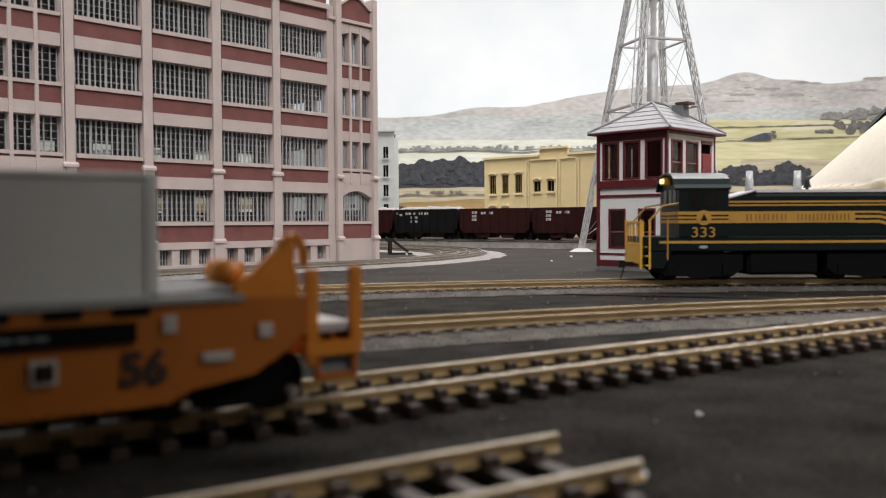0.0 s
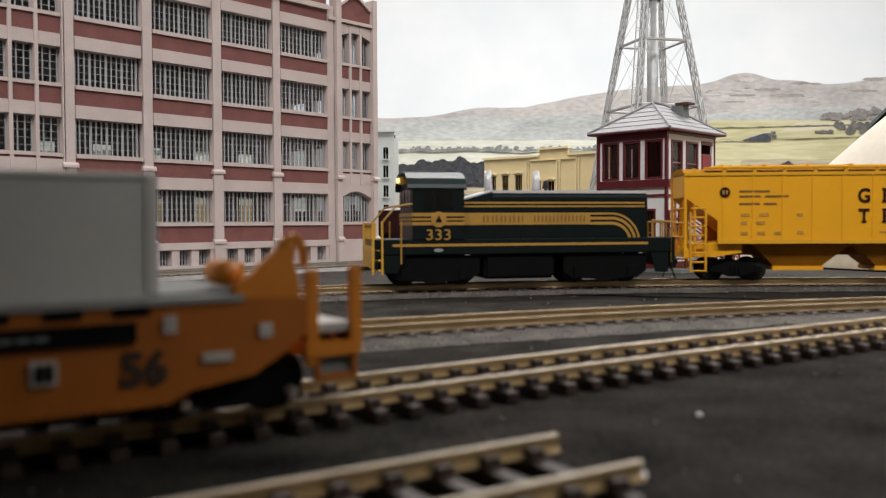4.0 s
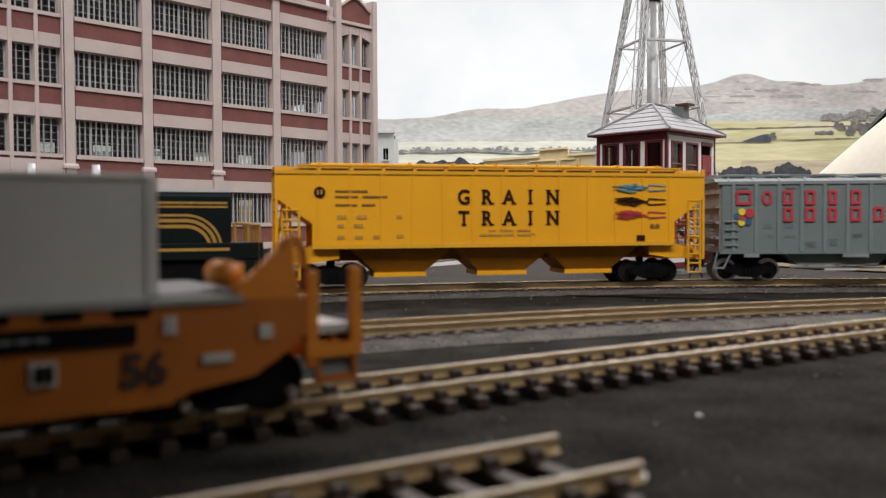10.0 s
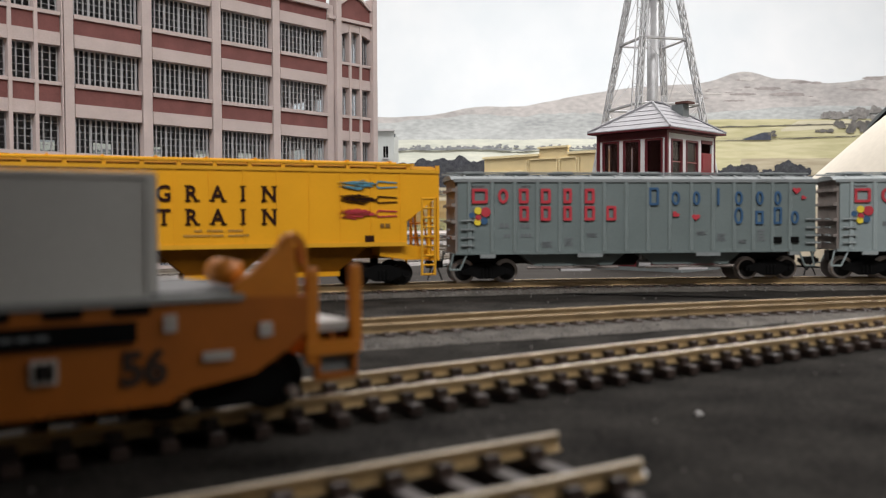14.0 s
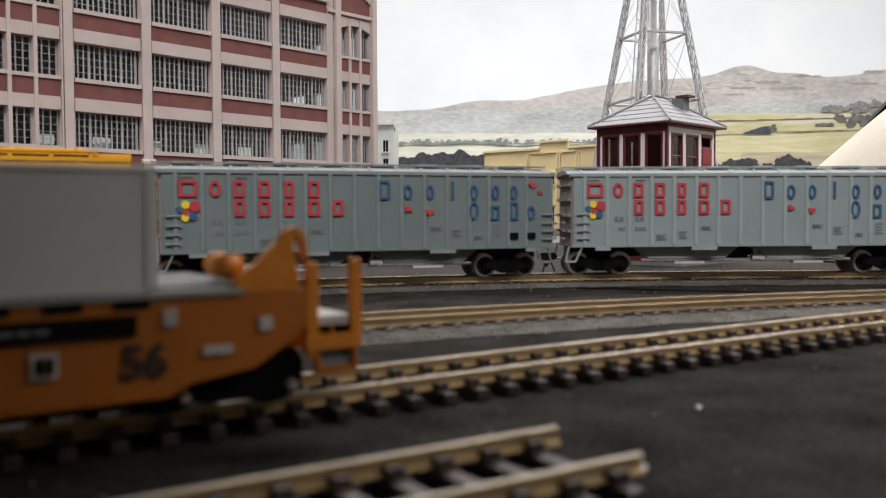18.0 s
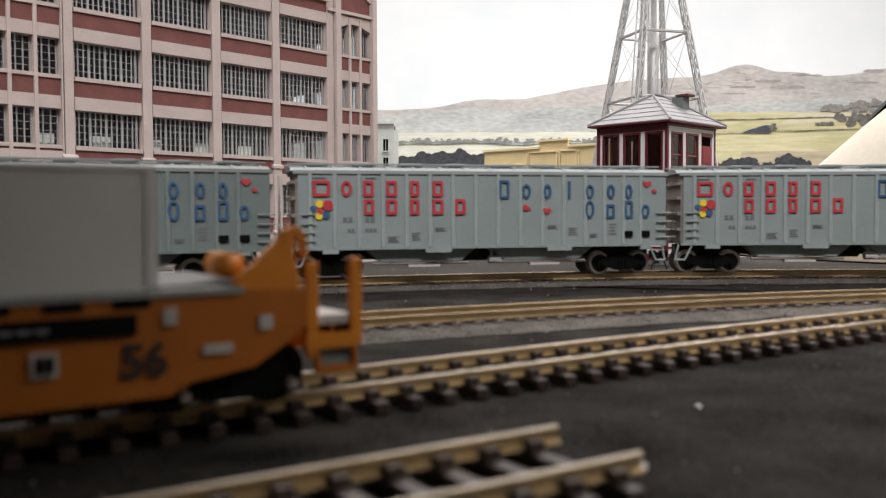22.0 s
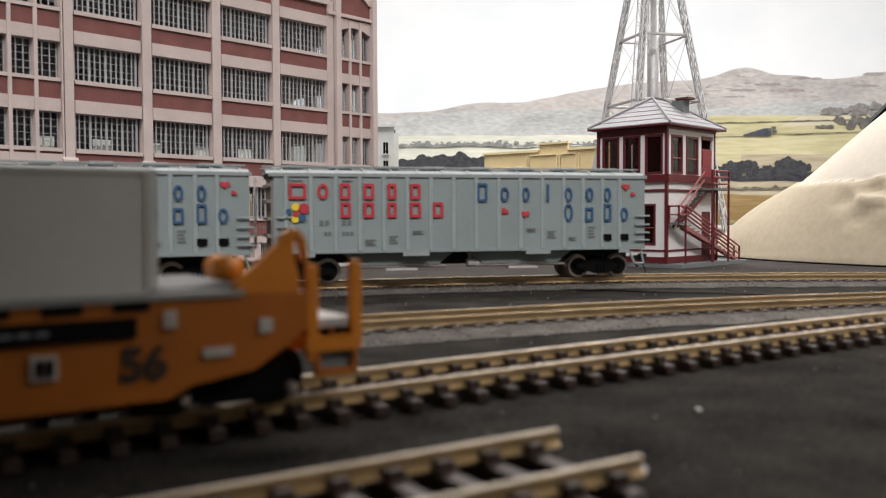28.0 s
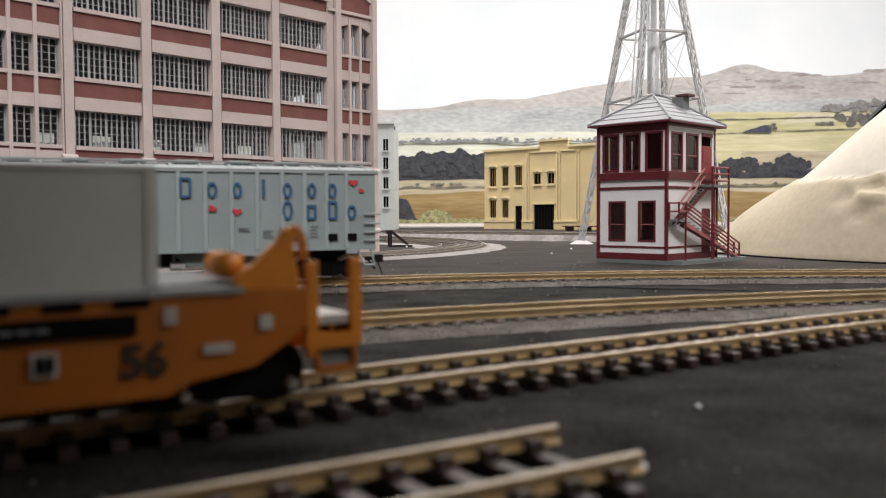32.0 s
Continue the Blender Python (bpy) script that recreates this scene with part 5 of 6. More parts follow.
    bm = bmesh.new()
    prism(bm, [(-0.0404, 0.0339), (-0.0372, 0.0339), (-0.0388, 0.0372)], -0.0178, -0.0176)
    part("emblem_triangle", bm, "locogreen", emblem)
    lettering("cab_number", "333", 0.0070, -0.0388, -0.0171, 0.0259, "locogold", root, bold=0.0, xs=1.18)
    bm = bmesh.new()
    disc(bm, -0.0388, -0.0171, -0.0168, 0.0212, 0.0008, 12, 2.8)
    part("builder_plate", bm, "roofgrey", root)
    # hood
    hy = 0.0128
    bm = bmesh.new()
    prism(bm, [(-hy, 0.0262), (hy, 0.0262), (hy, 0.0455), (hy - 0.0016, 0.0480), (-hy + 0.0016, 0.0480), (-hy, 0.0455)], -0.0120, 0.0655, "x")
    part("hood", bm, "locogreen", root)
    bm = bmesh.new()
    prism(bm, [(-0.0268, 0.0262), (-0.0120, 0.0262), (-0.0120, 0.0480), (-0.0268, 0.0438)], -hy, hy)
    part("hood_slope", bm, "locogreen", root)
    # the sheen on top of the hood is put into this part's grey
    bm = bmesh.new()
    prism(bm, [(-0.0268, 0.0439), (-0.0120, 0.0481), (0.0640, 0.0481), (0.0640, 0.0486), (-0.0122, 0.0486), (-0.0268, 0.0445)], -hy + 0.0012, hy - 0.0012)
    part("hood_top", bm, "lightgrey", root, "hood top coloured light grey for its sheen")
    bm = bmesh.new()
    for k in range(16):
        z = 0.029 + 0.001 * k
        box(bm, 0.0655, 0.0658, -0.0095, 0.0095, z, z + 0.0005)
    part("radiator_grille", bm, "black", root)
    for x in (-0.0108, 0.0133):
        bm = bmesh.new()
        rod(bm, (x, 0, 0.0484), (x, 0, 0.0585), 0.0022, 14, 0.0015)
        part("exhaust_pipe", bm, "silver", root, smooth=True)
    bm = bmesh.new()
    rod(bm, (0.0182, 0.0, 0.0484), (0.0182, 0, 0.0505), 0.0008, 6)
    rod(bm, (0.0182, 0.0, 0.0500), (0.0182, 0, 0.0538), 0.0020, 10, 0.0010)
    part("bell", bm, "blackmetal", root)
    # light grey strip added as the highlight on the hood's upper edge
    boxpart("hood_edge", (-0.0120, 0.0655, -hy + 0.0004, -hy + 0.0030, 0.0474, 0.0487), "lightgrey", root, "pale strip painted as the highlight along the hood edge")
    # hood stripes: two fine lines, a broad gold band with worn writing, and a curved sweep to the sill
    for z0, z1 in ((0.0408, 0.0416), (0.0424, 0.0433)):
        boxpart("gold_line", (-0.0264, 0.0640, -hy - 0.0003, -hy, z0, z1), "locogold", root)
    boxpart("gold_band", (-0.0264, 0.0360, -hy - 0.0003, -hy, 0.0326, 0.0382), "locogold", root)
    blocks("worn_sign", root, [-0.0155 + 0.0042 * k for k in range(5)] + [0.0092 + 0.0038 * k for k in range(7)], 0.0338, 0.0032, 0.0026, -hy - 0.0003, "golddark")
    for r0, r1 in ((0.0090, 0.0104), (0.0114, 0.0128), (0.0138, 0.0148)):
        boxpart("gold_stripe", (0.0360, 0.0470, -hy - 0.0003, -hy, 0.0234 + r0, 0.0234 + r1), "locogold", root)
        bm = bmesh.new()
        n = 10
        pts = [(0.0470 + r1 * math.sin(math.pi / 2 * i / n), 0.0234 + r1 * math.cos(math.pi / 2 * i / n)) for i in range(n + 1)]
        pts += [(0.0470 + r0 * math.sin(math.pi / 2 * i / n), 0.0234 + r0 * math.cos(math.pi / 2 * i / n)) for i in range(n, -1, -1)]
        prism(bm, pts, -hy - 0.0003, -hy)
        part("gold_sweep", bm, "locogold", root)
    for k in range(7):
        x = -0.010 + 0.0105 * k
        boxpart("hood_door", (x, x + 0.0095, -hy - 0.00015, -hy, 0.0268, 0.0320), "locogreen", root)
    # end platforms: sill plate, steps and yellow railings
    for s, x0 in ((-1, -0.0665), (1, 0.0765)):
        bm = bmesh.new()
        xe = x0 + s * 0.0016
        box(bm, min(x0, xe), max(x0, xe), -0.0166, 0.0166, 0.0120, 0.0262)
        part("end_plate", bm, "locogreen", root)
        coupler(root, xe, s, 0.0125)
    bm = bmesh.new()
    r = 0.0005
    for y in (-0.0160, -0.0105, -0.0045, 0.0045, 0.0105, 0.0160):
        box(bm, -0.0682, -0.0674, y - 0.0005, y + 0.0005, 0.0160, 0.0335)
    for z in (0.0325, 0.0220, 0.0170):
        box(bm, -0.0683, -0.0673, -0.0165, 0.0165, z, z + 0.0012)
    part("end_railing", bm, "railyellow", root, "yellow end railing")
    boxpart("end_sheet", (-0.0690, -0.0684, -0.0163, 0.0163, 0.0130, 0.0218), "railyellow", root, "yellow end sheet")
    for s in (-1, 1):
        bm = bmesh.new()
        for z in (0.0120, 0.0165, 0.0210):
            box(bm, -0.0692, -0.0640, s * 0.0150 - 0.0016, s * 0.0150 + 0.0016, z, z + 0.0007)
        for x in (-0.0692, -0.0650):
            box(bm, x, x + 0.0008, s * 0.0164 - 0.0005, s * 0.0164 + 0.0005, 0.0105, 0.0345)
        part("corner_step", bm, "railyellow", root, "yellow corner steps")
    for s in (-1, 1):
        bm = bmesh.new()
        rod(bm, (-0.0645, s * 0.0165, 0.0340), (-0.0585, s * 0.0165, 0.0410), r)
        rod(bm, (-0.0585, s * 0.0165, 0.0410), (-0.0495, s * 0.0165, 0.0425), r)
        part("handrail", bm, "locogold", root)
        bm = bmesh.new()
        rod(bm, (-0.0560, s * 0.0168, 0.0150), (-0.0560, s * 0.0168, 0.0345), r * 0.8)
        part("grab_iron", bm, "locogold", root)
    bm = bmesh.new()
    for s in (-1, 1):
        rod(bm, (0.0665, s * 0.0160, 0.0262), (0.0665, s * 0.0160, 0.0345), r)
        rod(bm, (0.0665, s * 0.0160, 0.0345), (0.0768, s * 0.0160, 0.0335), r)
        rod(bm, (0.0768, s * 0.0160, 0.0335), (0.0768, s * 0.0160, 0.0140), r)
        rod(bm, (0.0720, s * 0.0160, 0.0262), (0.0720, s * 0.0160, 0.0340), r)
    for y in (-0.010, -0.004, 0.004, 0.010):
        rod(bm, (0.0768, y, 0.0262), (0.0768, y, 0.0335), r)
    rod(bm, (0.0768, -0.016, 0.0335), (0.0768, 0.016, 0.0335), r)
    part("end_railing", bm, "locogold", root)
    truck_set(root, (-0.0400, 0.0430), 0.0270, "black", "blackmetal")
    for x in (-0.0400, 0.0430):
        for s in (-1, 1):
            bm = bmesh.new()
            prism(bm, [(x - 0.021, 0.0186), (x - 0.021, 0.0105), (x - 0.0165, 0.0072), (x - 0.006, 0.0068), (x - 0.003, 0.0060), (x + 0.003, 0.0060), (x + 0.006, 0.0068), (x + 0.0165, 0.0072), (x + 0.021, 0.0105), (x + 0.021, 0.0186)], s * 0.0140 - 0.0008, s * 0.0140 + 0.0008)
            for e in (-0.0135, 0.0135):
                box(bm, x + e - 0.0024, x + e + 0.0024, s * 0.0150 - 0.0006, s * 0.0150 + 0.0006, 0.0075, 0.0128)
            part("truck_frame", bm, "black", root)
    return root


# ---------------------------------------------------------------- yellow three-bay covered hopper
def grain_hopper():
    root = thing("grain_hopper", Matrix(), "yellow three-bay covered grain hopper with dark brown lettering", "freight car")
    L, c = 0.1020, 0.0158
    hw, zb, zt = 0.0172, 0.0237, 0.0568
    side = [(-L, zt), (-L, 0.0455), (-L + c, 0.0340), (-L + c, zb), (L - c, zb), (L - c, 0.0340), (L, 0.0455), (L, zt)]
    for s in (-1, 1):
        bm = bmesh.new()
        prism(bm, side, s * hw - 0.0005, s * hw + 0.0005)
        part("side_sheet", bm, "grain", root)
        boxpart("side_sill", (-L + c, L - c, s * hw - 0.0009, s * hw + 0.0009, zb - 0.0008, zb + 0.0010), "grainpale", root)
        boxpart("top_chord", (-L, L, s * hw - 0.0010, s * hw + 0.0010, zt - 0.0012, zt + 0.0004), "grainpale", root)
        for k in range(13):
            x = -0.0835 + 0.01392 * k
            boxpart("sheet_seam", (x - 0.0005, x + 0.0005, s * (hw + 0.00060) - 0.0002, s * (hw + 0.00060) + 0.0002, zb + 0.001, zt - 0.0012), "grain", root)
    # slope sheets at the ends
    for s in (-1, 1):
        bm = bmesh.new()
        prism(bm, [(s * (L - 0.0006), zt), (s * (L - 0.0006), 0.0455), (s * (L - c), 0.0340), (s * (L - c - 0.014), zb), (s * (L - c - 0.012), zb), (s * (L - 0.002), 0.0470), (s * (L - 0.002), zt)], -hw + 0.0005, hw - 0.0005)
        part("slope_sheet", bm, "grain", root)
    # roof, running boards and hatches
    bm = bmesh.new()
    prism(bm, [(-hw, zt), (hw, zt), (0.0100, 0.0592), (0.0, 0.0598), (-0.0100, 0.0592)], -L, L, "x")
    part("roof", bm, "grainroof", root)
    for s in (-1, 1):
        boxpart("running_board", (-L + 0.010, L - 0.012, s * 0.0150 - 0.0026, s * 0.0150 + 0.0026, 0.0590, 0.0598), "grainpale", root)
        for k in range(15):
            x = -L + 0.004 + 0.0142 * k
            boxpart("bracket", (x, x + 0.0016, s * 0.0166 - 0.0006, s * 0.0166 + 0.0006, zt, 0.0592), "grainpale", root)
    bm = bmesh.new()
    box(bm, -0.086, 0.086, -0.0062, 0.0062, 0.0594, 0.0612)
    bevelled(bm, 0.0006)
    for k in range(9):
        x = -0.082 + 0.0205 * k
        box(bm, x, x + 0.001, -0.0075, 0.0075, 0.0596, 0.0616)
    part("trough_hatch", bm, "grain", root)
    # three hopper bays with pale outlet gates
    for x in (-0.0462, 0.0020, 0.0450):
        bm = bmesh.new()
        a = [bm.verts.new((x + sx * 0.0245, sy * 0.0160, zb)) for sx, sy in ((-1, -1), (1, -1), (1, 1), (-1, 1))]
        b = [bm.verts.new((x + sx * 0.0112, sy * 0.0100, 0.0118)) for sx, sy in ((-1, -1), (1, -1), (1, 1), (-1, 1))]
        for i in range(4):
            j = (i + 1) % 4
            bm.faces.new((a[i], a[j], b[j], b[i]))
        bm.faces.new(a), bm.faces.new(b[::-1])
        part("hopper_bay", bm, "grainshade", root)
        boxpart("outlet_gate", (x - 0.0120, x + 0.0120, -0.0105, 0.0105, 0.0098, 0.0118), "grain", root)
        bars("stencil", root, x - 0.0025, 0.0158, -0.0104, [0.0018, 0.0018], 0.0012, 0.0008, "fadedink", 0.0009)
    bm = bmesh.new()
    box(bm, -L + 0.002, L - 0.002, -0.0038, 0.0038, 0.0170, 0.0225)
    part("centre_sill", bm, "grainshade", root)
    # ends: bolster shrouds, corner posts, ladders and steps
    for s in (-1, 1):
        bm = bmesh.new()
        prism(bm, [(s * (L - c), zb), (s * (L - 0.003), 0.0215), (s * (L - 0.003), 0.0165), (s * (L - c + 0.001), 0.0165), (s * (L - c - 0.012), 0.0185), (s * (L - c - 0.012), zb)], -0.0150, 0.0150)
        part("bolster", bm, "grain", root)
        boxpart("end_sill", (min(s * (L - 0.004), s * (L - 0.001)), max(s * (L - 0.004), s * (L - 0.001)), -0.0170, 0.0170, 0.0160, 0.0205), "grain", root)
        for t in (-1, 1):
            bm = bmesh.new()
            x0, x1, top = (0.0990, 0.0918, 0.0385) if s * t > 0 else (0.0998, 0.0935, 0.0445)
            for x in (x0, x1):
                rod(bm, (s * x, t * 0.0176, 0.0095), (s * x, t * 0.0176, top), 0.0006, 6)
            for k in range(round((top - 0.0098) / 0.0043) + 1):
                z = 0.0098 + 0.0043 * k
                rod(bm, (s * x0, t * 0.0176, z), (s * x1, t * 0.0176, z), 0.0005, 6)
            part("ladder", bm, "grainpale", root)
            bm = bmesh.new()
            box(bm, min(s * (L - 0.0012), s * L), max(s * (L - 0.0012), s * L), t * 0.0172 - 0.0006, t * 0.0172 + 0.0006, 0.0160, 0.0460)
            rod(bm, (s * (L - 0.0050), t * 0.0172, 0.0180), (s * (L - 0.0050), t * 0.0172, 0.0460), 0.0006, 6)
            rod(bm, (s * (L - 0.001), t * 0.010, 0.0180), (s * (L - 0.001), t * 0.010, 0.0440), 0.0005, 6)
            rod(bm, (s * (L - 0.0005), t * 0.006, 0.0180), (s * (L - 0.004), t * 0.006, 0.0420), 0.0005, 6)
            part("corner_post", bm, "grain", root)
        bm = bmesh.new()
        for z in (0.0260, 0.0330, 0.0400):
            rod(bm, (s * (L - 0.001), -0.0170, z), (s * (L - 0.001), 0.0170, z), 0.0005, 6)
        part("grab_bar", bm, "grain", root)
        coupler(root, s * L, s)
    # writing on the side that is seen
    y = -hw - 0.00085
    for ch, x in zip("GRAIN", (-0.0182, -0.0074, 0.0031, 0.0134, 0.0243)):
        serif_letter(ch, 0.0092, x, y, 0.0426, "brownink", root)
    for ch, x in zip("TRAIN", (-0.0182, -0.0074, 0.0031, 0.0134, 0.0243)):
        serif_letter(ch, 0.0092, x, y, 0.0330, "brownink", root)
    bm = bmesh.new()
    disc(bm, -0.0829, y - 0.0002, y + 0.0002, 0.0476, 0.0025, 16)
    part("round_mark", bm, "brownink", root)
    bm = bmesh.new()
    for dx in (-0.0008, 0.0008):
        box(bm, -0.0829 + dx - 0.0004, -0.0829 + dx + 0.0004, y - 0.0004, y, 0.0466, 0.0486)
    part("round_mark_bars", bm, "fadedink", root)
    for x, z, ws in ((-0.0761, 0.0476, [0.0143]), (-0.0761, 0.0452, [0.0100, 0.0110]), (-0.0761, 0.0416, [0.0095, 0.0060]), (-0.0064, 0.0300, [0.003, 0.0065, 0.0060]), (-0.0108, 0.0280, [0.0160, 0.0085])):
        bars("writing", root, x, z, -hw - 0.0005, ws, 0.0009, 0.0020, "fadedink" if z < 0.031 else "golddark", 0.0003)
    for x, z, ws in ((-0.0753, 0.0360, [0.0040, 0.0045]), (-0.0753, 0.0322, [0.0028, 0.0040]), (-0.0753, 0.0272, [0.0032, 0.0035, 0.003]), (-0.0490, 0.0360, [0.0025]), (-0.0490, 0.0275, [0.003])):
        bars("writing", root, x, z, -hw - 0.0005, ws, 0.0015, 0.0045, "fadedink", 0.0003)
    # three wheat-ear decals
    for z, mtl in ((0.0502, "skyink"), (0.0436, "brownink"), (0.0374, "redink")):
        ear = bmesh.new()
        rnd = random.Random(int(z * 1e4))
        for k in range(36):
            f = rnd.random()
            x0 = 0.0595 + 0.0125 * f
            h = 0.0021 * math.sin(math.pi * min(1, 0.25 + 0.75 * f)) + 0.0002
            zz = z + rnd.uniform(-h, h)
            prism(ear, [(x0 - 0.0060, zz * 0.7 + z * 0.3 + rnd.uniform(-0.0005, 0.0007)), (x0 - 0.0008, zz - 0.0002), (x0 + 0.0006, zz), (x0 - 0.0008, zz + 0.0002)], y - 0.0001 - 0.00001 * k, y + 0.0001)
        for q in (-1, 1):
            prism(ear, [(0.0715, z - 0.0002), (0.0730, z + 0.0011 * q), (0.0815, z + 0.0007 * q), (0.0815, z + 0.0012 * q), (0.0725, z + 0.0017 * q)], y - 0.0001, y + 0.0001)
        part("wheat_decal", ear, mtl, root)
    boxpart("data_panel", (0.0664, 0.0706, y - 0.0001, y + 0.0001, 0.0250, 0.0278), "brownink", root)
    bars("writing", root, 0.0735, 0.0312, y, [0.0018, 0.0022], 0.0018, 0.0006, "golddark")
    truck_set(root, (-0.0765, 0.0765), 0.0205, "black", "blackmetal")
    return root


# ---------------------------------------------------------------- grey bakery hoppers
def sign_mark(name, parent, x, z, w, h, q, kind, y, material):
    """One plain painted shape of a sign: a post, a hollow frame or a hollow ring."""
    d, y = y - 0.00014, y + 0.0006
    bm = bmesh.new()
    if kind == "post":
        box(bm, x - q / 2, x + q / 2, d, y, z, z + h)
    else:
        way = [(math.cos(math.pi * k / 9), math.sin(math.pi * k / 9)) for k in range(18)] if kind == "ring" else [(-1, -1), (0.8, -1), (1, -0.85), (1, 0.85), (0.8, 1), (-1, 1)]
        rings = [[bm.verts.new((x + (w / 2 - o) * a, yy, z + h / 2 + (h / 2 - o) * b)) for a, b in way] for o, yy in ((0, d), (0, y), (q, y), (q, d))]
        for a, b in zip(rings, rings[1:] + rings[:1]):
            for k in range(len(way)):
                g = (k + 1) % len(way)
                bm.faces.new((a[k], a[g], b[g], b[k]))
    return part(name, bm, material, parent)


def grey_hopper(paint, rib_paint, roof_paint, label):
    root = thing("grey_hopper", Matrix(), label, "freight car", "grey covered hoppers")
    L, hw, zb, zt = 0.0905, 0.0168, 0.0190, 0.0530
    for s in (-1, 1):
        boxpart("side_sheet", (-L + 0.005, L - 0.001, s * hw - 0.0005, s * hw + 0.0005, zb, zt), paint, root)
        for x in [-0.0802 + 0.01067 * k for k in range(13)] + [0.0575, 0.0673, 0.0762]:
            bm = bmesh.new()
            a = s * (hw + 0.0005)
            prism(bm, [(x - 0.0011, a), (x - 0.0007, a + s * 0.0006), (x + 0.0007, a + s * 0.0006), (x + 0.0011, a)], zb + 0.0003, zt - 0.0012, "z")
            part("rib", bm, rib_paint, root)
        boxpart("top_chord", (-L + 0.003, L, s * hw - 0.0011, s * hw + 0.0011, zt - 0.0012, zt + 0.0003), roof_paint, root)
        boxpart("bottom_chord", (-L + 0.004, L - 0.001, s * hw - 0.0009, s * hw + 0.0009, zb - 0.0006, zb + 0.0006), paint, root)
        for x0, x1 in ((-0.029, -0.017), (0.029, 0.041), (-0.075, -0.068), (0.076, 0.081)):
            boxpart("jacking_pad", (x0, x1, s * hw - 0.0011, s * hw + 0.0011, zb - 0.0022, zb - 0.0006), roof_paint, root)
    # ends with cross ribs, ladders and grab bars
    for s in (-1, 1):
        x = s * (L - 0.004)
        boxpart("end_sheet", (min(x, x - s * 0.001), max(x, x - s * 0.001), -hw + 0.0005, hw - 0.0005, zb, zt), "hopend", root)
        for z in (0.0255, 0.0330, 0.0405, 0.0475):
            boxpart("end_rib", (min(x, x + s * 0.0016), max(x, x + s * 0.0016), -hw + 0.0007, hw - 0.0007, z, z + 0.0014), "hopend", root)
        for t in (-1, 1):
            x0, x1 = (-0.0842, -0.0780) if s < 0 else (0.0840, 0.0916)
            for z in (0.0226, 0.0262, 0.0300, 0.0341):
                for a, b in (((x0, t * (hw + 0.0014), z), (x1, t * (hw + 0.0014), z)), ((s * (L - 0.001), t * (hw - 0.001), z), (s * (L - 0.001), t * (hw - 0.0085), z))):
                    bm = bmesh.new()
                    rod(bm, a, b, 0.0004, 5)
                    part("grab_bar", bm, roof_paint, root)
            bm = bmesh.new()
            rod(bm, (s * (L - 0.003), t * hw, zb), (s * (L - 0.0012), t * hw, 0.0115), 0.0005, 5)
            rod(bm, (s * (L - 0.0012), t * hw, 0.0115), (s * (L - 0.0060), t * hw, 0.0115), 0.0005, 5)
            rod(bm, (s * (L - 0.0060), t * hw, 0.0115), (s * (L - 0.0095), t * hw, zb), 0.0005, 5)
            part("step_iron", bm, rib_paint, root)
        coupler(root, s * L, s)
        bm = bmesh.new()
        rod(bm, (s * (L + 0.002), 0.004, 0.0135), (s * (L + 0.005), 0.001, 0.0085), 0.0005, 5)
        part("air_hose", bm, "black", root)
    bm = bmesh.new()
    rod(bm, (-L - 0.001, 0.007, 0.0265), (-L - 0.0022, 0.007, 0.0265), 0.0034, 16)
    rod(bm, (-L - 0.0015, 0.007, 0.0200), (-L - 0.0015, 0.007, 0.0520), 0.0006, 6)
    part("brake_wheel", bm, "lightgrey", root)
    # roof, roof walk and loading hatches
    bm = bmesh.new()
    prism(bm, [(-hw - 0.0006, zt), (hw + 0.0006, zt), (0.0120, 0.0548), (0.0, 0.0556), (-0.0120, 0.0548)], -L + 0.002, L - 0.0005, "x")
    part("roof", bm, roof_paint, root)
    for k in range(15):
        x = -L + 0.009 + 0.0120 * k
        bm = bmesh.new()
        prism(bm, [(-hw, zt + 0.0003), (-0.0120, 0.0553), (0.0, 0.0561), (0.0120, 0.0553), (hw, zt + 0.0003)], x - 0.0005, x + 0.0005, "x")
        part("roof_rib", bm, roof_paint, root)
    for s in (-1, 1):
        boxpart("roof_walk", (-L + 0.001, L - 0.001, s * 0.0088 - 0.0016, s * 0.0088 + 0.0016, 0.0562, 0.0568), roof_paint, root)
    for k in range(8):
        x = -0.0760 + 0.0217 * k
        bm = bmesh.new()
        box(bm, x - 0.0052, x + 0.0052, -0.0048, 0.0048, 0.0555, 0.0574)
        bevelled(bm, 0.0007)
        part("hatch", bm, roof_paint, root)
    # underframe: sill, slope pans, pipes and valves
    bm = bmesh.new()
    box(bm, -L + 0.004, L - 0.004, -0.0040, 0.0040, 0.0135, 0.0185)
    part("centre_sill", bm, "blackmetal", root)
    for x in (-0.030, 0.028):
        bm = bmesh.new()
        prism(bm, [(x - 0.0255, 0.0184), (x + 0.0255, 0.0184), (x + 0.0185, 0.0128), (x - 0.0185, 0.0128)], -0.0135, 0.0135)
        part("slope_pan", bm, paint, root)
        bm = bmesh.new()
        rod(bm, (x - 0.022, -0.0125, 0.0118), (x + 0.022, -0.0125, 0.0118), 0.0008, 6)
        for e in (-0.014, 0.0, 0.014):
            box(bm, x + e - 0.0006, x + e + 0.0006, -0.0132, -0.0118, 0.0118, 0.0184)
        part("discharge_pipe", bm, "hopend", root)
        boxpart("slide_gate", (x - 0.0060, x + 0.0085, -0.0136, -0.0090, 0.0102, 0.0112), "lightgrey", root)
    bm = bmesh.new()
    rod(bm, (0.0022, -0.0115, 0.0130), (0.0080, -0.0115, 0.0130), 0.0019, 12)
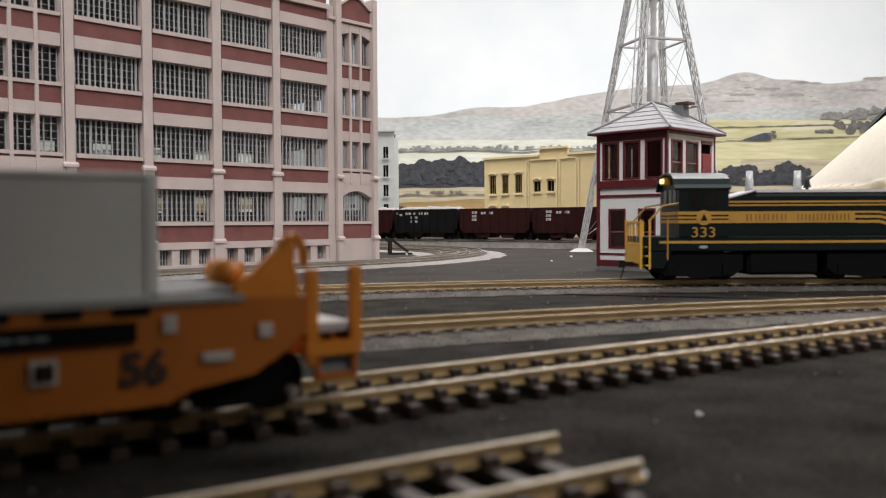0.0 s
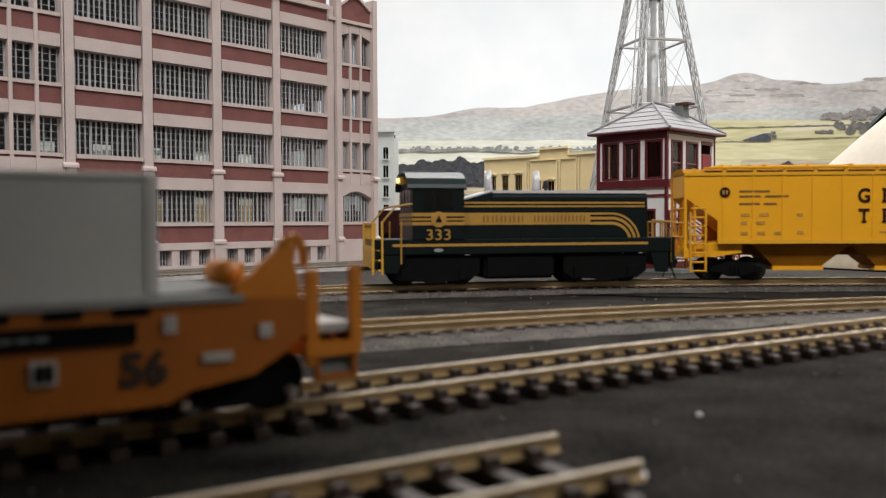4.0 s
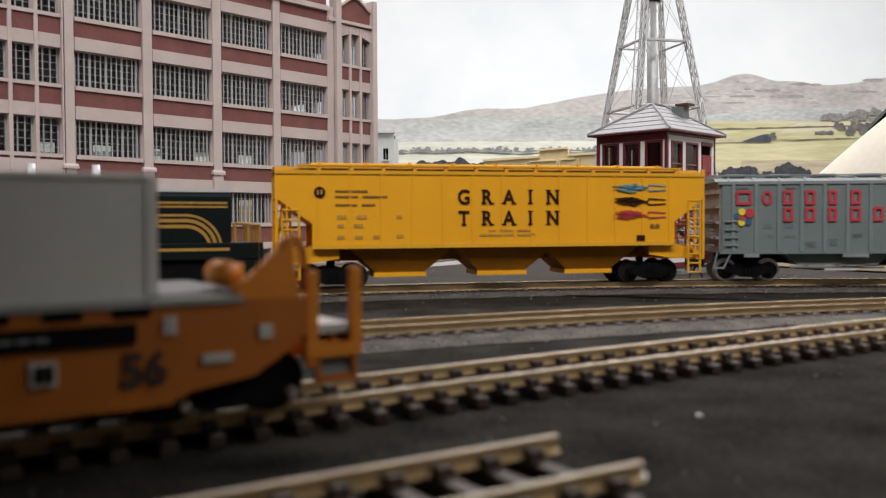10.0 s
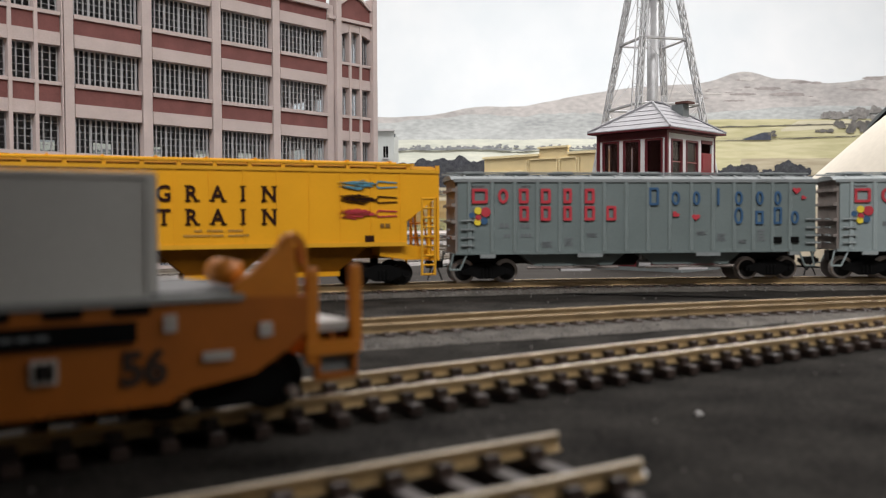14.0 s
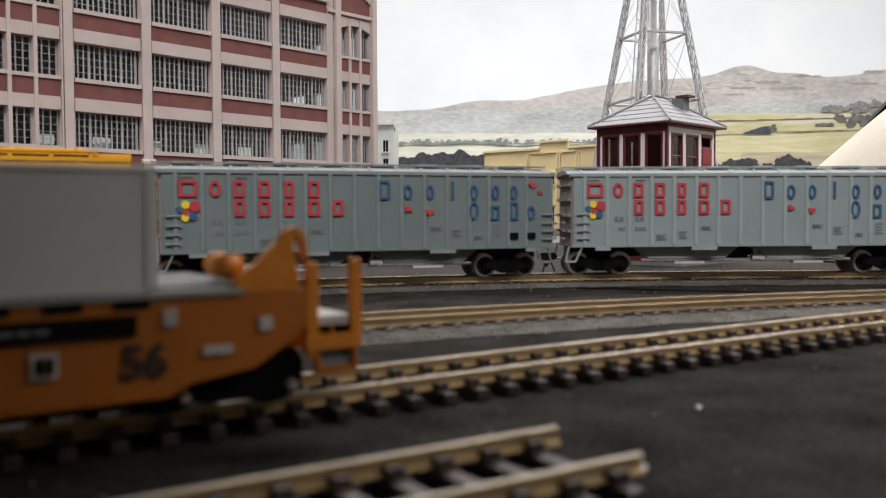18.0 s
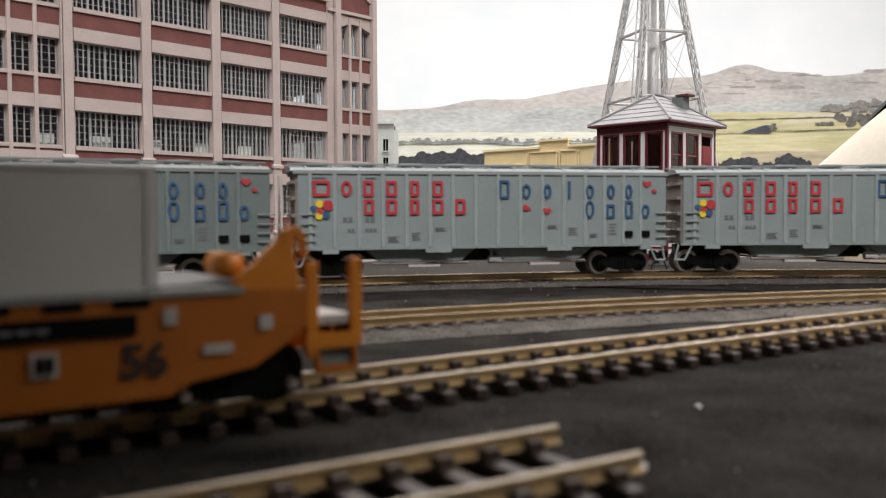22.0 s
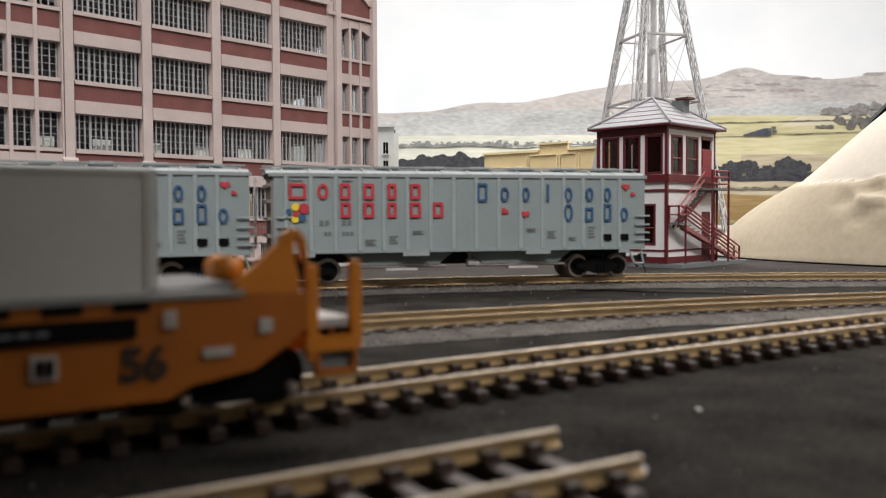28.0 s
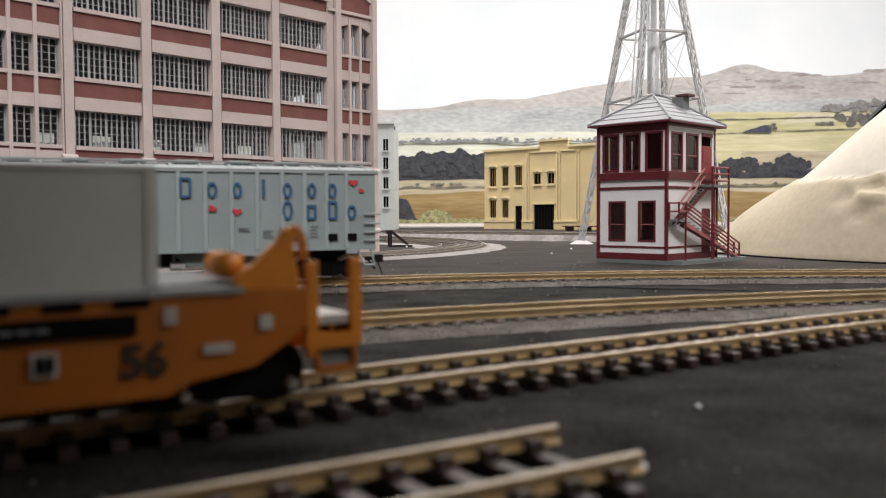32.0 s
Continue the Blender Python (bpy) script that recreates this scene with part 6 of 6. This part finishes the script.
    rod(bm, (0.0036, -0.0115, 0.0150), (0.0036, -0.0115, 0.0184), 0.0007, 6)
    part("air_valve", bm, "lightgrey", root)
    bm = bmesh.new()
    rod(bm, (-0.0080, 0.0100, 0.0140), (0.0080, 0.0100, 0.0140), 0.0026, 12)
    part("air_tank", bm, "blackmetal", root)
    # signs: plain letter-high shapes, dots, hearts and small panels
    y = -hw - 0.00112
    for x, w, kind in ((-0.0753, 0.0074, "frame"), (-0.0644, 0.0048, "ring"), (-0.0547, 0.0046, "frame"), (-0.0443, 0.0047, "frame"), (-0.0339, 0.0040, "frame"), (-0.0233, 0.0047, "frame")):
        sign_mark("red_sign", root, x, 0.0420, w, 0.0068, 0.00125, kind, y, "redink")
    for x, w, kind in ((-0.0545, 0.0044, "frame"), (-0.0443, 0.0047, "frame"), (-0.0339, 0.0040, "frame"), (-0.0233, 0.0050, "frame"), (-0.0129, 0.0048, "frame")):
        sign_mark("red_sign", root, x, 0.0339, w, 0.0068, 0.00125, kind, y, "redink")
    for x, w, h, kind in ((0.0079, 0.0048, 0.0083, "frame"), (0.0186, 0.0042, 0.0066, "ring"), (0.0289, 0.0038, 0.0066, "ring"), (0.0398, 0.0020, 0.0080, "post"),
                          (0.0500, 0.0041, 0.0066, "ring"), (0.0607, 0.0038, 0.0066, "ring"), (0.0698, 0.0038, 0.0066, "ring")):
        sign_mark("blue_sign", root, x, 0.0410, w, h, 0.00105, kind, y, "blueink")
    for x, w, h, kind in ((0.0500, 0.0046, 0.0082, "ring"), (0.0605, 0.0042, 0.0064, "frame"), (0.0698, 0.0042, 0.0081, "frame"), (0.0785, 0.0042, 0.0063, "ring")):
        sign_mark("blue_sign", root, x, 0.0318, w, h, 0.00105, kind, y, "blueink")
    for x, z, r, mtl in ((-0.0762, 0.0387, 0.0017, "yellowink"), (-0.0726, 0.0380, 0.0023, "redink"), (-0.0791, 0.0366, 0.0013, "blueink"), (-0.0760, 0.0354, 0.0014, "redink"),
                         (-0.0734, 0.0339, 0.0017, "blueink"), (-0.0764, 0.0334, 0.0016, "yellowink")):
        bm = bmesh.new()
        disc(bm, x, y - 0.00014, y + 0.0006, z, r, 14)
        part("dot", bm, mtl, root)
    for x, z, r, tilt in ((0.0186, 0.0366, 0.0019, 0.7), (0.0286, 0.0353, 0.0021, 0.0), (0.0794, 0.0479, 0.0021, 0.0), (0.0830, 0.0445, 0.0013, 0.7)):
        bm = bmesh.new()
        pts = []
        for i in range(20):
            a = 2 * math.pi * i / 20
            hx, hz = 16 * math.sin(a) ** 3 / 16, (13 * math.cos(a) - 5 * math.cos(2 * a) - 2 * math.cos(3 * a) - math.cos(4 * a)) / 16
            pts.append((x + r * (hx * math.cos(tilt) + hz * math.sin(tilt)), z + r * 0.8 * (-hx * math.sin(tilt) + hz * math.cos(tilt))))
        prism(bm, pts, y - 0.00014, y + 0.0006)
        part("heart", bm, "redink", root)
    for x in (0.0698, 0.0786):
        boxpart("data_panel", (x - 0.0021, x + 0.0021, y - 0.0001, y + 0.0009, 0.0227, 0.0256), "black", root)
    yy = -hw - 0.0006
    bars("writing", root, -0.0660, 0.0306, yy, [0.0018, 0.0018], 0.0022, 0.0006, "greyink")
    bars("writing", root, -0.0562, 0.0306, yy, [0.0018, 0.0018], 0.0022, 0.0006, "greyink")
    bars("writing", root, -0.0640, 0.0262, yy, [0.0013, 0.0013], 0.0016, 0.0004, "greyink")
    bars("writing", root, -0.0562, 0.0262, yy, [0.0014, 0.0014, 0.0014], 0.0016, 0.0004, "greyink")
    for x, z, w, h in ((-0.046, 0.0215, 0.005, 0.003), (-0.0352, 0.0222, 0.004, 0.004), (-0.0245, 0.0262, 0.005, 0.002), (0.0292, 0.0268, 0.005, 0.002), (0.0395, 0.0238, 0.0045, 0.004),
                       (0.0502, 0.0226, 0.004, 0.002), (0.0600, 0.0238, 0.0036, 0.0060), (-0.0790, 0.0495, 0.006, 0.0008), (-0.0560, 0.0495, 0.005, 0.0008)):
        bm = bmesh.new()
        for k in range(4):
            box(bm, x, x + w * (1 - 0.12 * (k % 3)), yy - 0.0001, yy, z + h * k / 4, z + h * (k + 0.6) / 4)
        part("writing", bm, "greyink", root)
    truck_set(root, (-0.0715, 0.0690), 0.0205, "black", "wheel")
    return root


# ---------------------------------------------------------------- open hoppers of the far train
def coal_hopper(paint, load, sign):
    root = thing("open_hopper", Matrix(), ("oxide-red" if paint == "oxide" else "black") + " open-top hopper car" + (" heaped with grey gravel" if load else " with white lettering bars"), "freight car", "far hopper train")
    L, hw, zb, zt = 0.0518, 0.0170, 0.0135, 0.0445
    for s in (-1, 1):
        bm = bmesh.new()
        prism(bm, [(-L, zt), (-L, 0.0190), (-L + 0.007, zb), (L - 0.007, zb), (L, 0.0190), (L, zt)], s * hw - 0.0005, s * hw + 0.0005)
        part("side_sheet", bm, paint, root)
        boxpart("top_chord", (-L, L, s * hw - 0.0010, s * hw + 0.0010, zt - 0.0010, zt + 0.0006), paint, root)
        for k in range(8):
            x = -L + 0.005 + 0.0134 * k
            boxpart("side_stake", (x - 0.0006, x + 0.0006, s * (hw + 0.0010) - 0.0006, s * (hw + 0.0010) + 0.0006, zb, zt), paint, root)
        boxpart("end_sheet", (min(s * L, s * (L - 0.001)), max(s * L, s * (L - 0.001)), -hw, hw, 0.0270, zt), paint, root)
        coupler(root, s * L, s, 0.0130)
    for x in (-0.0185, 0.0185):
        bm = bmesh.new()
        prism(bm, [(x - 0.017, 0.0180), (x + 0.017, 0.0180), (x + 0.008, 0.0072), (x - 0.008, 0.0072)], -0.0140, 0.0140)
        part("hopper_bay", bm, paint, root)
    bm = bmesh.new()
    box(bm, -L, L, -0.0030, 0.0030, 0.0130, 0.0180)
    part("centre_sill", bm, paint, root)
    bm = bmesh.new()
    nx, ny = 26, 8
    h = 0.0075 if load else -0.012
    vs = [[bm.verts.new((-L + 0.001 + (2 * L - 0.002) * i / nx, -hw + 0.0006 + (2 * hw - 0.0012) * j / ny,
                         zt - 0.001 + h * math.sin(math.pi * j / ny) ** 0.6 * min(1, 5 * math.sin(math.pi * i / nx)) * (0.7 + 0.4 * noise.noise((i * 0.35, j * 0.4, 3)))
                         )) for j in range(ny + 1)] for i in range(nx + 1)]
    for i in range(nx):
        for j in range(ny):
            bm.faces.new((vs[i][j], vs[i + 1][j], vs[i + 1][j + 1], vs[i][j + 1]))
    part("load", bm, "gravel" if load else "coalblack", root)
    y = -hw - 0.0006
    if sign == 0:
        for x, z, w in ((-0.0485, 0.0385, 0.003), (-0.0425, 0.0362, 0.004), (-0.033, 0.0378, 0.010), (-0.020, 0.0378, 0.004), (-0.010, 0.0378, 0.006), (-0.001, 0.0378, 0.008), (-0.024, 0.0325, 0.002), (-0.0165, 0.0325, 0.004), (-0.024, 0.0270, 0.002), (-0.0165, 0.0270, 0.004)):
            bars("writing", root, x, z, y, [w * 0.45, w * 0.45], 0.0030, w * 0.1, "whiteink")
    elif sign == 1:
        for x, z, w in ((-0.034, 0.0382, 0.010), (-0.034, 0.0335, 0.009), (-0.034, 0.0290, 0.009), (-0.019, 0.0375, 0.008), (-0.008, 0.0375, 0.008)):
            bars("writing", root, x, z, y, [w * 0.4] * 2, 0.0032, w * 0.1, "whiteink")
    elif sign == 3:
        bars("writing", root, -0.012, 0.0330, y, [0.0022], 0.0060, 0.001, "greyink")
    else:
        bars("writing", root, -0.026, 0.0350, y, [0.0032] * 9, 0.0055, 0.0020, "whiteink")
    truck_set(root, (-0.0365, 0.0365), 0.0170, "black", "blackmetal", rolls=False)
    return root


# ---------------------------------------------------------------- well car and container in the foreground
def well_car():
    base = pose(-0.0176, 0.1325, 0, 0, 0, 33.5)
    root = thing("well_car", base, "orange double-stack well car with black number, standing", "freight car")
    W = 0.033
    for s, y0 in ((0, 0.0), (1, W - 0.0012)):
        bm = bmesh.new()
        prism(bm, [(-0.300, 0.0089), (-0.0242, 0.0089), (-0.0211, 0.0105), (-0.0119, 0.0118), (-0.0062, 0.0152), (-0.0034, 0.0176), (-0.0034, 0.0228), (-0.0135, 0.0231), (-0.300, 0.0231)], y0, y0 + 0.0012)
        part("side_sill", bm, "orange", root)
        for k in range(31):
            x = -0.0292 - 0.0086 * k
            bm = bmesh.new()
            box(bm, x - 0.0024, x + 0.0024, (y0 - 0.0003) if s == 0 else y0 + 0.0012, y0 if s == 0 else y0 + 0.0015, 0.0214, 0.0226)
            part("lashing_slot", bm, "black", root)
        boxpart("top_flange", (-0.300, -0.0135, y0 - 0.0005 if s == 0 else y0 - 0.003, y0 + 0.003 if s == 0 else y0 + 0.0017, 0.0227, 0.0236), "ledgegrey", root, "pale grey ledge along the top of the side")
        if s:
            continue
        bm = bmesh.new()
        prism(bm, [(-0.0146, 0.0222), (-0.0046, 0.0218), (-0.0046, 0.0252), (-0.0053, 0.0276), (-0.0053, 0.0312), (-0.0058, 0.0322), (-0.0068, 0.0317), (-0.0078, 0.0300), (-0.0096, 0.0285), (-0.0112, 0.0270), (-0.0133, 0.0256), (-0.0146, 0.0244)], y0 + 0.0002, y0 + 0.0024)
        bevelled(bm, 0.0003)
        part("end_bracket", bm, "yelloworange", root)
        bm = bmesh.new()
        prism(bm, [(-0.0056, 0.0321), (-0.0049, 0.0323), (-0.0040, 0.0316), (-0.0033, 0.0303), (-0.0030, 0.0272), (-0.0038, 0.0272), (-0.0041, 0.0296), (-0.0046, 0.0306), (-0.0052, 0.0311)], y0 + 0.0004, y0 + 0.0022)
        part("bracket_hoop", bm, "yelloworange", root)
    boxpart("end_deck", (-0.0262, -0.0120, 0.0018, W - 0.0018, 0.0228, 0.0241), "deck", root, "grey end deck")
    boxpart("end_bulkhead", (-0.0125, -0.0110, 0.0015, W - 0.0015, 0.0140, 0.0238), "yelloworange", root)
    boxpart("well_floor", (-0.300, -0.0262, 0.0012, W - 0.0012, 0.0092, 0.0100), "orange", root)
    bm = bmesh.new()
    rod(bm, (-0.0140, 0.0040, 0.0264), (-0.0140, 0.0100, 0.0264), 0.0020, 16)
    part("air_tank", bm, "yelloworange", root, smooth=True)
    # end platform with its white tread plate, posts and rails
    boxpart("platform", (-0.0036, 0.0052, 0.0, W, 0.0134, 0.0156), "yelloworange", root)
    boxpart("tread_plate", (-0.0040, 0.0046, 0.0010, W - 0.0010, 0.0170, 0.0184), "patch", root, "pale tread plate")
    for x, z0, z1 in ((-0.0024, 0.0120, 0.0268), (0.0050, 0.0135, 0.0272)):
        for y in (0.0003, W - 0.0015):
            bm = bmesh.new()
            box(bm, x - 0.0010, x + 0.0010, y, y + 0.0012, z0, z1)
            bevelled(bm, 0.0002)
            part("post", bm, "yelloworange", root)
    boxpart("step_panel", (-0.0012, 0.0044, 0.0014, 0.0022, 0.0107, 0.0134), "concrete", root, "dull grey step panel")
    for x in (-0.0030, 0.0010, 0.0042):
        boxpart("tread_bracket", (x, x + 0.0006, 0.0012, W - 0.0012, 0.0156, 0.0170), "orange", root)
    bm = bmesh.new()
    box(bm, -0.0016, 0.0050, 0.0003, 0.0014, 0.0096, 0.0106)
    box(bm, -0.0020, -0.0012, 0.0003, 0.0014, 0.0096, 0.0134)
    box(bm, 0.0043, 0.0051, 0.0003, 0.0014, 0.0096, 0.0134)
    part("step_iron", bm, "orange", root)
    bm = bmesh.new()
    box(bm, 0.0040, 0.0090, W / 2 - 0.0012, W / 2 + 0.0012, 0.0110, 0.0135)
    box(bm, 0.0085, 0.0120, W / 2 - 0.0022, W / 2 + 0.0018, 0.0105, 0.0140)
    part("coupler", bm, "blackmetal", root)
    # black panel with grey bars, white-framed plate, number and small patches
    y = -0.00055
    panel = boxpart("black_panel", (-0.0620, -0.0286, y, 0.0, 0.0178, 0.0206), "black", root)
    for k in range(9):
        bars("writing", panel, -0.0580 + 0.0021 * k, 0.0189, y - 0.00004, [0.0016], 0.0006, 0.0006, "greyink", 0.0002)
    plate = boxpart("plate", (-0.0418, -0.0385, y, 0.0, 0.0132, 0.0164), "patch", root)
    for x in (-0.0412, -0.0400):
        boxpart("plate_face", (x, x + 0.0009, y - 0.0003, y, 0.0138, 0.0159), "black", plate)
    lettering("car_number", "56", 0.0062, -0.0277, y + 0.0003, 0.0121, "numberbrown", root, bold=0.00028)
    for x0, x1, z0, z1 in ((-0.0112, -0.0092, 0.0172, 0.0192), (-0.0196, -0.0153, 0.0143, 0.0156), (-0.0242, -0.0232, 0.0188, 0.0212), (-0.0250, -0.0244, 0.0188, 0.0212)):
        boxpart("white_patch", (x0, x1, y, 0.0, z0, z1), "patch", root)
    # truck
    za = RAIL_TOP + 0.0048
    ws = wheelset_mesh(0.0048)
    for _ in range(2):
        ws.materials.append(M["blackmetal"])
    bm = bmesh.new()
    box(bm, -0.0160, -0.0120, 0.0060, 0.0270, 0.0080, 0.0135)
    tr = part("truck", bm, "black", root)
    for s in (-1, 1):
        bm = bmesh.new()
        yy = W / 2 + s * 0.0122
        prism(bm, [(-0.0245, 0.0078), (-0.0175, 0.0066), (-0.0105, 0.0066), (-0.0035, 0.0078), (-0.0035, 0.0104), (-0.0100, 0.0132), (-0.0180, 0.0132), (-0.0245, 0.0104)], yy - 0.001, yy + 0.001)
        part("side_frame", bm, "black", tr)
        for x in (-0.0223, -0.0058):
            bm = bmesh.new()
            rod(bm, (x + 0.0009, yy + s * 0.0008, za - 0.0016), (x + 0.0009, yy + s * 0.0024, za - 0.0016), 0.0011, 12, 0.0007)
            part("bearing_cap", bm, "treadmetal", tr, "bright metal bearing cap")
    for x in (-0.0223, -0.0058):
        w = new("wheelset", ws)
        w.parent = tr
        w.location = (x, W / 2, za)
    # the container rests in the well
    box_root = thing("freight_container", base, "plain grey freight container standing in the orange well car", "container")
    for s, y0 in ((0, 0.0022), (1, W - 0.0034)):
        bm = bmesh.new()
        box(bm, -0.290, -0.0266, y0, y0 + 0.0012, 0.0088, 0.0400)
        part("side_panel", bm, "container", box_root)
    for x0, x1 in ((-0.2912, -0.2900), (-0.0266, -0.0254)):
        boxpart("end_panel", (x0, x1, 0.0022, W - 0.0022, 0.0088, 0.0400), "container", box_root)
    bm = bmesh.new()
    box(bm, -0.2915, -0.0252, 0.0019, W - 0.0019, 0.0398, 0.0408)
    bevelled(bm, 0.0003)
    part("roof", bm, "container", box_root)
    boxpart("floor", (-0.290, -0.0266, 0.0034, W - 0.0034, 0.0101, 0.0110), "container", box_root)
    for x in (-0.0258, -0.2908):
        for yy in (0.0019, W - 0.0031):
            boxpart("corner_post", (x - 0.0008, x + 0.0008, yy, yy + 0.0012, 0.0086, 0.0406), "container", box_root)


well_car()


# ---------------------------------------------------------------- small things
def bumper():
    root = thing("bumper_post", pose(-0.049, 0.905, 0, 0, 0, 12) @ Matrix.Scale(0.8, 4), "dark brown track bumper with a sloping brace", "track bumper")
    bm = bmesh.new()
    for y in (-0.005, 0.005):
        prism(bm, [(-0.0100, 0.0), (-0.0060, 0.0), (-0.0060, 0.0220), (-0.0100, 0.0220)], y - 0.0009, y + 0.0009)
    part("post", bm, "darkwood", root)
    bm = bmesh.new()
    for y in (-0.005, 0.005):
        prism(bm, [(-0.0070, 0.0190), (-0.0060, 0.0220), (0.0165, 0.0040), (0.0140, 0.0030)], y - 0.0009, y + 0.0009)
    part("brace", bm, "darkwood", root)
    boxpart("beam", (-0.0125, -0.0098, -0.0090, 0.0090, 0.0172, 0.0222), "darkwood", root)
    boxpart("skid", (-0.0100, 0.0205, -0.0070, 0.0070, 0.0004, 0.0026), "darkwood", root)


bumper()


def loading_bench():
    root = thing("loading_platform", pose(0.275, 1.665, 0, 0, 0, -40), "low dark wooden loading platform by the yellow building", "platform")
    for k in range(4):
        boxpart("plank", (-0.045, 0.045, -0.014 + 0.0072 * k, -0.0075 + 0.0072 * k, 0.0085, 0.0105), "rust", root)
    for x in (-0.040, 0.0, 0.036):
        boxpart("leg", (x, x + 0.004, -0.013, 0.0135, 0.0004, 0.0085), "rust", root)


loading_bench()


def crumb(x, y, z, r):
    bm = bmesh.new()
    bmesh.ops.create_icosphere(bm, subdivisions=2, radius=r)
    for v in bm.verts:
        v.co *= 1 + 0.25 * noise.noise(v.co * 900)
        v.co.z *= 0.75
    ob = part("crumb", bm, "speck", smooth=True)
    ob.location = (x, y, z + r * 0.62)
    tagged(ob, "tiny white plaster crumb, one of them standing for a rail-end glint", "crumb", "plaster crumbs")


# the second speck stands for the glint on the stub's rail end
for c in ((0.0440, 0.1490, 0.0, 0.0006), (0.0247, 0.1085, 0.0014, 0.0009), (0.1270, 0.3010, 0.0018, 0.0008), (0.1545, 0.2405, 0.0004, 0.0012), (-0.036, 0.86, 0.0012, 0.0012), (-0.009, 0.83, 0.0012, 0.0012), (0.118, 0.80, 0.0004, 0.0013),
          (0.06, 0.205, 0.0, 0.0004), (0.09, 0.72, 0.0004, 0.001), (0.20, 0.43, 0.0014, 0.0008)):
    crumb(*c)


# fine pale dust on the table, too small to count
bm = bmesh.new()
rnd = random.Random(21)
for _ in range(420):
    x, y = rnd.uniform(-0.12, 0.30), rnd.uniform(0.07, 0.62)
    if abs(x) > 0.56 * y:
        continue
    r = rnd.uniform(0.00008, 0.00026) * (0.6 + y * 1.6)
    box(bm, x - r, x + r, y - r, y + r, 0.0002, 0.0002 + r)
tagged(part("dust", bm, "ballast_pale"), "fine pale dust scattered on the black table", "dust", kind="stuff")


# ---------------------------------------------------------------- what moves
SPEED = 0.0332
loco = locomotive()
grain_car = grain_hopper()
grey_one = grey_hopper("hopdark", "ribdark", "roofdull", "dusty dark blue-grey ribbed covered hopper with red and blue signs")
grey_two = grey_hopper("hopgrey", "ribgrey", "roofsilver", "pale blue-grey ribbed covered hopper with red and blue signs")
grey_three = copy_thing(grey_two, Matrix())
train = [(loco, 0.2890, 0.042), (grain_car, 0.1000, 0.0765), (grey_one, -0.1009, 0.070), (grey_two, -0.2914, 0.070), (grey_three, -0.4798, 0.070)]

far_kinds = {("oxide", True, 3): None, ("coalblack", True, 0): None, ("oxide", False, 1): None, ("coalblack", False, 2): None}
far_train = []
for k in range(-5, 6):
    key = {0: ("coalblack", True, 0), 1: ("oxide", False, 1), 2: ("oxide", False, 1), 3: ("coalblack", False, 2), 4: ("oxide", False, 1),
           -1: ("oxide", True, 3), -2: ("coalblack", False, 2), -3: ("oxide", True, 3), -4: ("oxide", False, 1), -5: ("coalblack", True, 0), 5: ("coalblack", False, 2)}[k]
    if far_kinds[key] is None:
        far_kinds[key] = coal_hopper(*key)
        car = far_kinds[key]
    else:
        car = copy_thing(far_kinds[key], Matrix())
    far_train.append((car, 0.7304 + 0.108 * k))


def between(a, b, z=0.0):
    """A car's pose over its two truck centres; local x points from a to b."""
    return pose((a[0] + b[0]) / 2, (a[1] + b[1]) / 2, z, 0, 0, math.degrees(math.atan2(b[1] - a[1], b[0] - a[0])))


def motions():
    times = [0.5 * k for k in range(65)]
    for car, s0, half in train:
        walk(car, [(t, between(on_train_line(s0 + SPEED * t + half), on_train_line(s0 + SPEED * t - half))) for t in times])
    far_times = [0.5 * k for k in range(35)] + [20.0, 32.0]
    for car, s0 in far_train:
        walk(car, [(t, between(REAR.at(s0 + 0.0734 * min(t, 17.0) - 0.0365), REAR.at(s0 + 0.0734 * min(t, 17.0) + 0.0365), 0.006)) for t in far_times])
    for car, _, _ in train:
        for tr in car.children:
            for w in tr.children:
                if w.name.startswith("wheelset"):
                    at = Vector(w.location)
                    walk(w, [(0.2 * k, pose(*at, 0, -math.degrees(SPEED * 0.2 * k / WHEEL_R), 0)) for k in range(161)])


motions()
